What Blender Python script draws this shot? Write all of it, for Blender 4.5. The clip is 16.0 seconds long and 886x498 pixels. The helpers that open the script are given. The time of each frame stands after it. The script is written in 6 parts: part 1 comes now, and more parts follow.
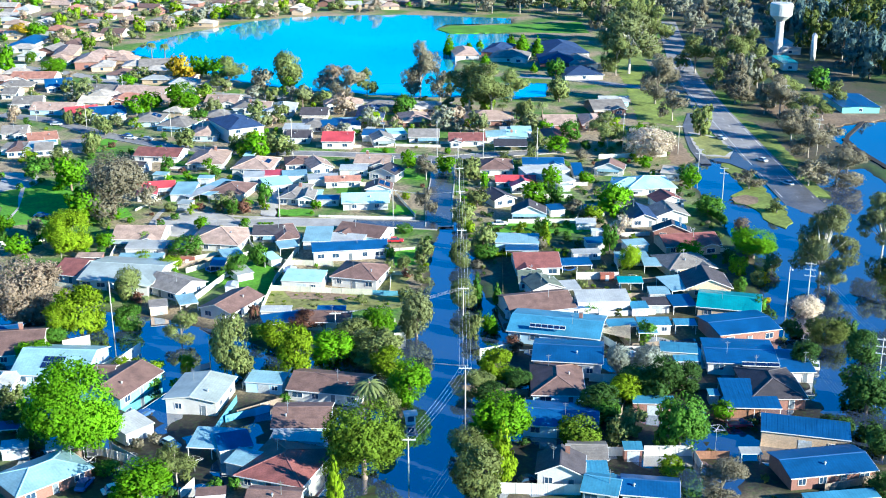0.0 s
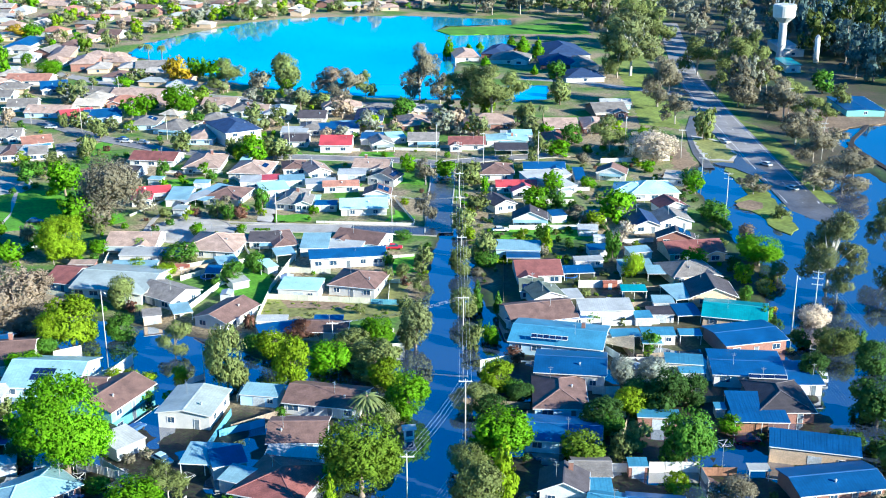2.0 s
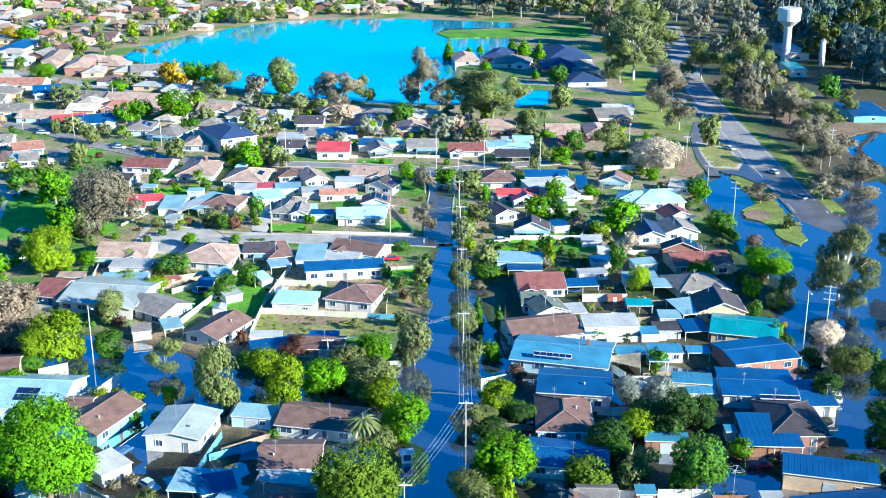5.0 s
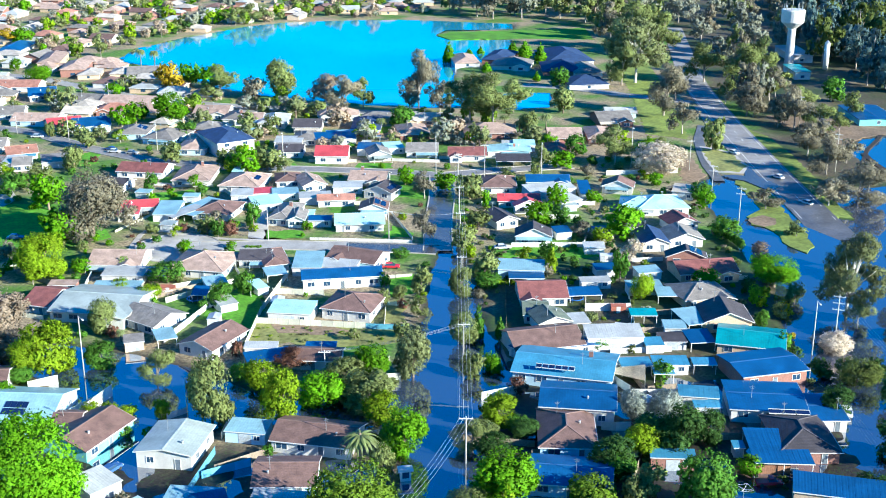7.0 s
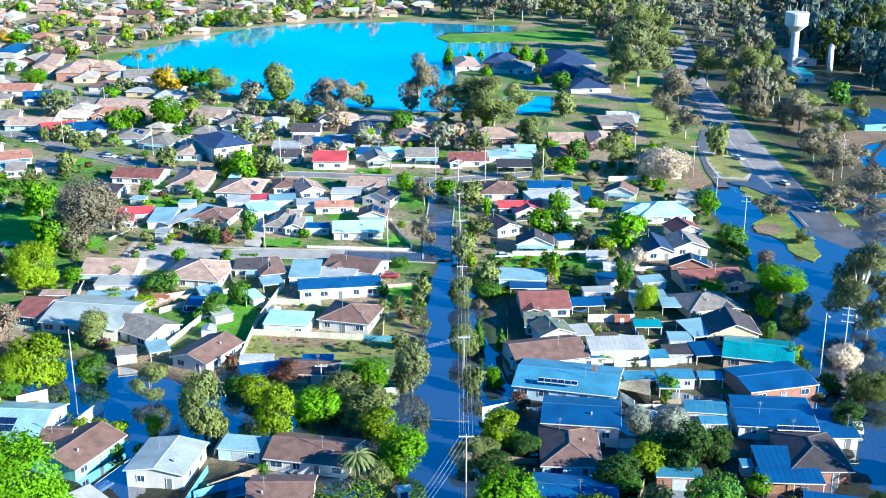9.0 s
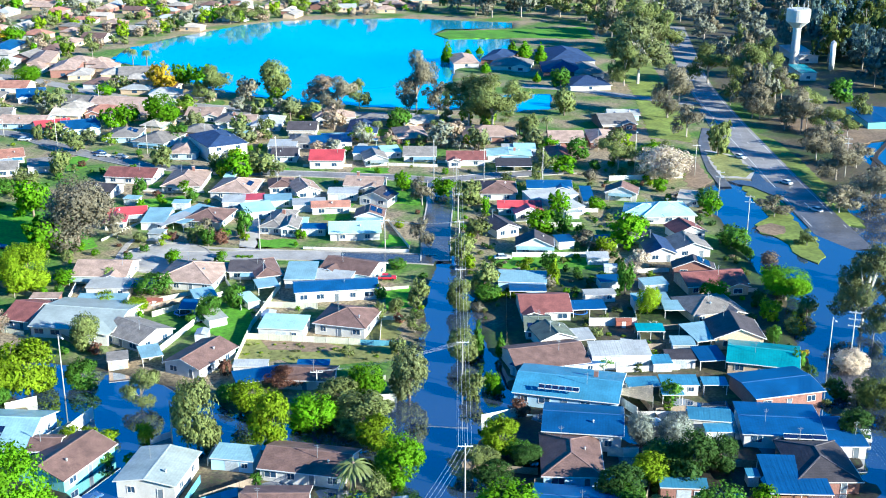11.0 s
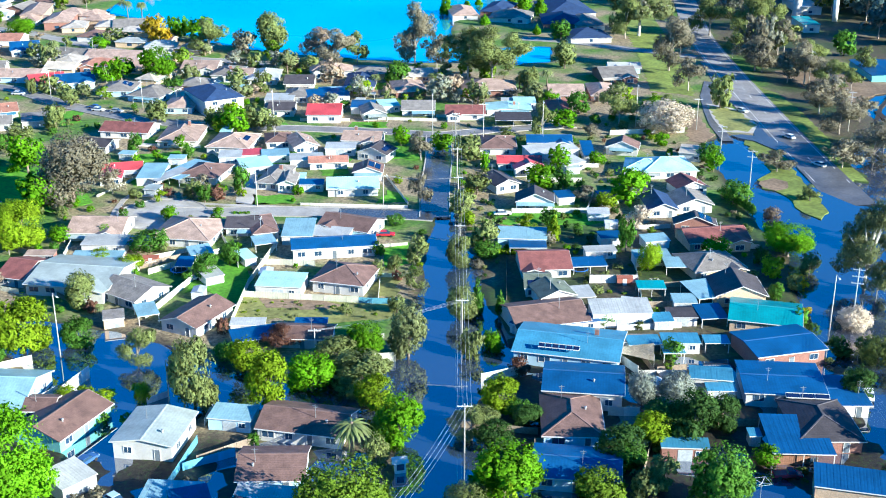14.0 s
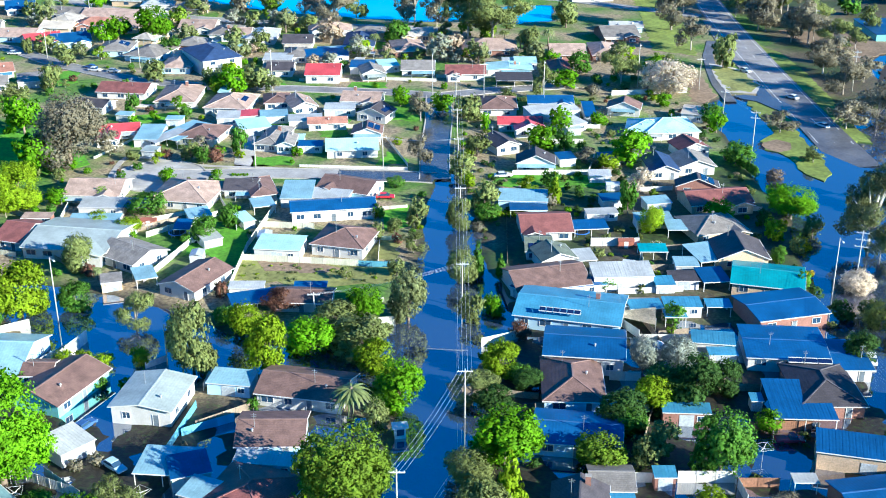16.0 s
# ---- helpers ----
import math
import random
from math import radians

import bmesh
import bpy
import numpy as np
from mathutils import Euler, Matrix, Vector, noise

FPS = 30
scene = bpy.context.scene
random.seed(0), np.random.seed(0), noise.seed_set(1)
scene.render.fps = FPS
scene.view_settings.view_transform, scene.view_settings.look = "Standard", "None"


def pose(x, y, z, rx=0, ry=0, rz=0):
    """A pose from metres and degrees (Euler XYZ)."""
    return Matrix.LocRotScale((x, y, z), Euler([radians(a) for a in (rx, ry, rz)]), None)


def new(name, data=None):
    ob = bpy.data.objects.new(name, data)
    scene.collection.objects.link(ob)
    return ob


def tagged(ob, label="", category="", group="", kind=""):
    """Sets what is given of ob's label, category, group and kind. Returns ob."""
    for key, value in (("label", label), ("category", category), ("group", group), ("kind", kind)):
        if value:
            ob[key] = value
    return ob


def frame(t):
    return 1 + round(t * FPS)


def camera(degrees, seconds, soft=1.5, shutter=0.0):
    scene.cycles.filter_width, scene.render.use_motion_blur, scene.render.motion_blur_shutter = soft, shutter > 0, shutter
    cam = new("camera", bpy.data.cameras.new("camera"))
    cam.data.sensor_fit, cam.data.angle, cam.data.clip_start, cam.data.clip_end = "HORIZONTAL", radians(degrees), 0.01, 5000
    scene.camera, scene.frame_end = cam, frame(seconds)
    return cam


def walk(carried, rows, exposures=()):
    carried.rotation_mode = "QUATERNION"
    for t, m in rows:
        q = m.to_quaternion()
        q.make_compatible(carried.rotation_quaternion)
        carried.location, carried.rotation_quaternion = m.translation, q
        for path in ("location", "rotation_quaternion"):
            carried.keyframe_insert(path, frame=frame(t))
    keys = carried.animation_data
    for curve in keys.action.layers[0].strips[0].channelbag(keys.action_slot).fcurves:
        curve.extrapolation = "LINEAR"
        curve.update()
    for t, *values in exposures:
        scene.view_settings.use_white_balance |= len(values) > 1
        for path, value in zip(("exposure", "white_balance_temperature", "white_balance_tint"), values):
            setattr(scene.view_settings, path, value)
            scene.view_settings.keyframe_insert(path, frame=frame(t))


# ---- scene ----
cam = camera(41.0, 16.0, soft=1.0)
PATH = [
    (0, -0.01, -0.01, 103.92, -0.012, -18.889, -0.09),
    (0.5, -0.02, 1.49, 103.89, -0.019, -18.883, -0.09),
    (1, -0.02, 3.03, 103.85, -0.025, -18.883, -0.08),
    (1.5, -0.02, 4.58, 103.82, -0.030, -18.888, -0.07),
    (2, -0.01, 6.04, 103.80, -0.032, -18.888, -0.06),
    (2.5, 0.00, 7.51, 103.79, -0.032, -18.888, -0.06),
    (3, 0.02, 9.03, 103.76, -0.033, -18.883, -0.05),
    (3.5, 0.02, 10.60, 103.72, -0.037, -18.876, -0.04),
    (4, 0.02, 12.15, 103.69, -0.040, -18.863, -0.02),
    (6.5, 0.11, 20.06, 103.32, -0.046, -18.814, 0.01),
    (7, 0.13, 21.69, 103.31, -0.042, -18.822, 0.02),
    (7.5, 0.17, 23.26, 103.29, -0.035, -18.804, 0.02),
    (8, 0.20, 24.82, 103.27, -0.030, -18.791, 0.02),
    (8.5, 0.22, 26.39, 103.27, -0.030, -18.776, 0.03),
    (9, 0.23, 28.03, 103.28, -0.032, -18.778, 0.04),
    (11.5, 0.21, 34.37, 102.94, -0.142, -19.191, 0.06),
    (12, 0.20, 35.02, 102.89, -0.151, -19.519, 0.06),
    (12.5, 0.20, 35.52, 102.84, -0.162, -19.909, 0.05),
    (13, 0.19, 35.93, 102.80, -0.170, -20.346, 0.04),
    (13.5, 0.19, 36.33, 102.79, -0.178, -20.803, 0.03),
    (14, 0.18, 36.71, 102.80, -0.185, -21.275, 0.03),
    (14.5, 0.16, 37.08, 102.80, -0.189, -21.773, 0.03),
    (15, 0.17, 37.57, 102.80, -0.187, -22.296, 0.03),
    (15.5, 0.18, 38.21, 102.80, -0.183, -22.791, 0.02),
    (16, 0.17, 38.93, 102.78, -0.183, -23.252, 0.02),
]
walk(cam, [(t, pose(x, y, z, 90 + pitch, 0, yaw) @ pose(0, 0, 0, 0, 0, roll)) for t, x, y, z, yaw, pitch, roll in PATH], [(0, 1.40, 5930, 3), (16, 1.40, 5930, 3)])

# ---- world, sun, exposure ----
SUN_EL, SUN_AZ = 20.0, 120.0          # azimuth clockwise from +y
world = bpy.data.worlds.new("world")
scene.world = world
world.use_nodes = True
wn = world.node_tree
sky = wn.nodes.new("ShaderNodeTexSky")
sky.sky_type, sky.sun_disc = "NISHITA", False
sky.sun_elevation, sky.sun_rotation = radians(SUN_EL), radians(SUN_AZ)
sky.air_density, sky.dust_density, sky.ozone_density = 1.0, 0.2, 5.0
deeper = wn.nodes.new("ShaderNodeHueSaturation")
deeper.inputs["Hue"].default_value, deeper.inputs["Saturation"].default_value = 0.509, 2.4
wn.links.new(sky.outputs[0], deeper.inputs["Color"])
wn.links.new(deeper.outputs[0], wn.nodes["Background"].inputs[0])
wn.nodes["Background"].inputs[1].default_value = 0.095
sun_data = bpy.data.lights.new("sun", "SUN")
sun_data.energy, sun_data.angle, sun_data.color = 5.0, radians(0.5), (1.0, 0.92, 0.77)
sun = new("sun", sun_data)
el, az = radians(SUN_EL), radians(SUN_AZ)
to_sun = Vector((math.sin(az) * math.cos(el), math.cos(az) * math.cos(el), math.sin(el)))
sun.rotation_euler = to_sun.to_track_quat("Z", "Y").to_euler()
sun.location = to_sun * 300

# ---- materials ----
MATS = {}


def material(name, base, rough=0.7, metal=0.0, grain=3.0, spread=0.25, stain=0.4, bump=0.0, ribs=None, rows=None, vary=0.12, spec=0.5, thin=0.0):
    """A procedural surface: grain and stains at two scales, a tint for each object, optional ribs (metres, along x or y) or tile rows."""
    if name in MATS:
        return MATS[name]
    m = bpy.data.materials.new(name)
    m.use_nodes = True
    t = m.node_tree
    n, k = t.nodes, t.links.new
    p = n["Principled BSDF"]
    p.inputs["Roughness"].default_value, p.inputs["Metallic"].default_value = rough, metal
    p.inputs["Specular IOR Level"].default_value = spec
    co = n.new("ShaderNodeTexCoord")
    fine, broad = n.new("ShaderNodeTexNoise"), n.new("ShaderNodeTexNoise")
    fine.inputs["Scale"].default_value, fine.inputs["Detail"].default_value = grain, 4
    broad.inputs["Scale"].default_value, broad.inputs["Detail"].default_value = grain * 0.13, 3
    info = n.new("ShaderNodeObjectInfo")
    off = n.new("ShaderNodeVectorMath")
    off.operation = "MULTIPLY_ADD"
    k(info.outputs["Random"], off.inputs[0])
    off.inputs[1].default_value = (37, 91, 53)
    k(co.outputs["Object"], off.inputs[2])
    for x in (fine, broad):
        k(off.outputs[0], x.inputs["Vector"])
    def lerp(source, lo, hi):
        r = n.new("ShaderNodeMapRange")
        k(source, r.inputs["Value"])
        r.inputs["From Min"].default_value, r.inputs["From Max"].default_value = (0.3, 0.7) if source.node in (fine, broad) else (0, 1)
        r.inputs["To Min"].default_value, r.inputs["To Max"].default_value = lo, hi
        return r.outputs[0]
    def times(a, b):
        q = n.new("ShaderNodeMath")
        q.operation = "MULTIPLY"
        k(a, q.inputs[0]), k(b, q.inputs[1])
        return q.outputs[0]
    gain = times(times(lerp(fine.outputs[0], 1 - spread, 1 + spread), lerp(broad.outputs[0], 1 - stain * 0.6, 1 + stain * 0.4)), lerp(info.outputs["Random"], 1 - vary, 1 + vary))
    height = fine.outputs[0]
    if ribs or rows:
        wave = n.new("ShaderNodeTexWave")
        wave.bands_direction = "X" if ribs else "Y"
        wave.inputs["Scale"].default_value = 0.314 / (ribs or rows)
        k(co.outputs["Object"], wave.inputs["Vector"])
        height = wave.outputs["Fac"]
        gain = times(gain, lerp(height, 0.96, 1.02))
    tint = n.new("ShaderNodeVectorMath")
    tint.operation = "SCALE"
    tint.inputs[0].default_value = base[:3]
    k(gain, tint.inputs["Scale"])
    k(tint.outputs[0], p.inputs["Base Color"])
    if bump:
        b = n.new("ShaderNodeBump")
        b.inputs["Strength"].default_value, b.inputs["Distance"].default_value = min(1, bump), 0.05
        k(height, b.inputs["Height"]), k(b.outputs[0], p.inputs["Normal"])
    if thin:
        tr, mix = n.new("ShaderNodeBsdfTranslucent"), n.new("ShaderNodeMixShader")
        k(tint.outputs[0], tr.inputs[0])
        mix.inputs[0].default_value = thin
        k(p.outputs[0], mix.inputs[1]), k(tr.outputs[0], mix.inputs[2])
        k(mix.outputs[0], n["Material Output"].inputs[0])
    MATS[name] = m
    return m


ROOFS = {
    "br": ("brown tiled", (0.185, 0.112, 0.094)), "mr": ("dark red tiled", (0.235, 0.085, 0.075)),
    "ta": ("tan tiled", (0.42, 0.30, 0.24)), "tc": ("terracotta tiled", (0.40, 0.19, 0.135)),
    "rd": ("bright red metal", (0.52, 0.075, 0.085)), "gr": ("grey tiled", (0.240, 0.220, 0.200)),
    "dg": ("charcoal tiled", (0.070, 0.062, 0.070)), "gg": ("grey-green tiled", (0.140, 0.170, 0.130)),
    "cr": ("cream metal", (0.620, 0.540, 0.430)), "wh": ("white metal", (0.46, 0.475, 0.455)),
    "lb": ("pale blue metal", (0.26, 0.44, 0.50)), "bl": ("blue metal", (0.010, 0.088, 0.24)),
    "cy": ("pale green metal", (0.420, 0.680, 0.690)), "tl": ("teal metal", (0.020, 0.300, 0.340)),
    "pw": ("pale grey metal", (0.37, 0.43, 0.41)),
    "lg": ("light grey tiled", (0.46, 0.42, 0.37)),
    "mb": ("weathered blue metal", (0.065, 0.26, 0.40)),
    "na": ("navy tiled", (0.025, 0.060, 0.150)),
}
WALLS = {"w": ("white weatherboard", (0.60, 0.595, 0.575)), "b": ("pale blue weatherboard", (0.42, 0.62, 0.76)),
         "br": ("red brick", (0.29, 0.145, 0.115)), "cr": ("cream brick", (0.60, 0.45, 0.31)), "te": ("turquoise weatherboard", (0.22, 0.62, 0.60))}


def roof_mat(code):
    words, c = ROOFS[code]
    if "metal" in words:
        return material("roof " + words, c, 0.38, 0.0, 2.0, 0.12, 0.36, 0.15, ribs=0.5, vary=0.1, spec=0.35)
    return material("roof " + words, c, 0.75, 0.0, 4.0, 0.22, 0.50, 0.35, rows=0.34, vary=0.15)


def cap_mat(code):
    words, c = ROOFS[code]
    return material("ridge capping " + words, tuple(min(.8, v * 1.25 + .03) for v in c), 0.7, 0, 4.0, 0.15, 0.3)


def wall_mat(code):
    words, c = WALLS[code]
    return material("wall " + words, c, 0.8, 0.0, 5.0, 0.07 if "board" in words else 0.2, 0.2, 0.2, vary=0.08)


trim_mat = material("white paint", (0.74, 0.73, 0.70), 0.5, 0, 4, 0.06, 0.15)
steel_mat = material("galvanised steel", (0.55, 0.57, 0.58), 0.35, 0.6, 5, 0.12, 0.3)
dark_mat = material("dark rubber", (0.02, 0.02, 0.022), 0.8)
timber_mat = material("weathered timber", (0.30, 0.24, 0.18), 0.85, 0, 3, 0.25, 0.4, 0.3)
pole_mat = material("pale concrete pole", (0.56, 0.53, 0.48), 0.8, 0, 4, 0.12, 0.3)
bark_mat = material("grey bark", (0.22, 0.17, 0.13), 0.9, 0, 4, 0.3, 0.4, 0.6)
pale_bark = material("pale gum bark", (0.38, 0.33, 0.28), 0.85, 0, 3, 0.25, 0.4, 0.4)
white_bark = material("white gum bark", (0.62, 0.58, 0.52), 0.8, 0, 3, 0.2, 0.4, 0.3)
brick_mat = wall_mat("br")
panel_mat = material("solar cell", (0.012, 0.03, 0.10), 0.12, 0.2, 2, 0.1, 0.1)
asphalt = material("asphalt", (0.32, 0.31, 0.305), 0.85, 0, 1.5, 0.15, 0.4, 0.2)
pale_asphalt = material("worn pale asphalt", (0.40, 0.385, 0.36), 0.85, 0, 1.5, 0.12, 0.4, 0.2)
street_asphalt = material("street asphalt", (0.23, 0.225, 0.225), 0.75, 0, 1.5, 0.15, 0.5, 0.2)
glossy_wet = material("wet street asphalt", (0.085, 0.090, 0.10), 0.22, 0, 1.5, 0.2, 0.5, 0.08, spec=1.0)
# Dark asphalt for the wet side street and for shade on the highway end.
wet_shaded_asphalt = material("wet and shaded asphalt", (0.15, 0.15, 0.155), 0.42, 0, 1.5, 0.2, 0.5, 0.2)
concrete = material("concrete", (0.46, 0.43, 0.39), 0.85, 0, 1.5, 0.12, 0.35, 0.2)
dark_earth = material("dark wet earth", (0.035, 0.028, 0.022), 0.8, 0, 1.2, 0.3, 0.5, 0.4)
paint_line = material("road paint", (0.75, 0.75, 0.72), 0.6, 0, 3, 0.2, 0.3)


def glass_material():
    m = bpy.data.materials.new("window glass")
    m.use_nodes = True
    p = m.node_tree.nodes["Principled BSDF"]
    p.inputs["Base Color"].default_value = (0.03, 0.07, 0.13, 1)
    p.inputs["Roughness"].default_value = 0.06
    return m


glass_mat = glass_material()


def water_material(name, deep, pale_tone, scale, rough, coat_ior=2.0, patches=0.02):
    m = bpy.data.materials.new(name)
    m.use_nodes = True
    t = m.node_tree
    n, k = t.nodes, t.links.new
    p = n["Principled BSDF"]
    p.inputs["Roughness"].default_value, p.inputs["IOR"].default_value = rough, 1.33
    p.inputs["Coat Weight"].default_value, p.inputs["Coat Roughness"].default_value, p.inputs["Coat IOR"].default_value = 1.0, rough * 0.5, coat_ior
    co, broad, fine = n.new("ShaderNodeTexCoord"), n.new("ShaderNodeTexNoise"), n.new("ShaderNodeTexNoise")
    broad.inputs["Scale"].default_value, broad.inputs["Detail"].default_value = patches, 4
    fine.inputs["Scale"].default_value, fine.inputs["Detail"].default_value = scale, 3
    k(co.outputs["Object"], broad.inputs["Vector"]), k(co.outputs["Object"], fine.inputs["Vector"])
    # Two tones mixed by noise, not by depth; deep is the darker one.
    ramp = n.new("ShaderNodeValToRGB")
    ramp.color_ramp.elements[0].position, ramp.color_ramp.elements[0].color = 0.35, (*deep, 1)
    ramp.color_ramp.elements[1].position, ramp.color_ramp.elements[1].color = 0.7, (*pale_tone, 1)
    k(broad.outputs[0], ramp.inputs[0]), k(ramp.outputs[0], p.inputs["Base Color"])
    b = n.new("ShaderNodeBump")
    b.inputs["Strength"].default_value, b.inputs["Distance"].default_value = 0.05, 0.02
    k(fine.outputs[0], b.inputs["Height"]), k(b.outputs[0], p.inputs["Normal"])
    return m


# Base blues stand in for part of the reflected sky, strongest in the lake.
flood_mat = water_material("flood water", (0.032, 0.058, 0.115), (0.050, 0.072, 0.125), 1.2, 0.05, 3.9)
# The lake's large tone patches stand in for uneven reflections.
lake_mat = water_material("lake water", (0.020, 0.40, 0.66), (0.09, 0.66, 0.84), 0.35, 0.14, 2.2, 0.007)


def ground_material():
    m = bpy.data.materials.new("lawn and soil")
    m.use_nodes = True
    t = m.node_tree
    n, k = t.nodes, t.links.new
    p = n["Principled BSDF"]
    p.inputs["Roughness"].default_value = 0.95
    co = n.new("ShaderNodeTexCoord")
    def noise_of(scale, detail):
        x = n.new("ShaderNodeTexNoise")
        x.inputs["Scale"].default_value, x.inputs["Detail"].default_value = scale, detail
        k(co.outputs["Object"], x.inputs["Vector"])
        return x.outputs[0]
    def ramp(f, *stops):
        r = n.new("ShaderNodeValToRGB")
        r.color_ramp.elements[0].position, r.color_ramp.elements[0].color = stops[0][0], (*stops[0][1], 1)
        r.color_ramp.elements[1].position, r.color_ramp.elements[1].color = stops[1][0], (*stops[1][1], 1)
        for pos, c in stops[2:]:
            r.color_ramp.elements.new(pos).color = (*c, 1)
        k(f, r.inputs[0])
        return r.outputs[0]
    grass = ramp(noise_of(0.9, 6), (0.3, (0.03, 0.10, 0.012)), (0.7, (0.13, 0.27, 0.03)))
    soil = ramp(noise_of(1.6, 6), (0.3, (0.12, 0.09, 0.06)), (0.7, (0.48, 0.385, 0.235)))
    mix = n.new("ShaderNodeMix")
    mix.data_type = "RGBA"
    k(ramp(noise_of(0.045, 5), (0.40, (0, 0, 0)), (0.57, (1, 1, 1))), mix.inputs[0])
    k(grass, mix.inputs["A"]), k(soil, mix.inputs["B"])
    # The attribute marks real mud and also ground darkened as shade.
    mud_shade = n.new("ShaderNodeAttribute")
    mud_shade.attribute_name = "mud_shade"
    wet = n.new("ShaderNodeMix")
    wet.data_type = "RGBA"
    k(mud_shade.outputs["Fac"], wet.inputs[0]), k(mix.outputs["Result"], wet.inputs["A"])
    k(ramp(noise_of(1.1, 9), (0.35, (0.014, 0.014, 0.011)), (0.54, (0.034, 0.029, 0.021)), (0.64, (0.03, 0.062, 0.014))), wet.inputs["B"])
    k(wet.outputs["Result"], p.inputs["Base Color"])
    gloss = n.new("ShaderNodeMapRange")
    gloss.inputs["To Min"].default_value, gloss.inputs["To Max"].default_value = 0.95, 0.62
    k(mud_shade.outputs["Fac"], gloss.inputs["Value"]), k(gloss.outputs[0], p.inputs["Roughness"])
    b = n.new("ShaderNodeBump")
    b.inputs["Strength"].default_value, b.inputs["Distance"].default_value = 0.6, 0.12
    k(noise_of(3.0, 6), b.inputs["Height"]), k(b.outputs[0], p.inputs["Normal"])
    return m


ground_mat = ground_material()


# ---- mesh helpers ----
def mesh_of(bm, name, mat, smooth=False):
    me = bpy.data.meshes.new(name)
    bmesh.ops.recalc_face_normals(bm, faces=bm.faces)
    bm.to_mesh(me)
    bm.free()
    if smooth:
        me.shade_smooth()
    me.materials.append(mat)
    return me


def part(name, bm, mat, parent=None, label="", smooth=False):
    """One mesh object from a bmesh, under a thing or a part."""
    ob = new(name, bm if isinstance(bm, bpy.types.Mesh) else mesh_of(bm, name, mat, smooth))
    ob.parent = parent
    return tagged(ob, label)


def thing(name, m, label, category, group="", kind=""):
    root = new(name)
    root.empty_display_size = 0.3
    root.matrix_basis = m
    return tagged(root, label, category, group, kind)


def box(bm, x0, y0, z0, x1, y1, z1):
    v = [bm.verts.new(c) for c in ((x0, y0, z0), (x1, y0, z0), (x1, y1, z0), (x0, y1, z0), (x0, y0, z1), (x1, y0, z1), (x1, y1, z1), (x0, y1, z1))]
    for f in ((0, 3, 2, 1), (4, 5, 6, 7), (0, 1, 5, 4), (1, 2, 6, 5), (2, 3, 7, 6), (3, 0, 4, 7)):
        bm.faces.new([v[i] for i in f])
    return bm


def boxes(*rows):
    bm = bmesh.new()
    for r in rows:
        box(bm, *r)
    return bm


def prism(bm, profile, a, b, axis="x"):
    """A closed outline of (across, z) pairs, drawn out along x or y from a to b."""
    put = (lambda s, u, z: (s, u, z)) if axis == "x" else (lambda s, u, z: (u, s, z))
    p, q = ([bm.verts.new(put(s, u, z)) for u, z in profile] for s in (a, b))
    bm.faces.new(p), bm.faces.new(q[::-1])
    for i in range(len(p)):
        j = (i + 1) % len(p)
        bm.faces.new((p[i], q[i], q[j], p[j]))
    return bm


def tube(bm, rings, sides=8):
    """A round tapered tube through rings of (centre, radius)."""
    last = None
    for c, r in rings:
        ring = [bm.verts.new((c[0] + r * math.cos(2 * math.pi * i / sides), c[1] + r * math.sin(2 * math.pi * i / sides), c[2])) for i in range(sides)]
        if last:
            for i in range(sides):
                bm.faces.new((last[i], last[(i + 1) % sides], ring[(i + 1) % sides], ring[i]))
        else:
            bm.faces.new(ring[::-1])
        last = ring
    bm.faces.new(last)
    return bm


# ---- ground, water, roads ----
LAKE = [(-162, 621), (-161, 660), (-146, 694), (-133, 714), (-117, 740), (-94, 757), (-66, 764), (-30, 769), (-5, 764), (43, 750), (42, 728), (2, 724), (-4, 705), (5, 687), (38, 687), (38, 662), (23, 624), (5, 594), (4, 507), (-23, 512), (-57, 525), (-80, 533), (-109, 561), (-139, 602)]
POND = [(2, 535), (13, 535), (25, 532), (34, 539), (47, 535), (45, 509), (32, 505), (16, 509), (2, 512)]
WET = [
    [(3, 328), (0, 321), (-2, 304), (-3, 286), (-4, 262), (-6, 242), (-15, 234), (-27, 230), (-37, 235), (-51, 246), (-66, 254), (-83, 259), (-94, 256), (-106, 263), (-102, 252), (-92, 247), (-80, 242), (-76, 235), (-58, 223), (-46, 216), (-40, 223), (-26, 223), (-12, 216), (-5, 214), (-6, 197), (-9, 174), (2, 174), (3, 209), (6, 227), (13, 245), (9, 270), (8, 295), (4, 314)],
    [(82, 390), (91, 398), (98, 396), (108, 389), (111, 373), (113, 357), (118, 351), (123, 357), (120, 368), (121, 378), (127, 382), (142, 386), (142, 365), (78, 186), (76, 199), (75, 213), (81, 236), (76, 242), (78, 264), (79, 277), (84, 304), (81, 317), (81, 338), (81, 359)],
    [(144, 430), (157, 451), (175, 458), (149, 386), (148, 410)],
]
SOGGY = [
    [(-94, 230), (-70, 230), (-39, 214), (-7, 209), (-9, 173), (-74, 173)],
    [(4, 286), (15, 255), (27, 245), (75, 245), (80, 230), (80, 190), (74, 173), (1, 173), (3, 209), (7, 230)],
]

# Yards, verge and littered woods floor, coloured darker to stand for shade.
SHADE_TINT = [[(179, 618), (188, 561), (235, 533), (213, 479), (184, 484), (159, 502), (159, 547)], [(122, 593), (120, 521), (133, 485), (183, 547), (322, 988), (177, 990), (133, 708)], [(171, 580), (235, 533), (423, 986), (285, 988)], [(125, 502), (184, 484), (142, 365), (120, 370), (118, 435)], [(10, 311), (43, 314), (76, 332), (81, 313), (86, 286), (76, 242), (27, 242), (14, 252), (8, 278)]]


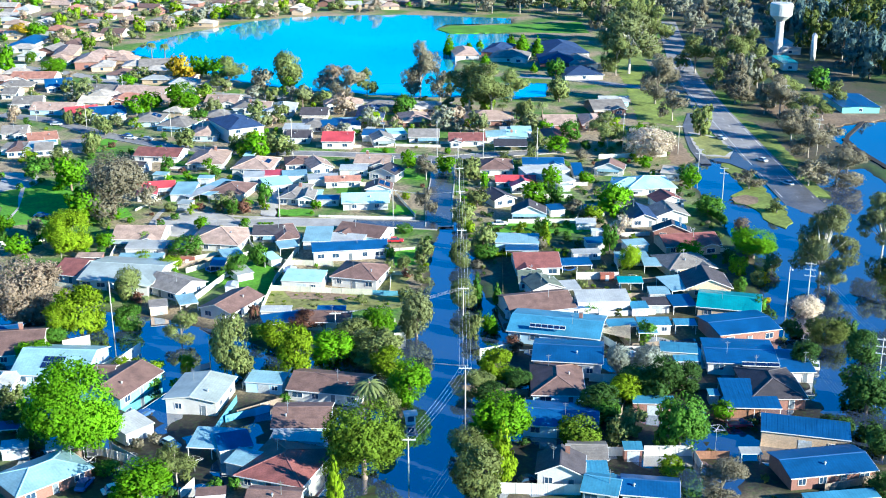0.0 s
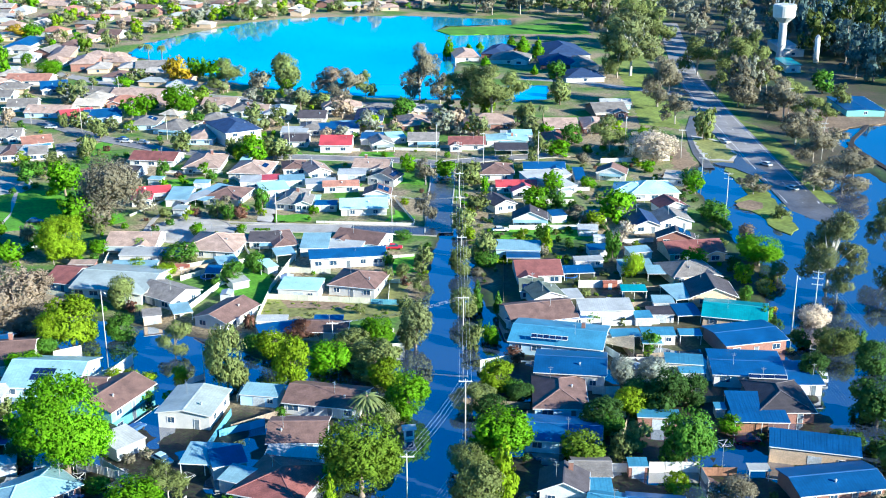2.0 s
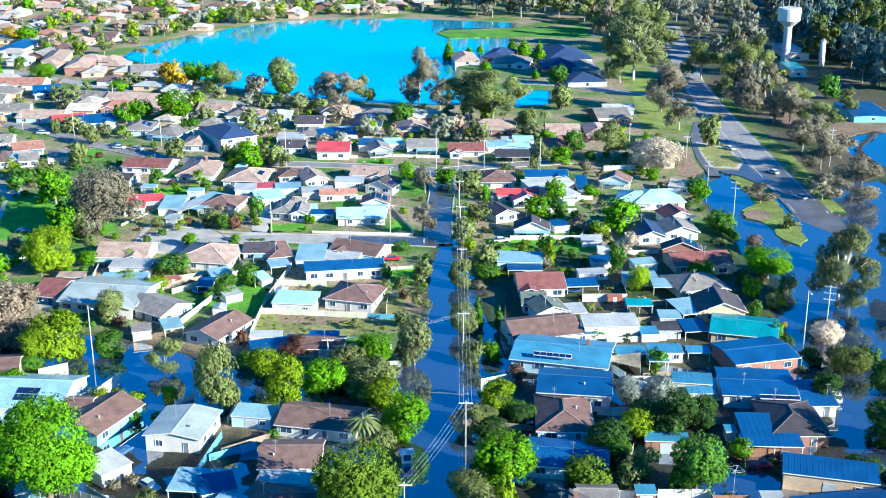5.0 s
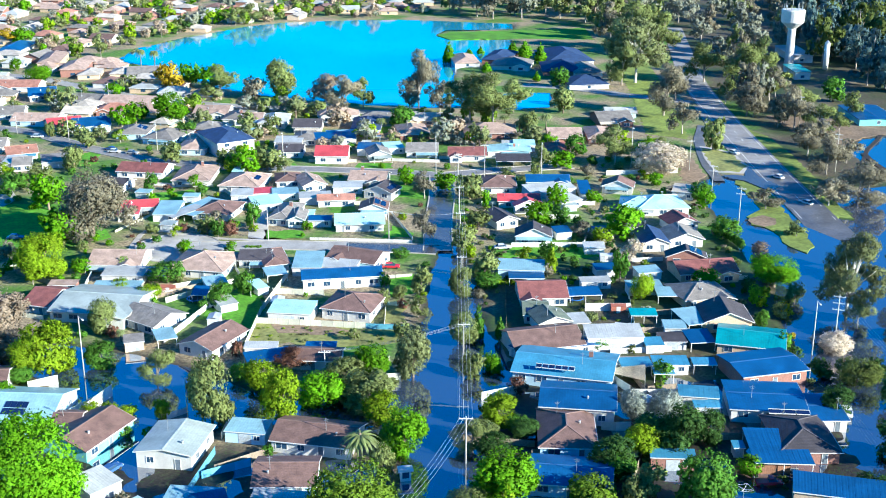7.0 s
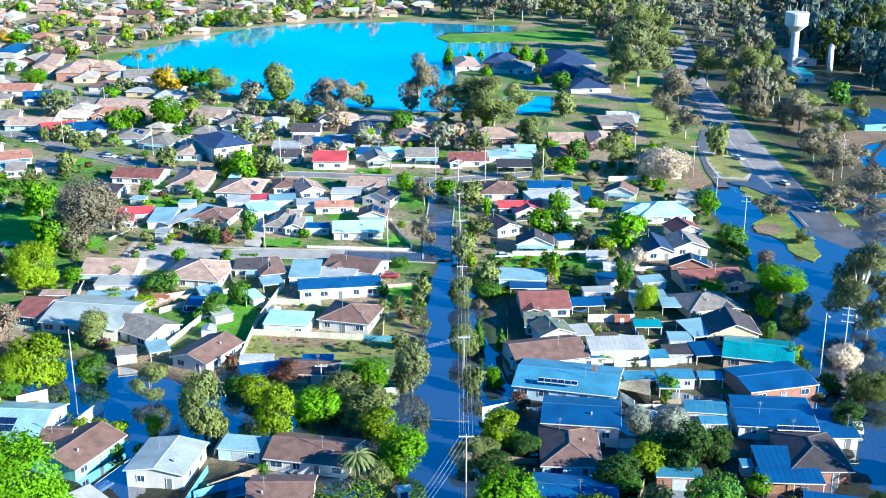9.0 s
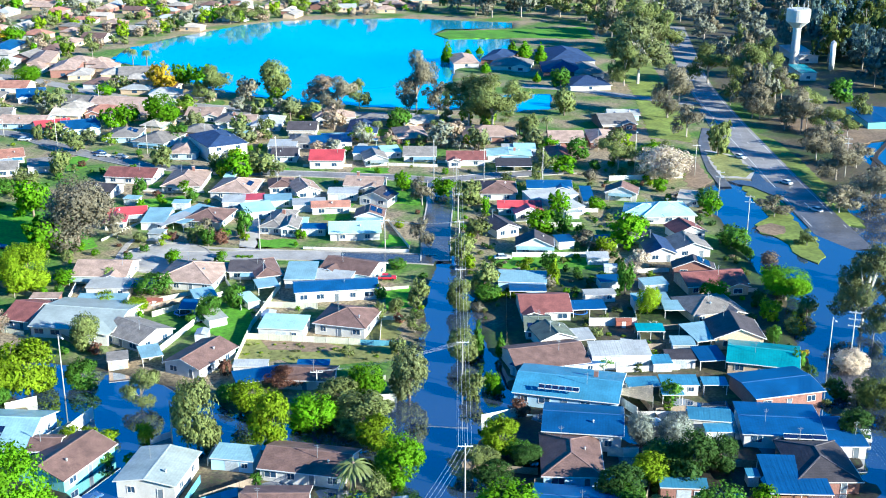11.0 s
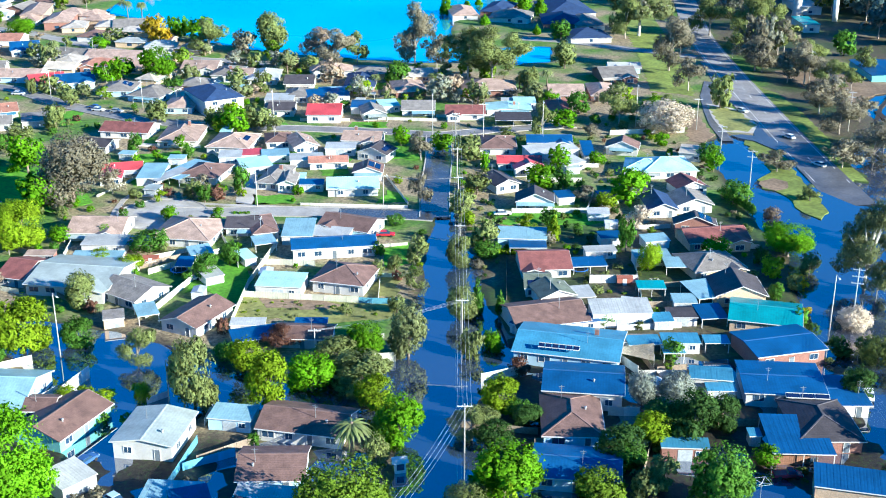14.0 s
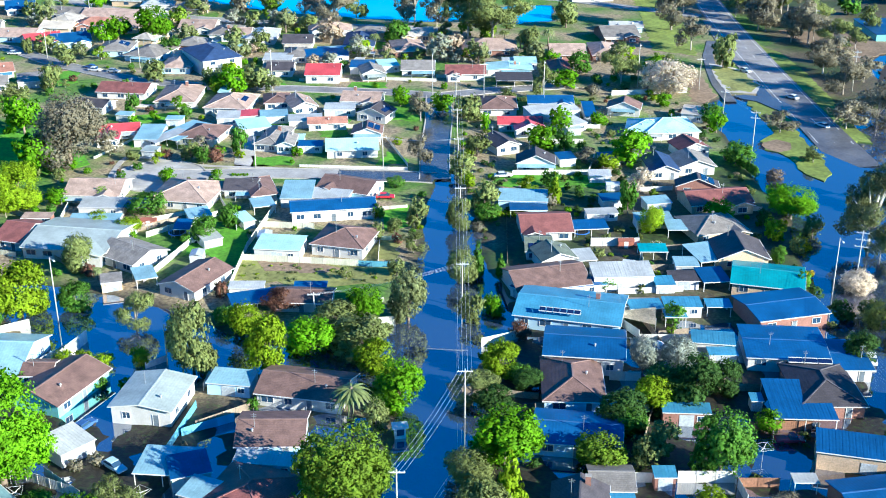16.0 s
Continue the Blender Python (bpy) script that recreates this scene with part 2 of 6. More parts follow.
def inside_distance(poly, x, y):
    """Metres to the outline, positive inside, for arrays of x and y."""
    p = np.array(poly, float)
    best, odd = np.full(x.shape, 1e9), np.zeros(x.shape, bool)
    for (x0, y0), (x1, y1) in zip(p, np.roll(p, -1, 0)):
        dx, dy = x1 - x0, y1 - y0
        s = np.clip(((x - x0) * dx + (y - y0) * dy) / (dx * dx + dy * dy + 1e-9), 0, 1)
        best = np.minimum(best, np.hypot(x - x0 - s * dx, y - y0 - s * dy))
        odd ^= ((y0 > y) != (y1 > y)) & (x < dx * (y - y0) / (dy + 1e-12) + x0)
    return np.where(odd, best, -best)


def undulation(x, y):
    return 0.5 * np.sin(x * 0.21 + 1.3 * np.sin(y * 0.13)) * np.sin(y * 0.17 + 1.1 * np.sin(x * 0.11)) + 0.3 * np.sin(x * 0.53 + y * 0.31) * np.sin(y * 0.47 - x * 0.23)


def ground_height(x, y):
    z = np.full(x.shape, 0.30) + 0.06 * undulation(x, y)
    for poly in SOGGY:
        k = np.clip(inside_distance(poly, x, y) / 6 + 0.5, 0, 1)
        z = z * (1 - k) + k * (0.01 + 0.36 * undulation(x, y))
    for poly, depth in [(w, 0.6) for w in WET] + [(LAKE, 1.2), (POND, 0.8)]:
        d = inside_distance(poly, x + 1.5 * undulation(y, x), y + 1.5 * undulation(x * 1.3, y))
        k = np.clip(d / 4 + 0.5, 0, 1)
        z = z * (1 - k) - k * depth
    return z


def ground():
    xs = np.concatenate([[-3500, -1800, -900, -600], np.arange(-460, -150, 6), np.arange(-150, 150, 2.0), np.arange(150, 461, 6), [600, 900, 1800, 3500]])
    ys = np.concatenate([[-600, -200, 0, 80], np.arange(120, 440, 2.0), np.arange(440, 960, 5), [1050, 1300, 1800, 2600, 4500]])
    gx, gy = np.meshgrid(xs, ys)
    gz = ground_height(gx, gy)
    w = len(xs)
    i = (np.arange(len(ys) - 1)[:, None] * w + np.arange(w - 1)).ravel()
    me = bpy.data.meshes.new("ground")
    me.from_pydata(np.stack([gx, gy, gz], -1).reshape(-1, 3).tolist(), [], np.stack([i, i + 1, i + w + 1, i + w], -1).tolist())
    me.shade_smooth()
    me.materials.append(ground_mat)
    mud_shade = np.zeros(gx.shape)
    for poly in SOGGY:
        mud_shade = np.maximum(mud_shade, np.clip(inside_distance(poly, gx, gy) / 10 + 0.5 + 0.5 * undulation(gx * 2, gy * 2), 0, 1))
    # Painted shade goes in at three quarters of the mud's strength.
    for poly in SHADE_TINT:
        mud_shade = np.maximum(mud_shade, 0.75 * np.clip(inside_distance(poly, gx, gy) / 10 + 0.5 + 0.5 * undulation(gx * 2, gy * 2), 0, 1))
    for poly in WET:
        mud_shade = np.maximum(mud_shade, np.clip(inside_distance(poly, gx, gy) / 4 + 1.1, 0, 1))
    me.attributes.new("mud_shade", "FLOAT", "POINT").data.foreach_set("value", mud_shade.ravel())
    tagged(new("ground", me), "patchy lawn, bare soil, mud and ground darkened as shade round the houses", "ground", kind="structure")


def sheet(name, poly, z, mat, label, category):
    bm = bmesh.new()
    bm.faces.new([bm.verts.new((x, y, z)) for x, y in poly])
    bmesh.ops.triangulate(bm, faces=bm.faces)
    return tagged(part(name, bm, mat), label, category, kind="structure")


def ribbon(name, points, width, z, mat, label, category="road", kerb=True, sag=None):
    """A road along a line of points, with raised kerbs as parts."""
    pts = [Vector((x, y, 0)) for x, y in points]
    sides = []
    for i, c in enumerate(pts):
        d = (pts[min(i + 1, len(pts) - 1)] - pts[max(i - 1, 0)]).normalized()
        sides.append(Vector((-d.y, d.x, 0)))
    def strip(a, b, z0, z1):
        bm = bmesh.new()
        dips = sag or [0] * len(pts)
        rows = [[bm.verts.new(c + s * o + Vector((0, 0, h - dip * (.5 - o / width)))) for o, h in ((a, z0), (a, z1), (b, z1), (b, z0))] for c, s, dip in zip(pts, sides, dips)]
        for p, q in zip(rows, rows[1:]):
            for j in range(3):
                bm.faces.new((p[j], q[j], q[j + 1], p[j + 1]))
        return bm
    road = tagged(part(name, strip(-width / 2, width / 2, z - 0.35, z), mat), label, category, kind="structure")
    if kerb:
        for o in (-1, 1):
            e = sorted((o * width / 2, o * (width / 2 + 0.35)))
            part("kerb", strip(e[0], e[1], z - 0.35, z + 0.13), concrete, road, "pale concrete kerb")
    return road


ground()
sheet("flood_water", [(-500, -100), (500, -100), (500, 700), (-500, 700)], 0.0, flood_mat, "still blue flood water over street and yards", "water")
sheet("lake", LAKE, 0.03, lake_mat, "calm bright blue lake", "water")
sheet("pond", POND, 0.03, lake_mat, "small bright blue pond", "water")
ribbon("road_main", [(-1, 322), (-1, 347), (-0, 372), (0, 399)], 7.5, 0.40, glossy_wet, "wet grey asphalt street leaving the flood water")
ribbon("road_court", [(-26, 326), (-46, 327), (-59, 326), (-71, 326)], 7.0, 0.41, pale_asphalt, "pale asphalt side street")
ribbon("road_court_wet", [(-1, 323), (-14, 325), (-26, 326)], 7.0, 0.408, glossy_wet, "wet dark asphalt end of the side street")
ribbon("road_cross", [(-179, 471), (-155, 461), (-129, 437), (-99, 417), (-73, 409), (-45, 407), (-17, 403), (0, 399), (17, 405), (44, 411)], 6.0, 0.42, street_asphalt, "grey asphalt cross street")
ribbon("road_lake", [(-219, 585), (-186, 568), (-158, 546), (-133, 527), (-94, 510), (-54, 500), (-20, 495), (4, 491)], 6.5, 0.42, pale_asphalt, "pale asphalt street along the lake")
ribbon("road_park", [(36, 554), (57, 547), (76, 534), (92, 524), (105, 515)], 6.5, 0.42, asphalt, "grey asphalt park road")
SAG = [0, 0, 0, 0, 0, 0, 0, 0, .05, .2, .9]
ribbon("highway", [(137, 732), (126, 646), (119, 593), (115, 555), (113, 518), (111.4, 474), (110.4, 428), (109.9, 402)], 11.6, 0.44, asphalt, "grey highway under tree shadows", kerb=False)
# Darker asphalt stands in for tree shade on the lower highway.
ribbon("highway_wet", [(109.9, 402), (109.7, 372), (109.7, 352), (110, 332)], 11.6, 0.44, wet_shaded_asphalt, "end of the highway coloured dark for tree shade, with one flooded edge", kerb=False, sag=[0, .05, .2, .9])

ribbon("slip_road", [(108, 508), (105, 462), (105, 435), (105, 416)], 6.0, 0.43, asphalt, "grey asphalt slip road", kerb=False)
ribbon("side_street", [(101, 472), (95, 450), (92, 430), (90, 411), (90, 392)], 3.6, 0.425, wet_shaded_asphalt, "dark wet and shaded asphalt side street running into flood water", kerb=False)
LANE = [(119, 593), (115, 555), (113, 518), (111.4, 474), (110.4, 428), (109.9, 399), (109.7, 372), (109.7, 352), (110, 332)]


def road_lines():
    """Dashes on the centre and solid lines near the edges, as parts of the highway."""
    road = scene.objects["highway"]
    pts = [Vector((x, y, 0)) for x, y in LANE]
    for off, dash, gap in ((0, 3.0, 9.0), (-4.7, 60, .5), (4.7, 60, .5)):
        for p, q, s0, s1 in zip(pts, pts[1:], SAG[2:], SAG[3:]):
            d = (q - p).normalized()
            n, l, s = Vector((-d.y, d.x, 0)), (q - p).length, 0.0
            while s < l - 1 and s1 < 1:
                e = min(s + dash, l)
                bm = bmesh.new()
                bm.faces.new([bm.verts.new(p + d * u + n * (off + w) + Vector((0, 0, .446 - (s0 + (s1 - s0) * u / l) * (.5 - off / 11.6)))) for u, w in ((s, -.1), (e, -.1), (e, .1), (s, .1))])
                part("lane_line", bm, paint_line, road)
                s = e + gap


road_lines()
ribbon("levee", [(144, 415), (152, 434), (162, 451), (166, 459)], 1.5, 0.35, dark_earth, "dark earth levee along the flooded paddock", "levee", kerb=False)
ribbon("levee", [(149, 429), (148, 415), (149, 401), (150, 386)], 2.0, 0.4, dark_earth, "dark earth levee along the flooded paddock", "levee", kerb=False)

ribbon("footpath", [(-83, 340), (-77, 339), (-67, 334), (-57, 332), (-37, 330), (-22, 330), (-8, 328)], 1.5, 0.40, concrete, "narrow pale concrete footpath", "footpath", kerb=False)
ribbon("footpath", [(-80, 309), (-83, 318), (-84, 327), (-84, 336), (-83, 340)], 1.5, 0.40, concrete, "narrow pale concrete footpath", "footpath", kerb=False)

# ---- houses ----
rng = random.Random(5)


def window(parent, x, y, z, w, h, face):
    """A framed window proud of a wall; face: -y or +x side."""
    far = parent.matrix_basis.translation.y > 520
    def b(a0, a1, z0, z1, o0, o1):
        return (x + a0, y - o1, z + z0, x + a1, y - o0, z + z1) if face == "y" else (x + o0, y + a0, z + z0, x + o1, y + a1, z + z1)
    if far:
        return part("window", boxes(b(-w / 2, w / 2, -h / 2, h / 2, 0.003, .05)), glass_mat, parent, "dark window")
    fr = part("window", boxes(b(-w / 2 - .08, w / 2 + .08, -h / 2 - .08, -h / 2 + .02, 0.003, .09), b(-w / 2 - .08, w / 2 + .08, h / 2 - .02, h / 2 + .08, 0.003, .09),
                              b(-w / 2 - .08, -w / 2 + .02, -h / 2, h / 2, 0.003, .09), b(w / 2 - .02, w / 2 + .08, -h / 2, h / 2, 0.003, .09), b(-.03, .03, -h / 2, h / 2, 0.003, .08)), trim_mat, parent, "white-framed window")
    part("pane", boxes(b(-w / 2, w / 2, -h / 2, h / 2, 0.003, .04)), glass_mat, fr)


def beam(a, b, r):
    """A square bar from a to b."""
    a, b = Vector(a), Vector(b)
    bm = boxes((-r, -r * .6, 0, r, r * .6, (b - a).length))
    bmesh.ops.transform(bm, matrix=Matrix.Translation(a) @ (b - a).to_track_quat("Z", "Y").to_matrix().to_4x4(), verts=bm.verts)
    return bm


def gable_profile(half, eave, rise, thick=0.16):
    return [(-half, eave), (0, eave + rise), (half, eave), (half, eave - thick), (0, eave + rise - thick), (-half, eave - thick)]


def house(x, y, rot, w, d, eave, pitch, kind, rc, wc, solar=0, name="house"):
    near = y < 330
    rw, ww = ROOFS[rc][0], WALLS[wc][0]
    root = thing(name, pose(x, y, 0, 0, 0, rot), f"{'two-storey' if eave > 4.5 else 'single-storey'} {ww} house with {rw} {'hip' if kind == 'hip' else 'gable'} roof", "house", "suburban houses")
    tp, o = math.tan(radians(pitch)), 0.45
    rm, wm = roof_mat(rc), wall_mat(wc)
    along = kind == "gable" or (kind == "hip" and w >= d)
    half, run = (d / 2, w / 2) if along else (w / 2, d / 2)
    rise = half * tp
    hw, hd = w / 2 - o, d / 2 - o
    bm = bmesh.new()
    if kind == "hip":
        box(bm, -hw, -hd, -0.7, hw, hd, eave - 0.1)
    elif along:
        prism(bm, [(-hd, -0.7), (hd, -0.7), (hd, eave - 0.1), (0, eave - 0.17 + hd * tp), (-hd, eave - 0.1)], -hw, hw, "x")
    else:
        prism(bm, [(-hw, -0.7), (hw, -0.7), (hw, eave - 0.1), (0, eave - 0.17 + hw * tp), (-hw, eave - 0.1)], -hd, hd, "y")
    part("wall", bm, wm, root, ww + " wall")
    bm = bmesh.new()
    if kind == "hip":
        in_ = max(run - half, 0.05)
        ridge = [(-in_, 0), (in_, 0)] if along else [(0, -in_), (0, in_)]
        lo = [bm.verts.new((sx * w / 2, sy * d / 2, eave - 0.18)) for sx, sy in ((-1, -1), (1, -1), (1, 1), (-1, 1))]
        mid = [bm.verts.new((sx * w / 2, sy * d / 2, eave)) for sx, sy in ((-1, -1), (1, -1), (1, 1), (-1, 1))]
        a, b = (bm.verts.new((px, py, eave + rise)) for px, py in ridge)
        bm.faces.new(lo[::-1])
        for i in range(4):
            bm.faces.new((lo[i], lo[(i + 1) % 4], mid[(i + 1) % 4], mid[i]))
        if along:
            for f in ((mid[0], mid[1], b, a), (mid[1], mid[2], b), (mid[2], mid[3], a, b), (mid[3], mid[0], a)):
                bm.faces.new(f)
        else:
            for f in ((mid[0], mid[1], a), (mid[1], mid[2], b, a), (mid[2], mid[3], b), (mid[3], mid[0], a, b)):
                bm.faces.new(f)
    else:
        prism(bm, gable_profile(half, eave, rise), -run, run, "x" if along else "y")
    roof = part("roof", bm, rm, root, rw + " roof")
    own = random.Random(round(x * 31 + y * 17))
    wing = None
    if name == "house" and kind in ("gable", "hip") and along and w > 9.5 and d > 8 and y > 262 and own.random() < 0.5 and y < 640 and not solar:
        # a front wing under its own gable
        ww_, out_ = min(w * own.uniform(.36, .46), d * .8), own.uniform(1.6, 2.6)
        cx = own.choice((-1, 1)) * (w / 2 - ww_ / 2 - own.uniform(0, .8))
        wing = (cx, ww_ / 2, out_)
        f = -d / 2 - out_
        part("wing_wall", prism(bmesh.new(), [(cx - ww_ / 2 + o, -0.7), (cx + ww_ / 2 - o, -0.7), (cx + ww_ / 2 - o, eave - 0.1), (cx, eave - .17 + (ww_ / 2 - o) * tp), (cx - ww_ / 2 + o, eave - 0.1)], f + o, -hd - .003, "y"), wm, root, ww + " wall")
        wr = part("wing_roof", prism(bmesh.new(), [(cx + u, z) for u, z in gable_profile(ww_ / 2, eave + .02, ww_ / 2 * tp)], f, -d / 2 + ww_ / 2, "y"), rm, root, rw + " roof")
        part("barge_board", prism(bmesh.new(), [(cx + u, z) for u, z in gable_profile(ww_ / 2, eave, ww_ / 2 * tp, .2)], f - .05, f - .004, "y"), trim_mat, wr, "white barge board")
        window(root, cx, f + o, min(1.75, eave - 1.1), min(2.2, ww_ - 2), 1.2, "y")
    if name == "house" and 300 < y < 480 and w > 8 and own.random() < 0.42:
        # a low verandah on posts along part of the front
        a0, a1 = (-w / 2 + .3, wing[0] - wing[1] - .1) if wing and wing[0] > 0 else (wing[0] + wing[1] + .1, w / 2 - .3) if wing else (-w / 2 + w * own.uniform(0, .4), w / 2 - w * own.uniform(0, .2))
        deep = own.uniform(1.6, 2.8)
        if a1 - a0 > 2.5:
            vr = part("verandah_roof", prism(bmesh.new(), [(-hd - deep, eave - .62), (-hd - .004, eave - .22), (-hd - .004, eave - .30), (-hd - deep, eave - .70)], a0, a1, "x"), roof_mat(own.choice(("wh", "pw", "lb", "cr", "mb"))), root, "pale sheet metal verandah roof")
            for i in range(max(2, int((a1 - a0) / 2.6))):
                px = a0 + .1 + (a1 - a0 - .2) * i / (max(2, int((a1 - a0) / 2.6)) - 1)
                part("verandah_post", boxes((px - .05, -hd - deep + .06, -.6, px + .05, -hd - deep + .16, eave - .68)), trim_mat, vr)
    # ridge capping, gutters, masts and vents
    cap = boxes((-run if kind != "hip" else -max(run - half, .1), -0.14, eave + rise - 0.06, run if kind != "hip" else max(run - half, .1), 0.14, eave + rise + 0.015)) if along else \
        boxes((-0.14, -run if kind != "hip" else -max(run - half, .1), eave + rise - 0.06, 0.14, run if kind != "hip" else max(run - half, .1), eave + rise + 0.015))
    part("ridge_cap", cap, cap_mat(rc), roof)
    if kind == "hip" and y < 420:
        ends = ((-in_, 0), (in_, 0)) if along else ((0, -in_), (0, in_))
        for sx in (-1, 1):
            for sy in (-1, 1):
                e = ends[(sx if along else sy) > 0]
                part("hip_cap", beam((sx * w / 2, sy * d / 2, eave + .01), (*e, eave + rise + .01), .11), cap_mat(rc), roof)
    if (along or kind == "hip") and y < 560:
        part("gutter", boxes((-w / 2, -d / 2 - 0.13, eave - 0.16, w / 2, -d / 2 - 0.003, eave - 0.02)), trim_mat, roof, "white gutter")
    if (not along or kind == "hip") and y < 560:
        part("gutter", boxes((w / 2 + 0.003, -d / 2, eave - 0.16, w / 2 + 0.13, d / 2, eave - 0.02)), trim_mat, roof, "white gutter")
    elif along and kind != "hip":
        part("barge_board", prism(bmesh.new(), gable_profile(half, eave - .02, rise, 0.2), run + 0.004, run + 0.05, "x"), trim_mat, roof, "white barge board")
    if kind == "gable_end":
        part("barge_board", prism(bmesh.new(), gable_profile(half, eave - .02, rise, 0.2), -run - 0.05, -run - 0.004, "y"), trim_mat, roof, "white barge board")
    for i in range(solar):
        # panels on the front slope, or on the right-hand slope of a house with its gable to the front
        u, v = (i % 4 - 1.5) * 1.12, -0.62 * half + (i // 4) * 1.75
        a = radians(pitch)
        bm = boxes((u - .52, -.8, .03, u + .52, .8, .09))
        bmesh.ops.transform(bm, matrix=(Matrix.Translation((0, v, eave + (half + v) * tp)) @ Matrix.Rotation(a, 4, "X")) if along else
                            (Matrix.Rotation(radians(90), 4, "Z") @ Matrix.Translation((0, v, eave + (half + v) * tp)) @ Matrix.Rotation(a, 4, "X")), verts=bm.verts)
        part("solar_panel", bm, panel_mat, roof, "dark blue solar panel")
    if y < 560:
        if rng.random() < 0.07:
            cx = rng.uniform(-0.5, 0.5) * run
            c = (cx, 0.25 * half) if along else (0.25 * half, cx)
            ch = part("chimney", boxes((c[0] - .4, c[1] - .3, eave + rise * .4, c[0] + .4, c[1] + .3, eave + rise + 0.9)), brick_mat, roof, "brick chimney")
            part("chimney_cap", boxes((c[0] - .46, c[1] - .36, eave + rise + 0.905, c[0] + .46, c[1] + .36, eave + rise + 1.02)), concrete, ch)
        if rng.random() < 0.6:
            cx = rng.uniform(-0.7, 0.7) * run
            c = (cx, -0.3 * half) if along else (-0.3 * half, cx)
            zz = eave + rise * .65
            part("antenna_mast", boxes((c[0] - .04, c[1] - .04, zz, c[0] + .04, c[1] + .04, zz + 2.6), (c[0] - .5, c[1] - .02, zz + 2.3, c[0] + .5, c[1] + .02, zz + 2.36),
                                       (c[0] - .35, c[1] - .02, zz + 2.0, c[0] + .35, c[1] + .02, zz + 2.05)), steel_mat, roof, "thin television aerial")
        if rng.random() < 0.5:
            cx = rng.uniform(-0.6, 0.6) * run
            c = (cx, -0.45 * half) if along else (0.45 * half, cx)
            zz = eave + rise * .5
            part("roof_vent", tube(bmesh.new(), [((*c, zz), .16), ((*c, zz + .35), .16), ((*c, zz + .4), .26), ((*c, zz + .6), .2), ((*c, zz + .66), .05)]), steel_mat, roof, "round metal roof vent")
    # windows and door on the front and the right-hand side
    zc = min(1.75, eave - 1.1)
    n = max(2, int(hw * 2 / 3.6)) if near else (max(2, int(hw * 2 / 5)) if y < 480 else 1)
    levels = (zc, zc + 2.8) if eave > 4.5 else (zc,)
    for zl in levels:
        for i in range(n):
            wx = -hw + (i + 0.5) * 2 * hw / n
            if wing and abs(wx - wing[0]) < wing[1] + .4:
                continue
            if near and i == n // 2 and zl == zc:
                dr = part("door", boxes((wx - .45, -hd - .06, 0.1, wx + .45, -hd - .003, 2.15)), material("door paint", (0.16, 0.20, 0.24), 0.5), root, "dark painted door")
                part("door_frame", boxes((wx - .55, -hd - .09, 0.1, wx - .455, -hd - .003, 2.25), (wx + .455, -hd - .09, 0.1, wx + .55, -hd - .003, 2.25)), trim_mat, dr)
            else:
                window(root, wx, -hd, zl, rng.choice((1.3, 1.7, 2.1)), 1.15, "y")
        for i in range(2 if hd > 4 and y < 450 else 1 if y < 600 else 0):
            window(root, hw, (i - 0.5) * hd if hd > 4 else 0, zl, 1.3, 1.1, "x")
    return root


def shed(x, y, rot, w, d, eave, pitch, kind, rc, wc):
    rw = ROOFS[rc][0]
    rise = d * math.tan(radians(pitch))
    open_ = wc == "0"
    root = thing("carport" if open_ else "shed", pose(x, y, 0, 0, 0, rot), f"open carport with {rw} lean-to roof on posts" if open_ else f"{WALLS[wc][0].split()[0]} walled shed with {rw} lean-to roof",
                 "carport" if open_ else "shed", "yard sheds and carports")
    rm = roof_mat(rc)
    roof = part("roof", prism(bmesh.new(), [(-d / 2, eave), (d / 2, eave + rise), (d / 2, eave + rise - .12), (-d / 2, eave - .12)], -w / 2, w / 2, "x"), rm, root, rw + " sheet roof")
    if y < 330:
        for i in range(1, max(2, int(w / 0.95))):
            px = -w / 2 + i * w / max(2, int(w / 0.95))
            part("roof_rib", prism(bmesh.new(), [(-d / 2, eave + .003), (d / 2, eave + rise + .003), (d / 2, eave + rise + .016), (-d / 2, eave + .016)], px - .02, px + .02, "x"), rm, roof)
    part("gutter", boxes((-w / 2, -d / 2 - 0.12, eave - 0.14, w / 2, -d / 2 - 0.003, eave - 0.01)), trim_mat, roof, "white gutter")
    if open_:
        for sx in (-1, 0, 1) if w > 6 else (-1, 1):
            for sy in (-1, 1):
                h = eave - .12 + (rise if sy > 0 else 0)
                px, py = sx * (w / 2 - .25), sy * (d / 2 - .25)
                part("post", boxes((px - .06, py - .06, -0.7, px + .06, py + .06, h)), trim_mat, root)
        part("beam", boxes((-w / 2 + .1, -d / 2 + .18, eave - .3, w / 2 - .1, -d / 2 + .3, eave - .125)), timber_mat, root)
    else:
        hw, hd = w / 2 - .2, d / 2 - .2
        part("wall", prism(bmesh.new(), [(-hd, -.7), (hd, -.7), (hd, eave + rise - .14), (-hd, eave - .1)], -hw, hw, "x"), wall_mat(wc), root)
        dw = min(1.2, hw * .7)
        part("door", boxes((-dw, -hd - .05, 0, dw, -hd - .003, min(2.1, eave - .4))), material("grey shed door", (0.45, 0.50, 0.54), 0.6), root, "grey shed door")
        if hw > 3:
            window(root, hw * .6, -hd, 1.5, 1.1, .9, "y")
    return root


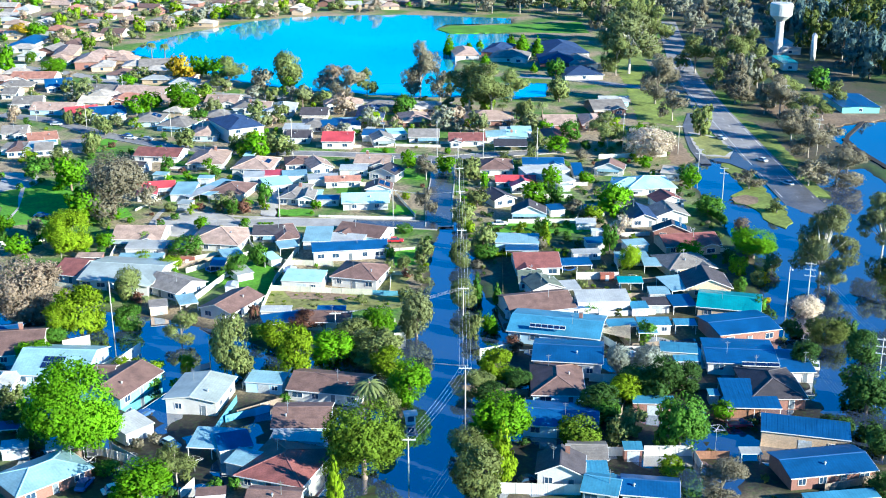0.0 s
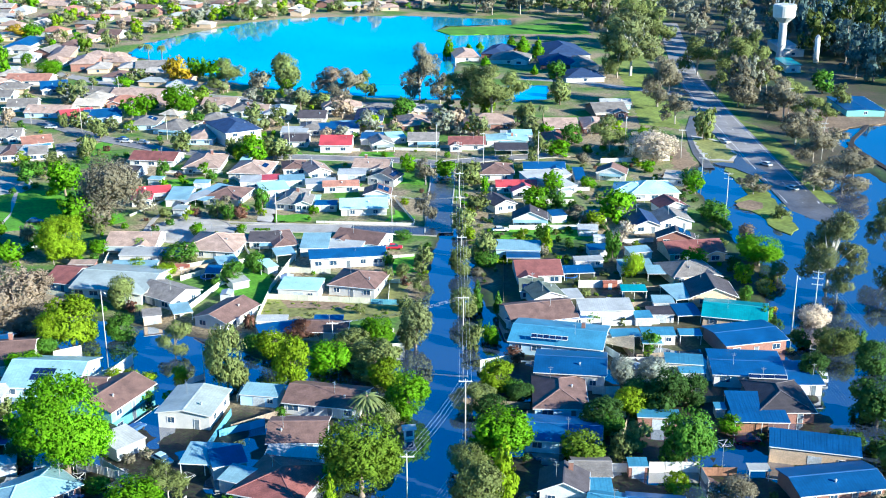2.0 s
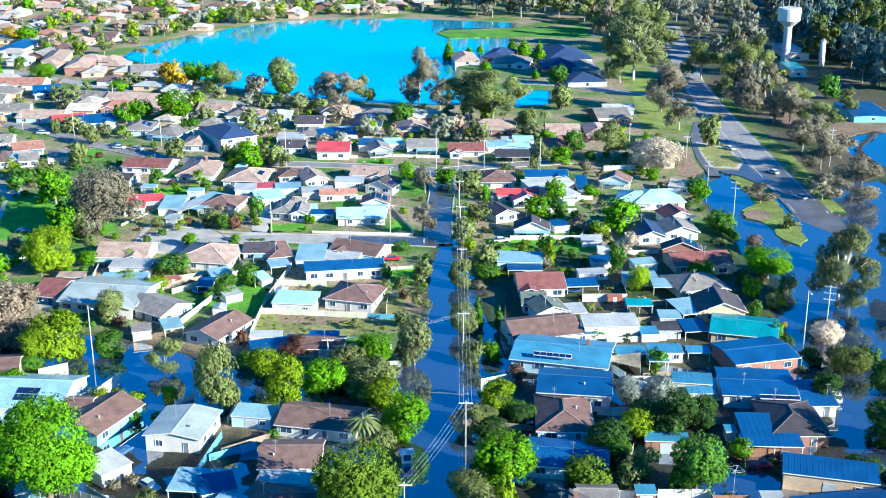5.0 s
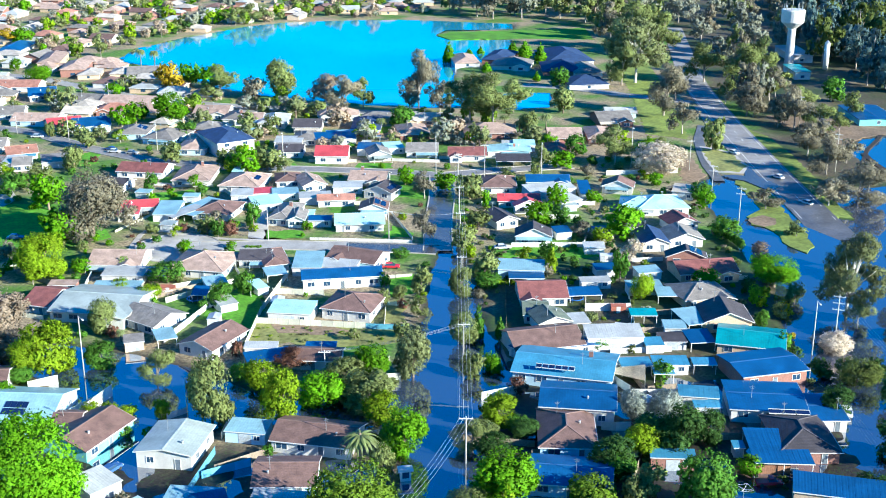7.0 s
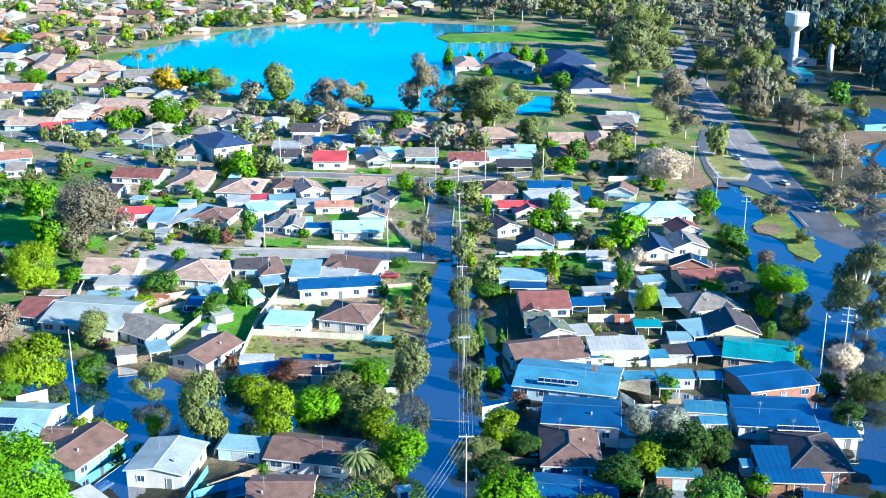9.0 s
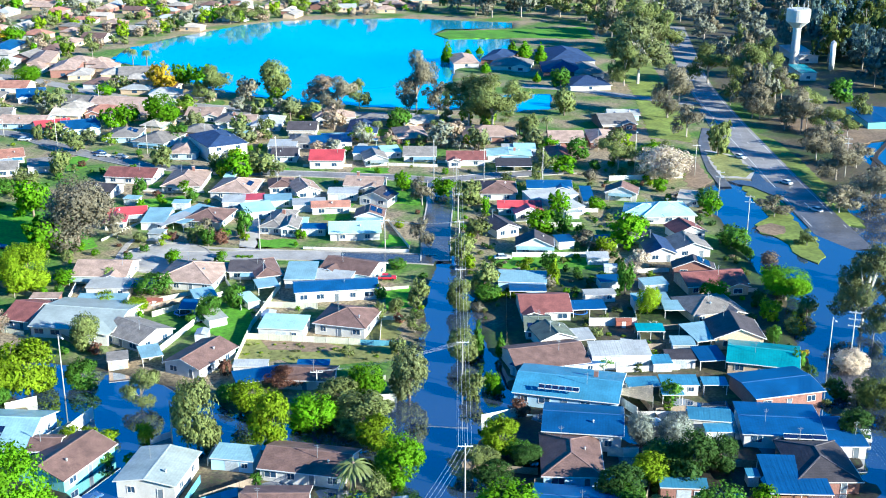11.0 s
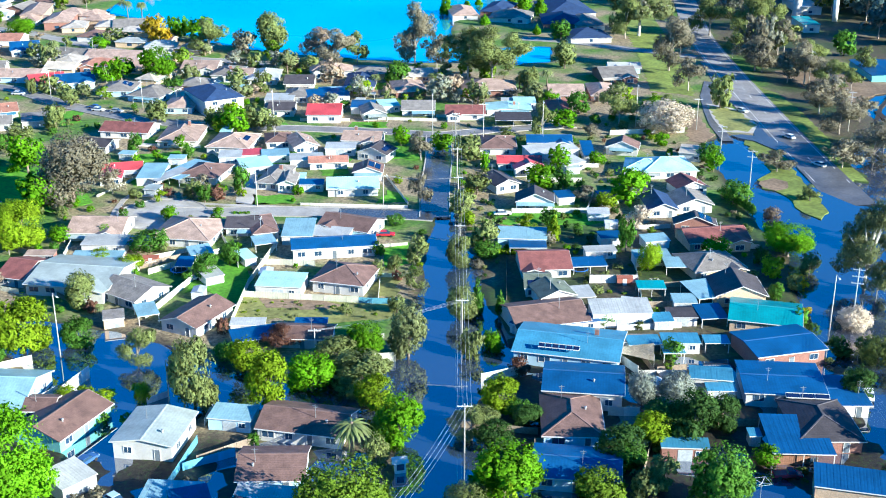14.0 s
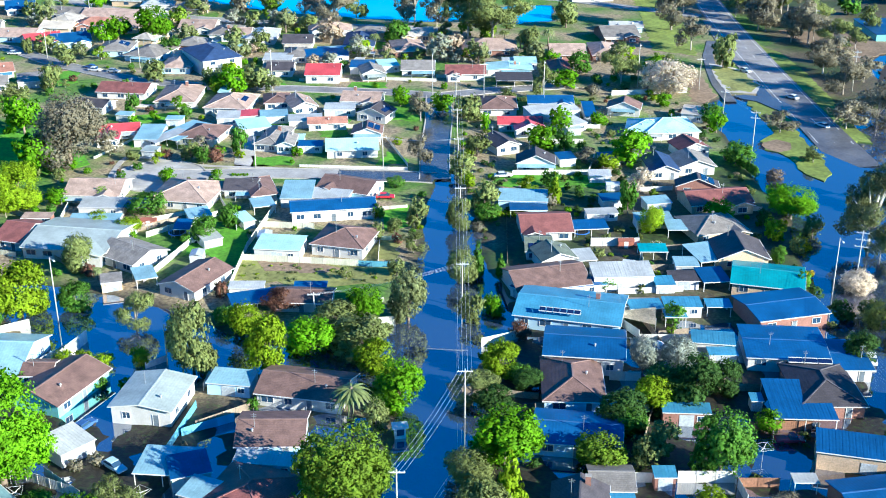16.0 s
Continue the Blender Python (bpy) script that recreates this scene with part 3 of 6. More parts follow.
house(-79.4, 225.6, -4.1, 15.8, 15.6, 2.5, 18, "gable", "lb", "b", 8)
house(-91.0, 235.7, 9.0, 10.8, 15.3, 2.5, 18, "gable", "br", "w")
house(-97.5, 241.4, 10.8, 9.7, 7.2, 2.5, 18, "gable", "bl", "w")
house(-64.4, 215.6, 67.0, 14.3, 10.6, 2.5, 18, "gable", "br", "te")
house(-47.5, 210.8, -9.1, 11.0, 12.0, 3.3, 9, "gable_end", "pw", "w")
shed(-57.9, 196.9, 49.1, 6.4, 6.3, 2.6, 6, "lean", "wh", "w")
house(-68.6, 179.3, 45.0, 14.2, 10.0, 2.5, 18, "hip", "lb", "br")
shed(-40.9, 191.3, -5.5, 9.0, 7.3, 2.4, 3, "lean", "lb", "0")
shed(-37.6, 190.0, 19.2, 6.2, 6.1, 2.6, 4, "lean", "bl", "w")
shed(-35.3, 216.7, -9.7, 7.9, 5.2, 2.6, 3, "lean", "lb", "b")
house(-22.3, 214.8, -12.3, 15.6, 10.4, 2.5, 18, "gable", "br", "w")
house(-26.3, 200.4, 0.9, 11.1, 10.7, 2.5, 18, "gable", "br", "b")
shed(-26.0, 191.8, -7.4, 10.2, 3.3, 2.6, 6, "lean", "wh", "b")
shed(-34.7, 183.7, -22.8, 5.1, 4.9, 2.6, 6, "lean", "lb", "w")
house(-27.3, 182.6, -18.8, 12.9, 14.2, 2.5, 18, "hip", "mr", "w")
house(-27.7, 171.5, -5.5, 9.3, 5.6, 2.5, 18, "gable", "br", "w")
house(25.5, 244.0, -14.2, 20.6, 14.0, 3.0, 11, "gable", "mb", "b")
house(26.2, 227.5, -7.9, 14.7, 11.8, 3.6, 12, "gable", "bl", "w")
house(22.8, 216.1, -2.9, 10.7, 15.4, 2.5, 18, "hip", "br", "b")
house(22.1, 200.3, -8.3, 14.3, 10.5, 2.6, 11, "gable", "bl", "b")
house(20.2, 180.4, -7.8, 8.5, 7.5, 3.2, 24, "gable_end", "dg", "w")
house(25.5, 186.6, -1.9, 6.9, 7.0, 2.5, 18, "gable", "gr", "w")
shed(26.2, 179.5, -0.2, 4.1, 4.2, 2.8, 6, "lean", "mb", "w")
house(26.7, 175.1, -16.5, 6.4, 7.2, 2.5, 18, "gable", "mb", "w")
house(34.5, 174.2, -8.5, 9.8, 7.0, 2.5, 18, "gable", "bl", "w")
shed(33.7, 188.0, -0.2, 3.5, 2.9, 2.5, 5, "lean", "mb", "br")
shed(49.8, 230.1, -8.7, 7.9, 4.5, 3, 5, "lean", "mb", "w")
house(62.2, 228.8, -5.6, 14.8, 13.2, 2.9, 4, "gable", "bl", "w")
house(71.8, 224.6, -0.2, 7.8, 11.7, 2.6, 3, "gable", "bl", "w")
house(64.9, 214.1, -0.2, 11.3, 14.7, 2.5, 18, "hip", "dg", "br")
shed(59.5, 208.9, -2.9, 10.3, 12.0, 2.5, 3, "lean", "bl", "0")
shed(65.9, 193.3, -14.5, 15.7, 5.9, 3.2, 8, "lean", "bl", "cr")
house(65.6, 182.2, 10.0, 16.1, 9.6, 2.7, 12, "gable", "bl", "br")
shed(40.4, 206.2, -3.7, 8.0, 3.1, 2.6, 5, "lean", "mb", "br")
shed(54.3, 186.7, -0.2, 3.8, 2.4, 2.3, 3, "lean", "wh", "0")
house(-83.1, 311.2, -2.3, 13.9, 12.7, 2.5, 18, "gable", "ta", "w")
house(-60.6, 308.6, -10.3, 15.4, 15.6, 2.5, 18, "hip", "ta", "w")
house(-92.6, 283.0, -16.6, 7.3, 12.8, 2.5, 18, "gable", "mr", "w")
house(-78.7, 279.6, -9.5, 19.7, 17.7, 3, 10, "gable", "pw", "w")
house(-65.6, 271.5, -34.7, 12.2, 10.6, 2.5, 18, "gable", "gr", "w")
shed(-78.9, 299.5, -2.8, 10.6, 5.8, 2.7, 5, "lean", "wh", "w")
shed(-78.2, 289.5, -0.3, 11.6, 5.0, 2.7, 5, "lean", "lb", "w")
shed(-92.3, 292.8, -0.3, 6.9, 3.4, 2.2, 4, "lean", "ta", "br")
house(-49.4, 258.3, -26.2, 9.5, 13.4, 2.7, 18, "gable_end", "br", "w")
house(-48.2, 312.8, -0.3, 8.5, 9.1, 2.5, 18, "gable", "dg", "w")
house(-43.6, 311.6, 17.1, 6.8, 13.6, 2.5, 18, "hip", "br", "w")
shed(-34.0, 307.6, -0.3, 7.6, 10.6, 2.7, 5, "lean", "lb", "w")
house(-21.6, 312.9, -22.9, 14.2, 10.7, 2.5, 18, "gable", "br", "w")
shed(-26.5, 305.6, -13.1, 10.8, 5.7, 2.6, 5, "lean", "wh", "w")
house(-24.8, 297.4, 8.8, 20.1, 7.8, 3.2, 18, "gable", "bl", "w")
shed(-34.2, 275.0, -6.9, 10.3, 7.4, 2.8, 4, "lean", "cy", "w")
house(-20.4, 278.5, -15.1, 12.4, 12.3, 3, 18, "hip", "br", "w")
house(-26.5, 249.6, -3.5, 11.9, 7.5, 2.5, 18, "gable", "br", "w")
shed(-36.1, 248.8, 19.3, 9.9, 5.7, 2.4, 3, "lean", "bl", "0")
shed(-38.5, 254.7, -0.3, 7.2, 3.2, 2.2, 5, "lean", "wh", "w")
shed(-25.7, 254.2, -0.3, 6.7, 3.5, 2.3, 5, "lean", "bl", "w")
shed(20.1, 303.0, -4.9, 11.9, 6.6, 3, 6, "lean", "lb", "b")
shed(21.0, 298.3, -0.3, 8.9, 5.3, 2.3, 3, "lean", "bl", "0")
house(23.8, 287.8, 3.7, 11.9, 12.6, 2.5, 18, "gable", "mr", "w")
house(21.5, 275.6, -0.3, 6.2, 9.4, 2.5, 18, "gable", "gg", "w", 4)
house(24.3, 269.5, 15.8, 8.2, 8.1, 2.9, 20, "gable_end", "gg", "w")
shed(30.9, 269.4, 10.1, 4.2, 5.9, 2.4, 3, "lean", "wh", "0")
house(21.7, 258.6, 14.8, 16.0, 12.7, 2.5, 18, "gable", "br", "w")
shed(27.7, 255.2, 12.4, 9.5, 3.8, 2.4, 3, "lean", "bl", "w")
shed(37.2, 258.7, 3.0, 12.5, 6.3, 3.6, 6, "lean", "wh", "w")
shed(37.9, 246.3, -0.3, 8.8, 3.5, 2.4, 3, "lean", "gr", "w")
shed(39.9, 245.3, 5.4, 6.6, 4.1, 2.5, 3, "lean", "mb", "0")
shed(37.7, 294.9, 6.6, 7.6, 3.3, 2.3, 5, "lean", "wh", "w")
shed(34.0, 286.7, 5.8, 8.0, 5.3, 2.3, 3, "lean", "bl", "0")
shed(49.0, 290.9, 5.6, 8.6, 4.3, 2.6, 5, "lean", "lb", "w")
house(63.3, 312.0, -5.7, 10.7, 5.0, 2.9, 22, "gable_end", "dg", "br", 8)
house(66.0, 304.3, 9.9, 15.8, 10.8, 2.5, 18, "gable", "mr", "cr")
house(61.6, 287.0, 14.8, 12.9, 11.9, 2.5, 18, "hip", "gr", "cr")
house(64.0, 271.0, -0.3, 11.2, 11.0, 3, 22, "gable_end", "dg", "cr")
shed(56.8, 270.3, 16.1, 6.7, 9.1, 2.5, 3, "lean", "lb", "0")
house(66.9, 257.7, -15.4, 14.6, 12.0, 3, 12, "gable", "tl", "cr")
shed(55.8, 258.8, 6.7, 5.8, 6.8, 2.5, 3, "lean", "bl", "0")
house(65.7, 243.8, 14.4, 14.9, 11.8, 3.2, 7, "gable", "bl", "br")
shed(47.2, 246.0, -0.3, 7.5, 4.3, 2.5, 4, "lean", "mb", "w")
shed(54.2, 245.9, -0.3, 5.0, 3.5, 2.4, 3, "lean", "mb", "0")
house(64.3, 361.0, 6.4, 16.2, 14.3, 2.5, 18, "hip", "cy", "w")
house(67.3, 342.6, 14.6, 9.1, 8.5, 2.8, 22, "gable_end", "mr", "w")
house(57.0, 327.4, 3.5, 8.0, 12.3, 2.7, 22, "gable_end", "na", "w")
house(65.6, 329.9, 5.9, 10.0, 10.5, 2.7, 20, "gable_end", "gr", "w")
shed(74.7, 373.8, -18.4, 6.7, 6.5, 2.8, 8, "lean", "cr", "w")
house(17.3, 383.7, -0.4, 12.4, 13.9, 2.5, 18, "hip", "br", "w")
house(33.4, 384.1, -0.4, 14.0, 8.6, 3.4, 18, "gable", "bl", "w")
shed(33.2, 375.3, 20.4, 15.8, 7.0, 3, 6, "lean", "wh", "w")
house(23.2, 365.6, -0.4, 13.1, 8.0, 2.5, 18, "gable", "rd", "w")
house(25.5, 358.0, 7.9, 9.0, 4.0, 2.8, 22, "gable_end", "rd", "w")
house(16.9, 346.1, 23.0, 7.5, 10.0, 2.8, 22, "gable_end", "dg", "w")
house(25.1, 330.5, -3.4, 10.2, 7.5, 2.9, 24, "gable_end", "dg", "w")
house(55.3, 380.1, -12.6, 10.2, 7.4, 2.8, 22, "gable_end", "br", "w")
house(59.2, 360.6, -12.1, 12.5, 11.6, 2.5, 18, "hip", "cy", "w")
shed(33.2, 334.1, 13.6, 4.7, 5.0, 2.5, 5, "lean", "bl", "w")
shed(35.8, 365.6, 34.3, 8.1, 11.6, 2.8, 6, "lean", "wh", "w")
house(8.8, 422.3, -0.4, 13.6, 11.1, 2.5, 18, "gable", "mr", "w")
house(23.4, 425.5, -0.4, 15.4, 9.8, 3, 5, "lean", "cy", "w")
shed(24.3, 413.1, -0.4, 12.0, 9.1, 2.6, 3, "lean", "dg", "0")
house(40.5, 425.7, -0.4, 8.3, 20.3, 2.5, 18, "hip", "mr", "w")
house(44.9, 449.4, -0.4, 12.9, 15.2, 2.5, 18, "gable", "ta", "br")
house(17.9, 457.5, -0.5, 19.7, 15.6, 2.5, 18, "hip", "ta", "br")
house(-90.2, 358.7, 12.0, 12.5, 8.0, 2.6, 18, "gable", "rd", "w")
house(-91.2, 352.6, 8.0, 6.4, 10.0, 2.5, 18, "gable_end", "rd", "w")
house(-65.7, 355.7, -11.5, 12.2, 13.5, 2.5, 18, "hip", "br", "w")
shed(-70.6, 355.2, -32.3, 8.2, 15.2, 2.6, 3, "lean", "lb", "0")
house(-97.8, 400.7, -8.6, 16.3, 11.5, 2.5, 18, "gable", "mr", "w")
house(-79.8, 394.2, -0.4, 12.7, 19.1, 2.5, 18, "hip", "ta", "w")
house(-62.6, 386.0, -6.5, 13.4, 16.0, 2.5, 18, "hip", "ta", "w", 4)
house(-49.3, 389.0, 9.6, 8.5, 10.6, 2.5, 18, "hip", "br", "w")
house(-41.6, 383.6, 20.5, 8.1, 11.6, 2.8, 22, "gable_end", "ta", "w")
house(-23.2, 390.4, -7.2, 12.5, 10.8, 2.5, 18, "gable", "ta", "w")
house(-18.4, 374.5, -20.7, 10.0, 8.3, 2.8, 22, "gable_end", "dg", "w", 4)
house(-32.0, 366.0, 6.2, 11.6, 6.8, 2.5, 18, "gable", "tc", "w")
house(-19.9, 356.4, -0.4, 8.7, 8.0, 2.8, 20, "gable_end", "br", "w", 8)
house(-23.4, 343.9, 4.4, 14.3, 10.8, 2.6, 18, "gable", "cy", "w")
house(-41.3, 346.7, -0.4, 5.3, 9.9, 2.9, 22, "gable_end", "gr", "w")
house(-45.3, 352.2, -10.1, 7.1, 17.0, 2.5, 18, "hip", "gr", "w")
shed(-52.7, 362.2, 20.7, 9.0, 8.7, 2.6, 4, "lean", "cy", "w")
shed(-55.4, 372.9, 11.5, 6.7, 5.4, 2.5, 5, "lean", "rd", "w")
house(-77.1, 434.1, 30.2, 14.3, 22.0, 5.6, 18, "hip", "na", "w")
house(-37.7, 419.9, -0.4, 11.7, 13.3, 3.2, 18, "gable", "rd", "w")
house(-22.1, 421.4, 11.6, 8.2, 10.0, 2.8, 22, "gable_end", "gr", "w")
house(-6.9, 428.0, -0.4, 11.5, 12.1, 2.5, 18, "gable", "gr", "w")
house(-28.6, 466.3, -0.5, 11.5, 22.4, 2.5, 18, "hip", "na", "br")
house(-11.2, 456.6, 9.2, 11.7, 17.4, 2.5, 18, "hip", "ta", "br")
house(-157.6, 476.4, -3.8, 18.6, 12.5, 2.5, 18, "gable", "ta", "b")
house(-145.0, 467.4, 27.6, 13.2, 14.2, 2.5, 18, "gable", "rd", "w")
house(-134.7, 467.9, 21.0, 14.1, 13.5, 2.5, 18, "gable", "bl", "b")
house(-146.8, 424.3, 23.2, 10.8, 11.2, 2.5, 18, "gable", "tc", "w")
house(-160.1, 435.1, 10.4, 9.6, 11.6, 2.5, 18, "gable", "gr", "w")
house(-114.7, 456.1, -0.5, 12.0, 14.6, 2.5, 18, "hip", "gr", "b", 8)
house(-100.8, 449.0, -17.1, 13.2, 16.8, 2.5, 18, "hip", "gr", "b")
house(-87.8, 437.3, -0.4, 10.4, 24.1, 2.5, 18, "hip", "ta", "b")
house(-79.8, 481.1, -0.5, 11.5, 15.6, 2.5, 18, "hip", "gr", "w")
house(-65.2, 475.5, -0.5, 11.3, 17.5, 2.5, 18, "hip", "wh", "w")
house(-50.9, 465.7, -0.5, 11.2, 12.6, 2.5, 18, "gable", "dg", "w")
shed(-54.1, 428.3, -0.4, 9.3, 7.3, 2.8, 5, "lean", "gr", "w")
house(-52.7, 426.7, -0.4, 9.3, 10.5, 2.5, 18, "gable", "dg", "w")
shed(-39.1, 444.7, 10.5, 15.0, 9.4, 2.7, 4, "lean", "bl", "w")
shed(-71.6, 452.4, -0.5, 6.5, 7.6, 2.7, 4, "lean", "lb", "w")
house(-49.4, 446.3, -0.4, 9.6, 13.3, 2.5, 18, "hip", "gr", "w")
house(-91.5, 490.4, -5.0, 14.3, 13.0, 2.5, 18, "gable", "ta", "w")
house(-75.3, 478.5, -0.5, 11.5, 10.4, 2.5, 18, "gable", "ta", "w")
house(-151.3, 515.2, -11.3, 19.9, 12.0, 2.5, 18, "gable", "gr", "w")
house(-129.6, 509.8, -9.6, 23.1, 13.7, 2.5, 18, "gable", "ta", "w")
house(-188.1, 544.4, -0.5, 20.7, 13.3, 2.5, 18, "gable", "tc", "w")
house(-172.0, 526.5, 18.3, 12.0, 14.5, 2.5, 18, "gable", "bl", "w")
house(-192.1, 606.5, 8.2, 10.9, 32.3, 4, 18, "hip", "ta", "cr")
house(-174.2, 584.7, 6.9, 12.0, 24.3, 4, 18, "hip", "ta", "br")
house(-165.0, 575.3, 7.7, 10.6, 16.4, 2.5, 18, "hip", "lg", "cr")
house(-149.8, 576.9, 6.8, 12.0, 13.9, 2.5, 18, "hip", "lg", "cr")
house(-139.9, 576.8, 10.5, 16.0, 15.5, 2.5, 18, "gable", "gr", "w")
house(-186.2, 507.8, -0.5, 6.8, 12.2, 2.5, 18, "gable", "gr", "w")
house(-172.7, 488.4, 10.0, 12.3, 13.5, 2.5, 18, "gable", "gr", "w")
house(-225.3, 647.5, -0.6, 13.6, 33.5, 2.5, 18, "hip", "bl", "w")
shed(-25.6, 429.0, -0.4, 8.3, 8.4, 2.7, 4, "lean", "bl", "w")
house(29.6, 621.8, -15.6, 13.4, 28.1, 2.5, 18, "hip", "na", "br")
house(34.6, 601.0, -10.1, 19.9, 19.7, 2.5, 18, "hip", "gr", "w")
house(57.8, 589.5, -0.6, 20.7, 26.0, 2.5, 18, "hip", "na", "br")
house(61.5, 622.2, 7.8, 23.6, 35.8, 2.5, 18, "hip", "na", "w")
house(64.3, 553.1, 8.1, 18.8, 19.0, 2.5, 18, "hip", "na", "w")
house(67.6, 585.9, 5.8, 13.9, 26.9, 2.5, 18, "hip", "gr", "w")
house(11.1, 611.5, 6.9, 13.0, 25.2, 2.5, 18, "hip", "ta", "w")
house(66.4, 477.7, 8.3, 14.1, 15.7, 2.5, 18, "gable", "gr", "br")
house(71.4, 489.8, -0.5, 12.9, 9.0, 2.5, 18, "gable", "wh", "b")
house(57.9, 451.4, -0.4, 9.7, 19.4, 2.5, 18, "hip", "ta", "br")
house(169.3, 484.8, -0.5, 15.9, 27.5, 3, 3, "lean", "bl", "te")
house(-150.8, 409.3, 13.7, 6.6, 14.8, 2.5, 18, "hip", "br", "w")
house(-103.9, 383.9, -15.0, 11.4, 8.7, 2.5, 18, "gable", "dg", "w")
house(-141.0, 408.9, 13.7, 6.6, 10.8, 2.5, 18, "gable", "gr", "w")
shed(-80.0, 353.8, -0.4, 6.9, 11.8, 2.6, 4, "lean", "lb", "w")
shed(-34.7, 345.0, -0.4, 6.8, 4.4, 2.4, 4, "lean", "bl", "w")
shed(-48.1, 372.2, 9.3, 8.2, 6.2, 2.6, 4, "lean", "lb", "w")
shed(-38.5, 368.0, 7.4, 9.9, 6.0, 2.6, 4, "lean", "wh", "w")
shed(-29.4, 379.6, -0.4, 9.3, 5.7, 2.6, 4, "lean", "wh", "w")
shed(-39.5, 349.5, -0.4, 5.5, 5.5, 2.5, 4, "lean", "cy", "w")
shed(-37.2, 449.6, 9.9, 10.9, 7.6, 2.6, 4, "lean", "lb", "w")
shed(-17.2, 430.8, 14.8, 6.8, 8.0, 2.6, 4, "lean", "cy", "w")
shed(-55.1, 439.5, -0.4, 10.2, 8.0, 2.6, 4, "lean", "wh", "w")
shed(-144.3, 409.4, -0.4, 6.4, 9.1, 2.8, 4, "lean", "wh", "w")
shed(-151.9, 409.6, -0.4, 7.6, 7.8, 2.6, 4, "lean", "gr", "w")
shed(-131.2, 412.6, 19.6, 9.6, 9.6, 2.6, 4, "lean", "gr", "w")
shed(29.4, 434.7, -0.4, 7.8, 7.2, 2.6, 4, "lean", "cy", "w")
shed(44.2, 375.7, -0.4, 3.6, 13.0, 2.6, 4, "lean", "bl", "w")
shed(44.6, 334.1, 12.2, 5.2, 5.2, 2.5, 4, "lean", "bl", "w")
shed(40.6, 321.3, -0.3, 5.7, 4.4, 2.3, 4, "lean", "wh", "w")
shed(52.9, 340.2, -10.2, 6.8, 7.8, 2.6, 4, "lean", "dg", "w")
shed(41.6, 304.0, 8.4, 6.3, 4.4, 2.4, 4, "lean", "bl", "w")
shed(51.7, 301.9, 12.4, 6.4, 4.6, 2.4, 4, "lean", "lb", "w")
shed(46.0, 273.1, -0.3, 6.2, 4.2, 2.4, 3, "lean", "tl", "0")
shed(45.5, 256.4, 4.5, 4.2, 4.1, 2.3, 4, "lean", "mb", "w")
shed(54.1, 286.1, -0.3, 6.0, 5.7, 2.4, 3, "lean", "lb", "0")
shed(49.8, 258.4, -0.3, 6.2, 4.6, 2.4, 4, "lean", "dg", "w")
shed(51.8, 265.9, -0.3, 5.1, 4.5, 2.3, 4, "lean", "lb", "w")
shed(-71.0, 300.3, -0.3, 6.0, 6.1, 2.4, 3, "lean", "bl", "0")
shed(-57.6, 287.0, -0.3, 3.9, 5.7, 2.3, 3, "lean", "bl", "0")
shed(-63.8, 270.9, 19.0, 7.0, 5.1, 2.4, 3, "lean", "wh", "0")
shed(-60.4, 260.3, 23.3, 4.5, 6.1, 2.4, 3, "lean", "lb", "0")
shed(-66.5, 257.8, 15.8, 4.4, 4.3, 2.4, 4, "lean", "gr", "cr")
shed(-55.6, 294.0, 23.5, 5.5, 5.5, 2.4, 4, "lean", "lb", "w")
shed(-50.8, 280.6, 32.4, 4.6, 5.7, 2.3, 4, "lean", "wh", "w")
shed(-41.7, 300.7, 20.0, 5.4, 5.6, 2.4, 3, "lean", "lb", "0")
shed(-80.4, 196.7, 5.8, 4.2, 3.3, 2.3, 3, "lean", "bl", "0")
house(-88.4, 215.8, -0.2, 6.0, 9.4, 2.5, 18, "hip", "wh", "w")
shed(50.7, 226.1, -0.2, 5.3, 3.0, 2.4, 4, "lean", "mb", "w")
shed(52.9, 210.4, -0.2, 2.2, 2.6, 2.2, 4, "lean", "mb", "w")
shed(-24.7, 304.8, 11.7, 4.6, 4.5, 2.4, 4, "lean", "cy", "w")
shed(-61.1, 371.1, 5.3, 6.8, 6.4, 2.5, 4, "lean", "wh", "w")
shed(-74.6, 351.1, -39.6, 4.8, 11.5, 2.5, 3, "lean", "wh", "0")
shed(-44.6, 291.6, 32.9, 3.2, 6.0, 2.2, 4, "lean", "cy", "w")
house(179.9, 628.0, -0.6, 11.6, 32.6, 4, 3, "lean", "wh", "w")
house(167.3, 577.4, -0.6, 8.1, 21.0, 4, 3, "lean", "tl", "w")
shed(26.2, 266.5, 6.0, 6.9, 4.0, 2.3, 3, "lean", "wh", "0")
shed(18.8, 256.1, -42.1, 4.2, 9.3, 2.3, 4, "lean", "bl", "w")
shed(32.0, 256.0, 11.6, 3.4, 3.5, 2.3, 3, "lean", "mb", "0")
shed(29.6, 367.3, 8.0, 9.2, 5.5, 2.4, 4, "lean", "wh", "w")
shed(45.1, 241.7, -0.3, 4.3, 3.1, 2.2, 3, "lean", "mb", "0")
shed(64.8, 266.1, -0.3, 6.7, 4.8, 2.4, 4, "lean", "cr", "cr")
house(-69.3, 220.4, -0.2, 5.7, 6.4, 2.5, 18, "gable", "br", "te")
shed(-67.8, 189.7, 17.8, 6.7, 4.0, 2.3, 3, "lean", "lb", "0")
shed(-76.6, 189.2, 15.0, 4.8, 3.3, 2.4, 4, "lean", "lb", "w")
shed(65.4, 171.2, 7.8, 12.7, 2.7, 2.4, 4, "lean", "mb", "w")
shed(-38.5, 172.8, 8.0, 5.0, 2.6, 2.4, 4, "lean", "br", "w")
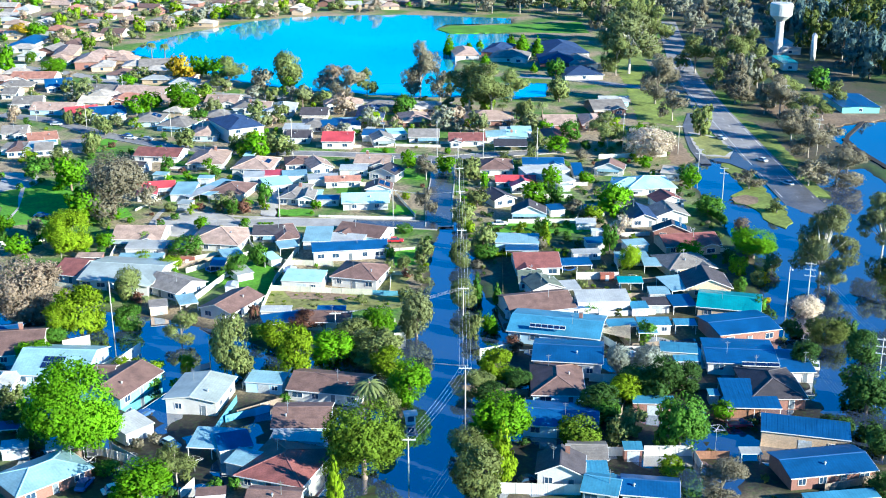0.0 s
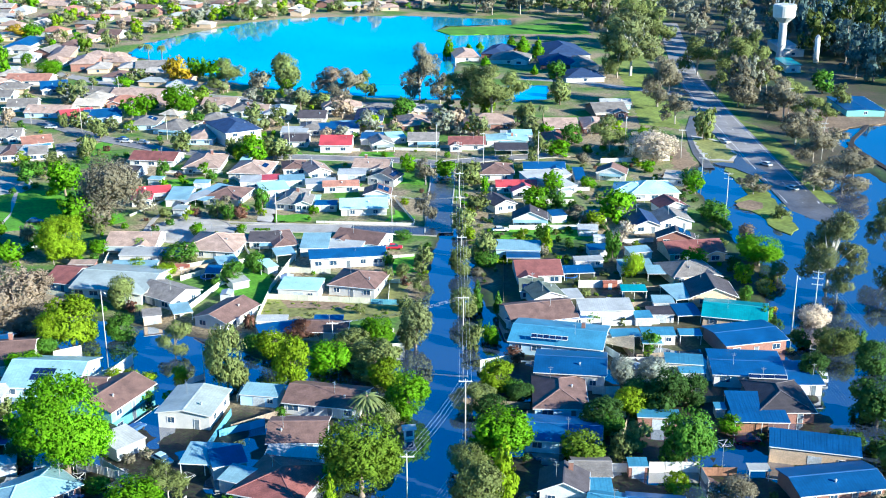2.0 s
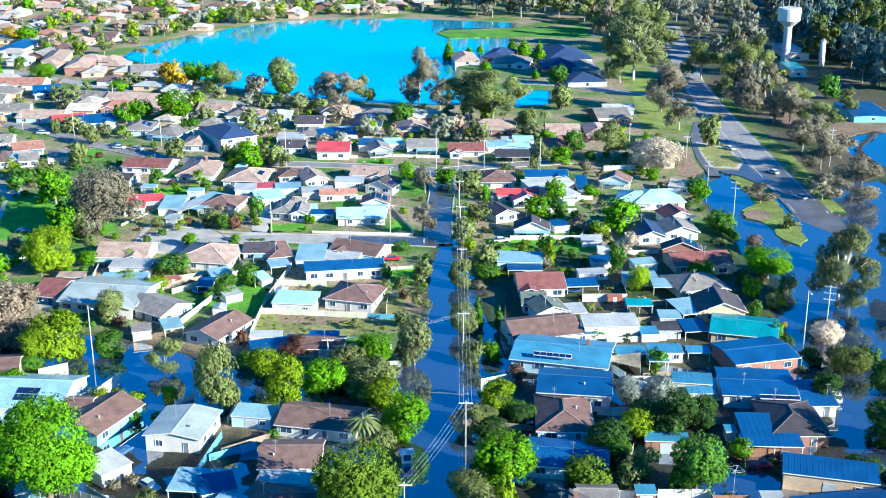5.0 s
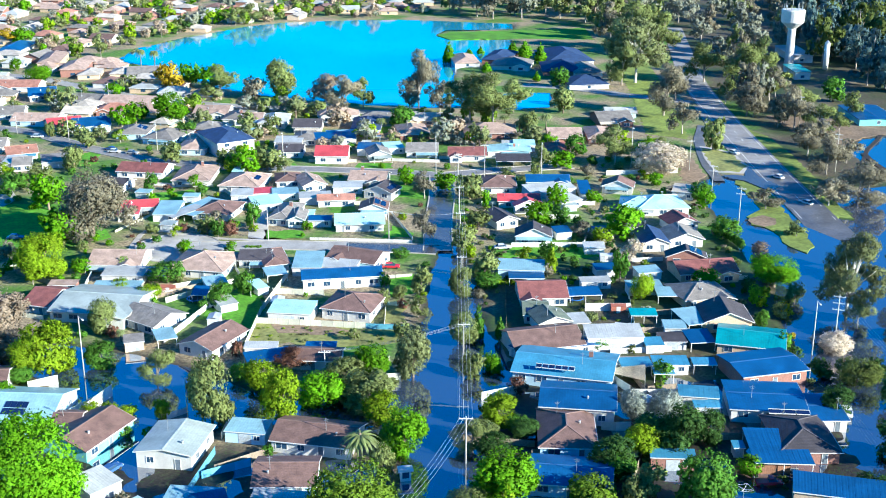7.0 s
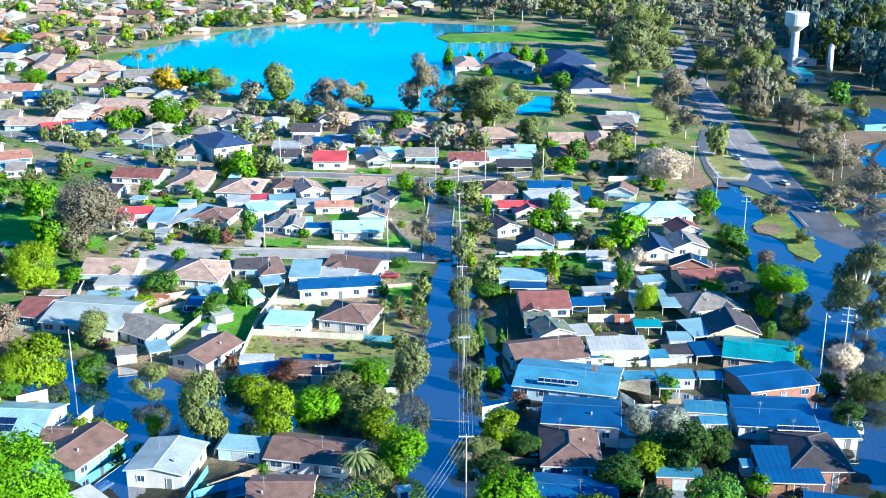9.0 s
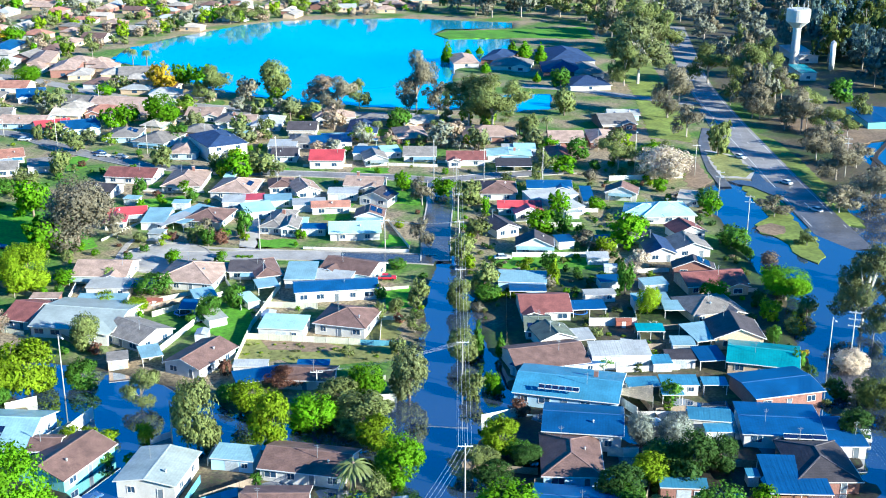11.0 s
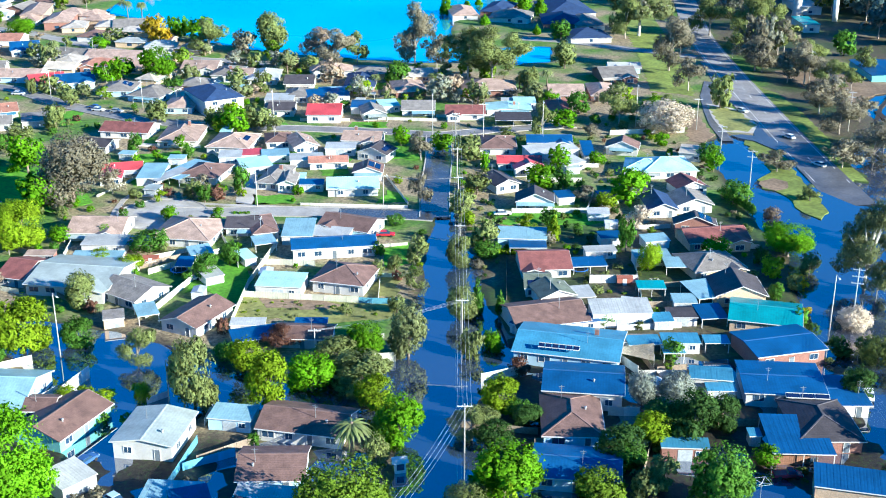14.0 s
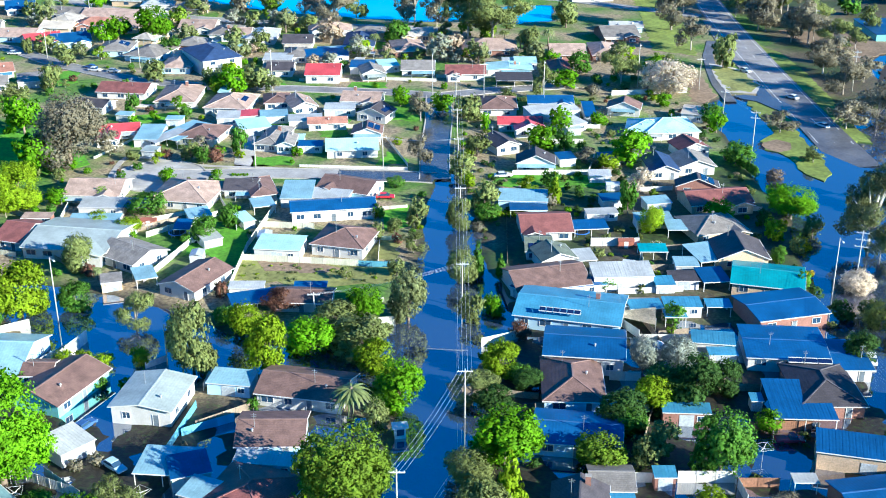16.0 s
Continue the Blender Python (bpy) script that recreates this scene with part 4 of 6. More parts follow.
shed(27.7, 177.7, -0.2, 2.9, 2.0, 2.2, 4, "lean", "mb", "w")

# ---- trees ----
LEAF = {"bg": ("bright green", (0.13, 0.325, 0.006)), "md": ("mid green", (0.095, 0.235, 0.028)), "yg": ("yellow-green", (0.23, 0.36, 0.012)),
        "ol": ("olive green", (0.215, 0.265, 0.088)), "gy": ("grey-green", (0.255, 0.235, 0.165)), "yc": ("golden", (0.55, 0.44, 0.01)),
        "yl": ("yellow", (0.45, 0.32, 0.02)), "wh": ("pale blossoming", (0.30, 0.34, 0.29)), "wt": ("cream blossoming", (0.66, 0.57, 0.45)),
        # fw and dw leaves are blued for distance haze, dw darkened for hillside shade.
        "gd": ("dark olive", (0.12, 0.16, 0.04)), "fw": ("haze-tinted blue-grey", (0.29, 0.31, 0.24)), "dw": ("haze-tinted dark blue-green", (0.125, 0.205, 0.20)), "gm": ("dusty olive", (0.20, 0.235, 0.10)), "ml": ("light green", (0.16, 0.265, 0.022)), "dk": ("dark green", (0.06, 0.135, 0.03)),
        "bu": ("reddish-brown", (0.20, 0.10, 0.07)), "tn": ("tan-grey", (0.40, 0.32, 0.235)), "pk": ("pinkish-grey", (0.24, 0.19, 0.14)), "P": ("green", (0.19, 0.24, 0.08))}
SHAPE = {"R": "round-crowned tree", "O": "open-crowned gum tree", "G": "spreading gum tree", "C": "narrow cypress", "B": "rounded bush", "P": "palm tree"}
CROWNS = {}
NORMALS = {}


def blobs(shape, k):
    """Lobes of a crown, as centre and radii, in a box 1 wide and 1 high."""
    r = np.random.RandomState(100 + k)
    if shape == "C":
        return [((0, 0, z), (s, s, .17)) for z, s in ((.12, .42), (.28, .44), (.44, .38), (.60, .30), (.76, .21), (.90, .11))]
    if shape == "B":
        return [((0, 0, .45), (.40, .40, .42))] + [((.28 * math.cos(a), .28 * math.sin(a), .38 + .2 * r.rand()), (.24, .24, .28)) for a in r.rand(5) * 6.28]
    if shape == "G":
        out = []
        for i in range(17):
            a, q = i * 2.4 + r.rand() * .4, (.16, .30, .38)[i % 3] + .06 * r.rand()
            out.append(((q * math.cos(a), q * math.sin(a), (.90, .66, .46)[i % 3] + .12 * (r.rand() - .5)), (.15 + .06 * r.rand(), .15 + .06 * r.rand(), .085 + .04 * r.rand())))
        return out
    if shape == "O":
        out = [((.04, 0, .84), (.19, .19, .13)), ((-.05, .06, .60), (.17, .17, .16))]
        for i in range(13):
            a, q = i * 2.4 + r.rand() * .5, .14 + .28 * r.rand()
            out.append(((q * math.cos(a), q * math.sin(a), .24 + .54 * ((i * .618 + .2 * r.rand()) % 1)), (.13 + .09 * r.rand(), .13 + .09 * r.rand(), .09 + .08 * r.rand())))
        return out
    out = [((0, 0, .54), (.40, .40, .42))]
    for i in range(14):
        a, q = i * 2.4 + r.rand() * .6, .19 + .09 * r.rand()
        out.append(((q * math.cos(a), q * math.sin(a), .22 + .54 * ((i * .618) % 1)), (.17 + .07 * r.rand(), .18 + .07 * r.rand(), .15 + .07 * r.rand())))
    return out


def crown_mesh(shape, colour, k, fine):
    key = (shape, colour, k, fine)
    if key in CROWNS:
        return CROWNS[key]
    r = np.random.RandomState(k * 17 + len(shape + colour))
    bl = blobs(shape, k)
    verts, faces = [], []
    vol = np.array([b[1][0] * b[1][1] for b in bl])
    total, leaf = {4: (25000, .0112), 2: (10500, .0170), 3: (1000, .050), 5: (330, .085), 1: (2300, .032), 0: (850, .054)}[fine]
    if shape == "O":
        total, leaf = int(total * 1.15), leaf * .80
    elif shape == "R":
        leaf *= {4: 1.15, 2: 1.22, 1: 1.3}.get(fine, 1.15)
    elif shape == "C":
        leaf *= 1.5
    loose = shape in "OG"
    per = {4: 15, 2: 15, 3: 16, 5: 16, 1: 15, 0: 16}[fine]
    normals = []
    for (c, s), share in zip(bl, vol / vol.sum()):
        n = int(total * share)
        # leaves gather in small round clumps over each lobe, with gaps between them
        m = max(6, n // per)
        seeds = r.normal(size=(m, 3))
        seeds /= np.linalg.norm(seeds, axis=1)[:, None]
        rad = .66 + .32 * r.rand(m, 1) ** .6
        size = (.15 + .13 * r.rand(m, 1)) * {4: .9, 2: 1.1}.get(fine, 1.5) * (1.5 if loose else 1)
        pick = r.randint(m, size=n)
        e = r.normal(size=(n, 3))
        e /= np.linalg.norm(e, axis=1)[:, None]
        p = np.array(c) + (seeds * rad)[pick] * np.array(s) + e * (size[pick] * (.45 + .55 * r.rand(n, 1))) * np.array(s)
        nor = e + .6 * seeds[pick] + .45 * r.normal(size=(n, 3))
        nor /= np.linalg.norm(nor, axis=1)[:, None]
        u = np.cross(nor, r.normal(size=(n, 3)))
        u /= np.linalg.norm(u, axis=1)[:, None]
        v = np.cross(nor, u)
        a = leaf * (.6 + .8 * r.rand(n, 1))
        base = len(verts)
        q = np.stack([p - u * a, p + u * a * .8 - v * a * .8, p + u * a * .7 + v * a * .8], 1).reshape(-1, 3)
        verts += q.tolist()
        faces += [(base + 3 * i, base + 3 * i + 1, base + 3 * i + 2) for i in range(n)]
        # leaves turn their faces outwards, so that each clump is lit as one round mass
        out = (p - np.array((0, 0, .42))) * (1, 1, .9)
        out /= np.linalg.norm(out, axis=1)[:, None]
        soft_n = (.5 if loose else .75) * e + .75 * seeds[pick] + .6 * out + .25 * nor
        soft_n /= np.linalg.norm(soft_n, axis=1)[:, None]
        normals.append(np.repeat(soft_n, 3, 0))
    v = np.array(verts)
    nm = np.concatenate(normals)
    lo, hi = np.percentile(v, .2, axis=0), np.percentile(v, 99.8, axis=0)
    low = {"R": .05, "O": .13, "G": .24, "C": .03, "B": .0}[shape]
    v[:, :2] = (v[:, :2] - (lo + hi)[:2] / 2) / (hi - lo)[:2].mean()
    v[:, 2] = low + (v[:, 2] - lo[2]) / (hi - lo)[2] * (1 - low)
    tri = v.reshape(-1, 3, 3)
    flip = (np.cross(tri[:, 1] - tri[:, 0], tri[:, 2] - tri[:, 0]) * nm[::3]).sum(1) < 0
    tri[flip] = tri[flip][:, [0, 2, 1]]
    me = bpy.data.meshes.new("crown")
    me.from_pydata(tri.reshape(-1, 3).tolist(), [], faces)
    me.shade_smooth()
    me.normals_split_custom_set_from_vertices(nm.tolist())
    NORMALS[me.name] = nm
    words, col = LEAF[colour]
    me.materials.append(material("leaves " + words, col, 0.65, 0, 6.0, 0.45, 0.5, 0.0, vary=0.18, spec=0.12, thin=0.25))
    CROWNS[key] = me
    return me


def trunk_mesh(shape, k):
    key = (shape, "trunk", k)
    if key in CROWNS:
        return CROWNS[key]
    bm = bmesh.new()
    top = .5 if shape in "ROG" else .3
    f = .62 if shape in "OG" else 1.0
    tube(bm, [((0, 0, -.05), .05 * f), ((.01, 0, .05), .036 * f), ((.015, .01, top), .022 * f)], 7)
    if shape in "ROG":
        for c, s in blobs(shape, k)[:14 if shape == "G" else 6]:
            a, b = Vector((.012, .005, top * .55)), Vector(c)
            m = a.lerp(b, .5) + Vector((0, 0, .03))
            tube(bm, [(a, .017), (m, .012), (b, .006)], 5)
    me = mesh_of(bm, "trunk", white_bark if shape == "G" else pale_bark if shape == "O" else bark_mat, True)
    CROWNS[key] = me
    return me


def palm_meshes():
    if "palm" not in CROWNS:
        bm = bmesh.new()
        for i in range(40):
            a, up = i * 2.4, .95 - .034 * i
            last = None
            for j in range(7):
                s = j / 6
                rad, z = .5 * s * (1 - .12 * s), .80 + .22 * up * s - .38 * s * s
                wd = .040 * math.sin(math.pi * min(1, s + .12)) + .004
                c, t = Vector((rad * math.cos(a), rad * math.sin(a), z)), Vector((-math.sin(a), math.cos(a), 0))
                row = [bm.verts.new(c - t * wd - Vector((0, 0, wd * .5))), bm.verts.new(c), bm.verts.new(c + t * wd - Vector((0, 0, wd * .5)))]
                if last:
                    bm.faces.new((last[0], last[1], row[1], row[0])), bm.faces.new((last[1], last[2], row[2], row[1]))
                last = row
        words, col = LEAF["P"]
        fronds = mesh_of(bm, "fronds", material("leaves palm", col, .5, 0, 6, .4, .4, vary=.15, thin=.2))
        bm = tube(bmesh.new(), [((0, 0, -.05), .04), ((.01, 0, .4), .03), ((0, 0, .80), .035), ((0, 0, .84), .02)], 8)
        CROWNS["palm"] = (fronds, mesh_of(bm, "trunk", bark_mat, True))
    return CROWNS["palm"]


count = 0


def tree(colour, shape, x, y, w, h):
    global count
    count += 1
    k = count % 3
    base = float(ground_height(np.array([x]), np.array([y]))[0])
    root = thing({"B": "bush", "P": "palm_tree"}.get(shape, "tree"), pose(x, y, base, 0, 0, (count * 77) % 360), f"{LEAF[colour][0]} {SHAPE[shape]} with {'dense' if shape in 'RCB' else 'loose'} foliage", "bush" if shape == "B" else "tree", "garden and street trees")
    fine = 1 if shape == "C" else 3 if w < 3.5 else 4 if w > 11.5 and y < 340 else 2 if (w > 5.5 and y < 290) or w > 12 else 1
    cr = palm_meshes()[0] if shape == "P" else crown_mesh(shape, colour, k, fine)
    tk = palm_meshes()[1] if shape == "P" else trunk_mesh(shape, k)
    for nm, me in (("crown", cr), ("trunk", tk)):
        ob = part(nm, me, None, root)
        ob.scale = (w, w, h)
    return root


tree("bg", "R", -65.2, 188.4, 16.4, 18.2)
tree("ml", "R", -13.5, 181.1, 14.4, 14.4)
tree("bg", "R", -6.6, 210.7, 8.9, 9.0)
tree("yg", "R", -30.4, 223.2, 7.2, 11.1)
tree("ol", "R", -43.1, 222.0, 8.4, 14.2)
tree("yg", "R", -35.9, 236.2, 7.3, 6.7)
tree("bg", "R", -23.2, 230.4, 9.0, 7.4)
tree("ol", "R", -14.2, 230.2, 10.8, 7.5)
tree("ol", "R", -19.6, 238.2, 8.7, 6.0)
tree("yg", "R", -10.9, 221.5, 7.0, 7.5)
tree("bg", "R", -13.9, 242.0, 6.9, 7.4)
tree("gm", "R", -5.8, 243.5, 7.8, 11.2)
tree("ol", "O", -57.6, 240.5, 8.1, 8.2)
tree("yg", "R", -100.5, 301.8, 12.8, 11.2)
tree("bg", "R", -103.9, 328.2, 11.5, 9.4)
tree("bg", "R", -117.0, 360.0, 10.7, 11.4)
tree("gy", "R", -96.1, 332.5, 18.6, 18.8)
tree("tn", "R", -97.1, 255.6, 16.8, 14.8)
tree("yg", "R", -81.0, 245.2, 11.4, 11.6)
tree("yg", "O", -83.9, 242.2, 8.8, 8.5)
tree("yg", "B", -53.2, 224.9, 3.5, 5.0)
tree("ol", "R", -75.7, 266.0, 6.1, 8.2)
tree("md", "R", -71.5, 248.9, 6.4, 6.1)
tree("bg", "R", -113.5, 298.0, 7.8, 5.3)
tree("ol", "O", -45.4, 178.5, 7.5, 8.3)
tree("bg", "R", -50.0, 172.9, 10.4, 7.6)
tree("yg", "C", -17.9, 172.7, 2.9, 8.7)
tree("md", "B", -58.6, 217.1, 3.4, 2.4)
tree("yg", "B", -66.6, 224.2, 4.6, 3.6)
tree("yg", "B", -63.2, 225.0, 4.2, 3.4)
tree("yg", "B", -60.0, 225.4, 4.4, 3.0)
tree("md", "R", -52.0, 282.0, 5.7, 6.1)
tree("md", "R", -48.1, 289.6, 5.3, 5.6)
tree("yg", "B", -77.7, 290.7, 5.9, 3.8)
tree("yg", "B", -70.0, 285.5, 6.5, 4.2)
tree("md", "B", -68.1, 297.7, 9.1, 5.8)
tree("bg", "B", -81.8, 307.6, 4.9, 3.6)
tree("bg", "B", -91.8, 304.9, 6.1, 3.9)
tree("bg", "R", -104.9, 473.8, 13.4, 12.6)
tree("bg", "R", -119.0, 474.6, 9.7, 9.2)
tree("md", "R", -95.8, 452.8, 8.8, 6.4)
tree("ol", "R", -145.9, 452.9, 4.4, 5.9)
tree("ol", "R", -126.9, 435.6, 6.4, 7.2)
tree("ol", "O", -128.5, 387.0, 9.2, 7.6)
tree("ol", "R", -122.7, 405.5, 7.6, 8.5)
tree("ol", "R", -92.6, 416.1, 7.3, 7.8)
tree("bg", "R", -64.5, 401.1, 8.7, 9.2)
tree("ol", "R", -58.2, 404.7, 9.9, 7.8)
tree("ol", "R", -72.8, 409.5, 6.4, 6.8)
tree("md", "R", -90.8, 377.6, 4.5, 7.2)
tree("gy", "O", -88.2, 341.0, 7.6, 7.5)
tree("bu", "R", -58.7, 335.3, 4.3, 4.6)
tree("md", "R", -61.9, 334.1, 5.0, 5.3)
tree("md", "R", -53.5, 343.4, 5.1, 7.4)
tree("bg", "B", -68.2, 320.0, 4.8, 4.1)
tree("bg", "B", -56.7, 324.8, 3.2, 2.0)
tree("md", "B", -10.9, 316.7, 4.8, 3.0)
tree("bg", "B", -37.9, 340.5, 3.4, 2.7)
tree("ol", "R", -5.0, 289.9, 5.0, 7.4)
tree("ol", "O", -5.5, 275.6, 5.3, 5.1)
tree("gy", "O", -4.8, 329.2, 6.6, 9.8)
tree("gy", "O", -5.3, 372.1, 8.3, 8.9)
tree("ol", "R", 10.4, 340.7, 7.5, 6.0)
tree("ol", "R", 5.8, 323.7, 6.8, 7.2)
tree("ol", "R", 4.5, 289.8, 5.6, 8.0)
tree("ol", "R", 4.8, 260.3, 6.7, 7.9)
tree("md", "C", 8.2, 263.9, 2.7, 8.3)
tree("ol", "R", 10.7, 298.7, 6.8, 8.5)
tree("ol", "R", 6.4, 243.4, 4.8, 6.2)
tree("md", "C", 12.8, 262.3, 2.1, 5.6)
tree("bg", "B", 10.6, 245.9, 4.6, 3.7)
tree("bg", "B", 10.3, 247.3, 3.8, 4.5)
tree("ol", "O", 5.7, 213.4, 8.5, 6.1)
tree("yg", "R", 10.7, 221.5, 6.5, 6.7)
tree("md", "B", 13.9, 219.6, 4.8, 3.5)
tree("bu", "B", 15.1, 235.9, 4.4, 3.6)
tree("bg", "R", 10.3, 193.1, 11.5, 9.7)
tree("yg", "C", 10.2, 180.0, 4.9, 11.3)
tree("ol", "R", 5.7, 174.8, 8.1, 9.4)
tree("ol", "B", 4.6, 188.7, 8.1, 5.5)
tree("ml", "R", 25.0, 192.9, 8.2, 5.9)
tree("ol", "R", 31.8, 192.4, 5.1, 6.4)
tree("ol", "R", 35.0, 196.9, 5.2, 5.7)
tree("dk", "R", 29.7, 204.3, 8.6, 6.4)
tree("yg", "R", 35.9, 210.0, 6.6, 5.7)
tree("md", "R", 42.7, 190.2, 9.6, 11.2)
tree("dk", "R", 43.6, 213.4, 7.9, 8.5)
tree("dk", "R", 48.4, 214.6, 5.6, 6.8)
tree("wh", "B", 36.4, 224.8, 5.9, 6.0)
tree("wh", "B", 42.8, 225.0, 7.0, 6.0)
tree("dk", "R", 39.0, 215.4, 7.9, 5.6)
tree("gy", "O", 46.5, 174.5, 9.5, 7.5)
tree("yg", "B", 39.7, 182.1, 5.1, 3.7)
tree("bg", "B", 53.4, 203.7, 5.2, 3.5)
tree("dk", "R", 81.7, 206.1, 10.9, 10.3)
tree("gm", "G", 93.6, 276.0, 15.5, 20.5)
tree("gm", "G", 116.1, 296.2, 13.5, 17.7)
tree("gd", "O", 105.0, 259.0, 11.5, 14.8)
tree("wt", "B", 84.7, 255.9, 7.2, 5.3)
tree("gd", "B", 84.1, 239.6, 8.6, 6.4)
tree("yc", "B", 79.5, 277.4, 4.8, 3.2)
tree("yg", "R", 74.7, 282.3, 5.4, 5.1)
tree("md", "B", 72.2, 269.3, 3.6, 4.2)
tree("bg", "R", 82.0, 295.7, 12.0, 8.0)
tree("ol", "R", 84.3, 285.5, 4.9, 5.6)
tree("bg", "R", 50.0, 334.2, 10.4, 9.7)
tree("bg", "R", 27.7, 346.5, 9.0, 6.7)
tree("bg", "R", 34.2, 361.6, 7.2, 7.2)
tree("yg", "R", 43.7, 329.3, 5.6, 4.4)
tree("bg", "B", 13.3, 362.7, 3.2, 5.5)
tree("bg", "R", 1.2, 382.8, 7.5, 5.4)
tree("ol", "R", 8.5, 371.6, 8.1, 8.2)
tree("yg", "C", 27.6, 303.5, 3.4, 8.6)
tree("md", "R", 44.4, 298.4, 4.5, 8.3)
tree("wt", "O", 49.7, 313.2, 6.3, 6.7)
tree("gy", "O", 38.6, 334.5, 7.0, 4.6)
tree("md", "B", 11.3, 294.9, 6.6, 4.2)
tree("gy", "B", 8.9, 288.8, 3.5, 2.2)
tree("yg", "B", 47.9, 286.5, 5.8, 6.5)
tree("md", "R", 45.1, 242.0, 4.3, 4.2)
tree("md", "B", 33.7, 256.9, 4.7, 3.1)
tree("bg", "B", 64.9, 295.2, 7.5, 4.8)
tree("md", "B", 78.1, 333.1, 9.9, 6.4)
tree("bg", "R", 78.8, 361.3, 5.4, 6.5)
tree("md", "R", 79.0, 371.7, 7.3, 5.7)
tree("wt", "B", 72.0, 401.6, 16.9, 10.5)
tree("ol", "O", 58.6, 410.5, 12.5, 14.1)
tree("bg", "R", 70.1, 414.7, 8.1, 8.6)
tree("ol", "O", 32.1, 397.2, 7.8, 11.5)
tree("bg", "R", 40.3, 409.2, 8.8, 6.2)
tree("md", "R", 46.9, 425.3, 7.9, 7.9)
tree("ol", "O", 21.5, 393.4, 5.8, 4.4)
tree("gy", "O", 90.6, 458.3, 12.0, 12.5)
tree("gy", "O", 89.3, 490.5, 16.6, 21.3)
tree("ol", "R", 96.4, 432.6, 8.5, 12.2)
tree("gy", "O", 96.9, 361.4, 10.4, 7.0)
tree("ol", "O", 98.9, 335.3, 6.0, 5.4)
tree("gy", "O", 127.1, 400.4, 13.8, 12.4)
tree("gy", "O", 127.8, 371.2, 20.2, 11.8)
tree("gy", "O", 116.6, 364.5, 10.8, 8.5)
tree("gy", "O", 128.1, 425.2, 12.5, 12.0)
tree("gy", "O", 135.6, 468.2, 13.6, 15.5)
tree("gy", "O", -9.3, 497.1, 15.4, 25.6)
tree("gy", "O", -0.9, 497.0, 12.0, 14.0)
tree("ol", "O", 10.7, 474.5, 20.7, 19.9)
tree("ol", "O", 19.7, 469.2, 20.5, 21.1)
tree("ol", "O", 29.2, 496.7, 13.4, 13.9)
tree("gy", "O", -40.5, 497.3, 14.4, 15.4)
tree("pk", "O", -48.3, 503.3, 14.6, 14.5)
tree("ol", "O", -32.5, 503.2, 11.2, 13.3)
tree("ol", "R", -68.8, 524.7, 12.2, 16.8)
tree("ol", "O", -94.5, 522.2, 15.1, 15.1)
tree("gy", "R", -80.1, 523.4, 10.1, 9.6)
tree("bg", "R", -103.1, 547.2, 11.6, 11.1)
tree("yl", "R", -119.8, 539.7, 12.0, 13.2)
tree("bg", "R", -112.9, 550.1, 9.5, 10.7)
tree("md", "R", -15.5, 468.5, 9.1, 9.1)
tree("ol", "R", -63.8, 455.9, 7.5, 8.0)
tree("ol", "R", 32.5, 458.0, 8.0, 8.5)
tree("ol", "R", 49.2, 494.8, 9.1, 11.2)
tree("bg", "C", 3.4, 617.6, 7.1, 11.1)
tree("bg", "C", 36.8, 636.3, 6.1, 6.9)
tree("bg", "C", 42.2, 626.7, 7.2, 8.7)
tree("bg", "C", 48.9, 608.4, 6.4, 10.9)
tree("bg", "C", 43.5, 562.3, 3.8, 5.0)
tree("bg", "C", 21.4, 585.4, 5.0, 5.2)
tree("bg", "C", 14.1, 636.9, 4.2, 5.0)
tree("bg", "C", 20.4, 642.5, 4.3, 5.1)
tree("bg", "B", 65.2, 551.4, 4.2, 4.2)
tree("md", "R", 53.0, 549.0, 9.5, 9.5)
tree("ol", "O", 81.6, 554.4, 16.0, 20.8)
tree("ol", "O", 98.8, 645.2, 24.6, 26.9)
tree("ol", "O", 115.7, 645.1, 18.4, 20.9)
tree("gy", "O", 99.5, 520.5, 12.5, 14.6)
tree("ol", "O", 120.3, 561.3, 18.9, 18.2)
tree("ol", "O", 133.1, 546.9, 18.4, 20.4)
tree("gy", "O", 122.5, 490.2, 14.2, 13.7)
tree("ol", "O", 150.8, 576.1, 13.8, 18.9)
tree("gy", "O", 142.0, 520.1, 12.5, 14.6)
tree("ol", "O", 144.2, 495.7, 14.4, 11.4)
tree("ol", "O", 143.1, 463.0, 13.5, 10.7)
tree("md", "R", 166.0, 518.2, 10.0, 10.6)
tree("ol", "O", 163.3, 484.2, 9.4, 11.4)
tree("bg", "B", -142.9, 532.3, 8.7, 5.3)
tree("bg", "B", -183.8, 557.5, 13.5, 8.3)
tree("bg", "B", -204.7, 588.5, 5.6, 6.8)
tree("bg", "R", -207.3, 561.0, 8.1, 14.4)
tree("ol", "O", -175.1, 629.6, 9.0, 11.8)
tree("yl", "O", -236.2, 668.7, 14.6, 9.0)
tree("bg", "R", -226.9, 666.4, 11.4, 10.0)
tree("P", "P", -154.8, 510.3, 6.4, 9.7)
tree("P", "P", -23.4, 464.3, 5.9, 5.6)
tree("P", "P", 24.5, 474.4, 6.0, 4.3)
tree("P", "P", 29.3, 458.8, 5.8, 6.0)
tree("P", "P", 33.6, 455.8, 6.2, 6.0)
tree("P", "P", -2.0, 469.4, 5.9, 4.8)
tree("P", "P", -14.2, 206.6, 8.8, 7.8)
tree("P", "P", 25.6, 215.9, 2.9, 2.4)
tree("P", "P", -70.1, 260.7, 2.7, 3.4)
tree("dk", "R", 75.1, 225.3, 5.9, 6.3)
tree("dk", "R", 88.5, 229.5, 7.2, 7.7)
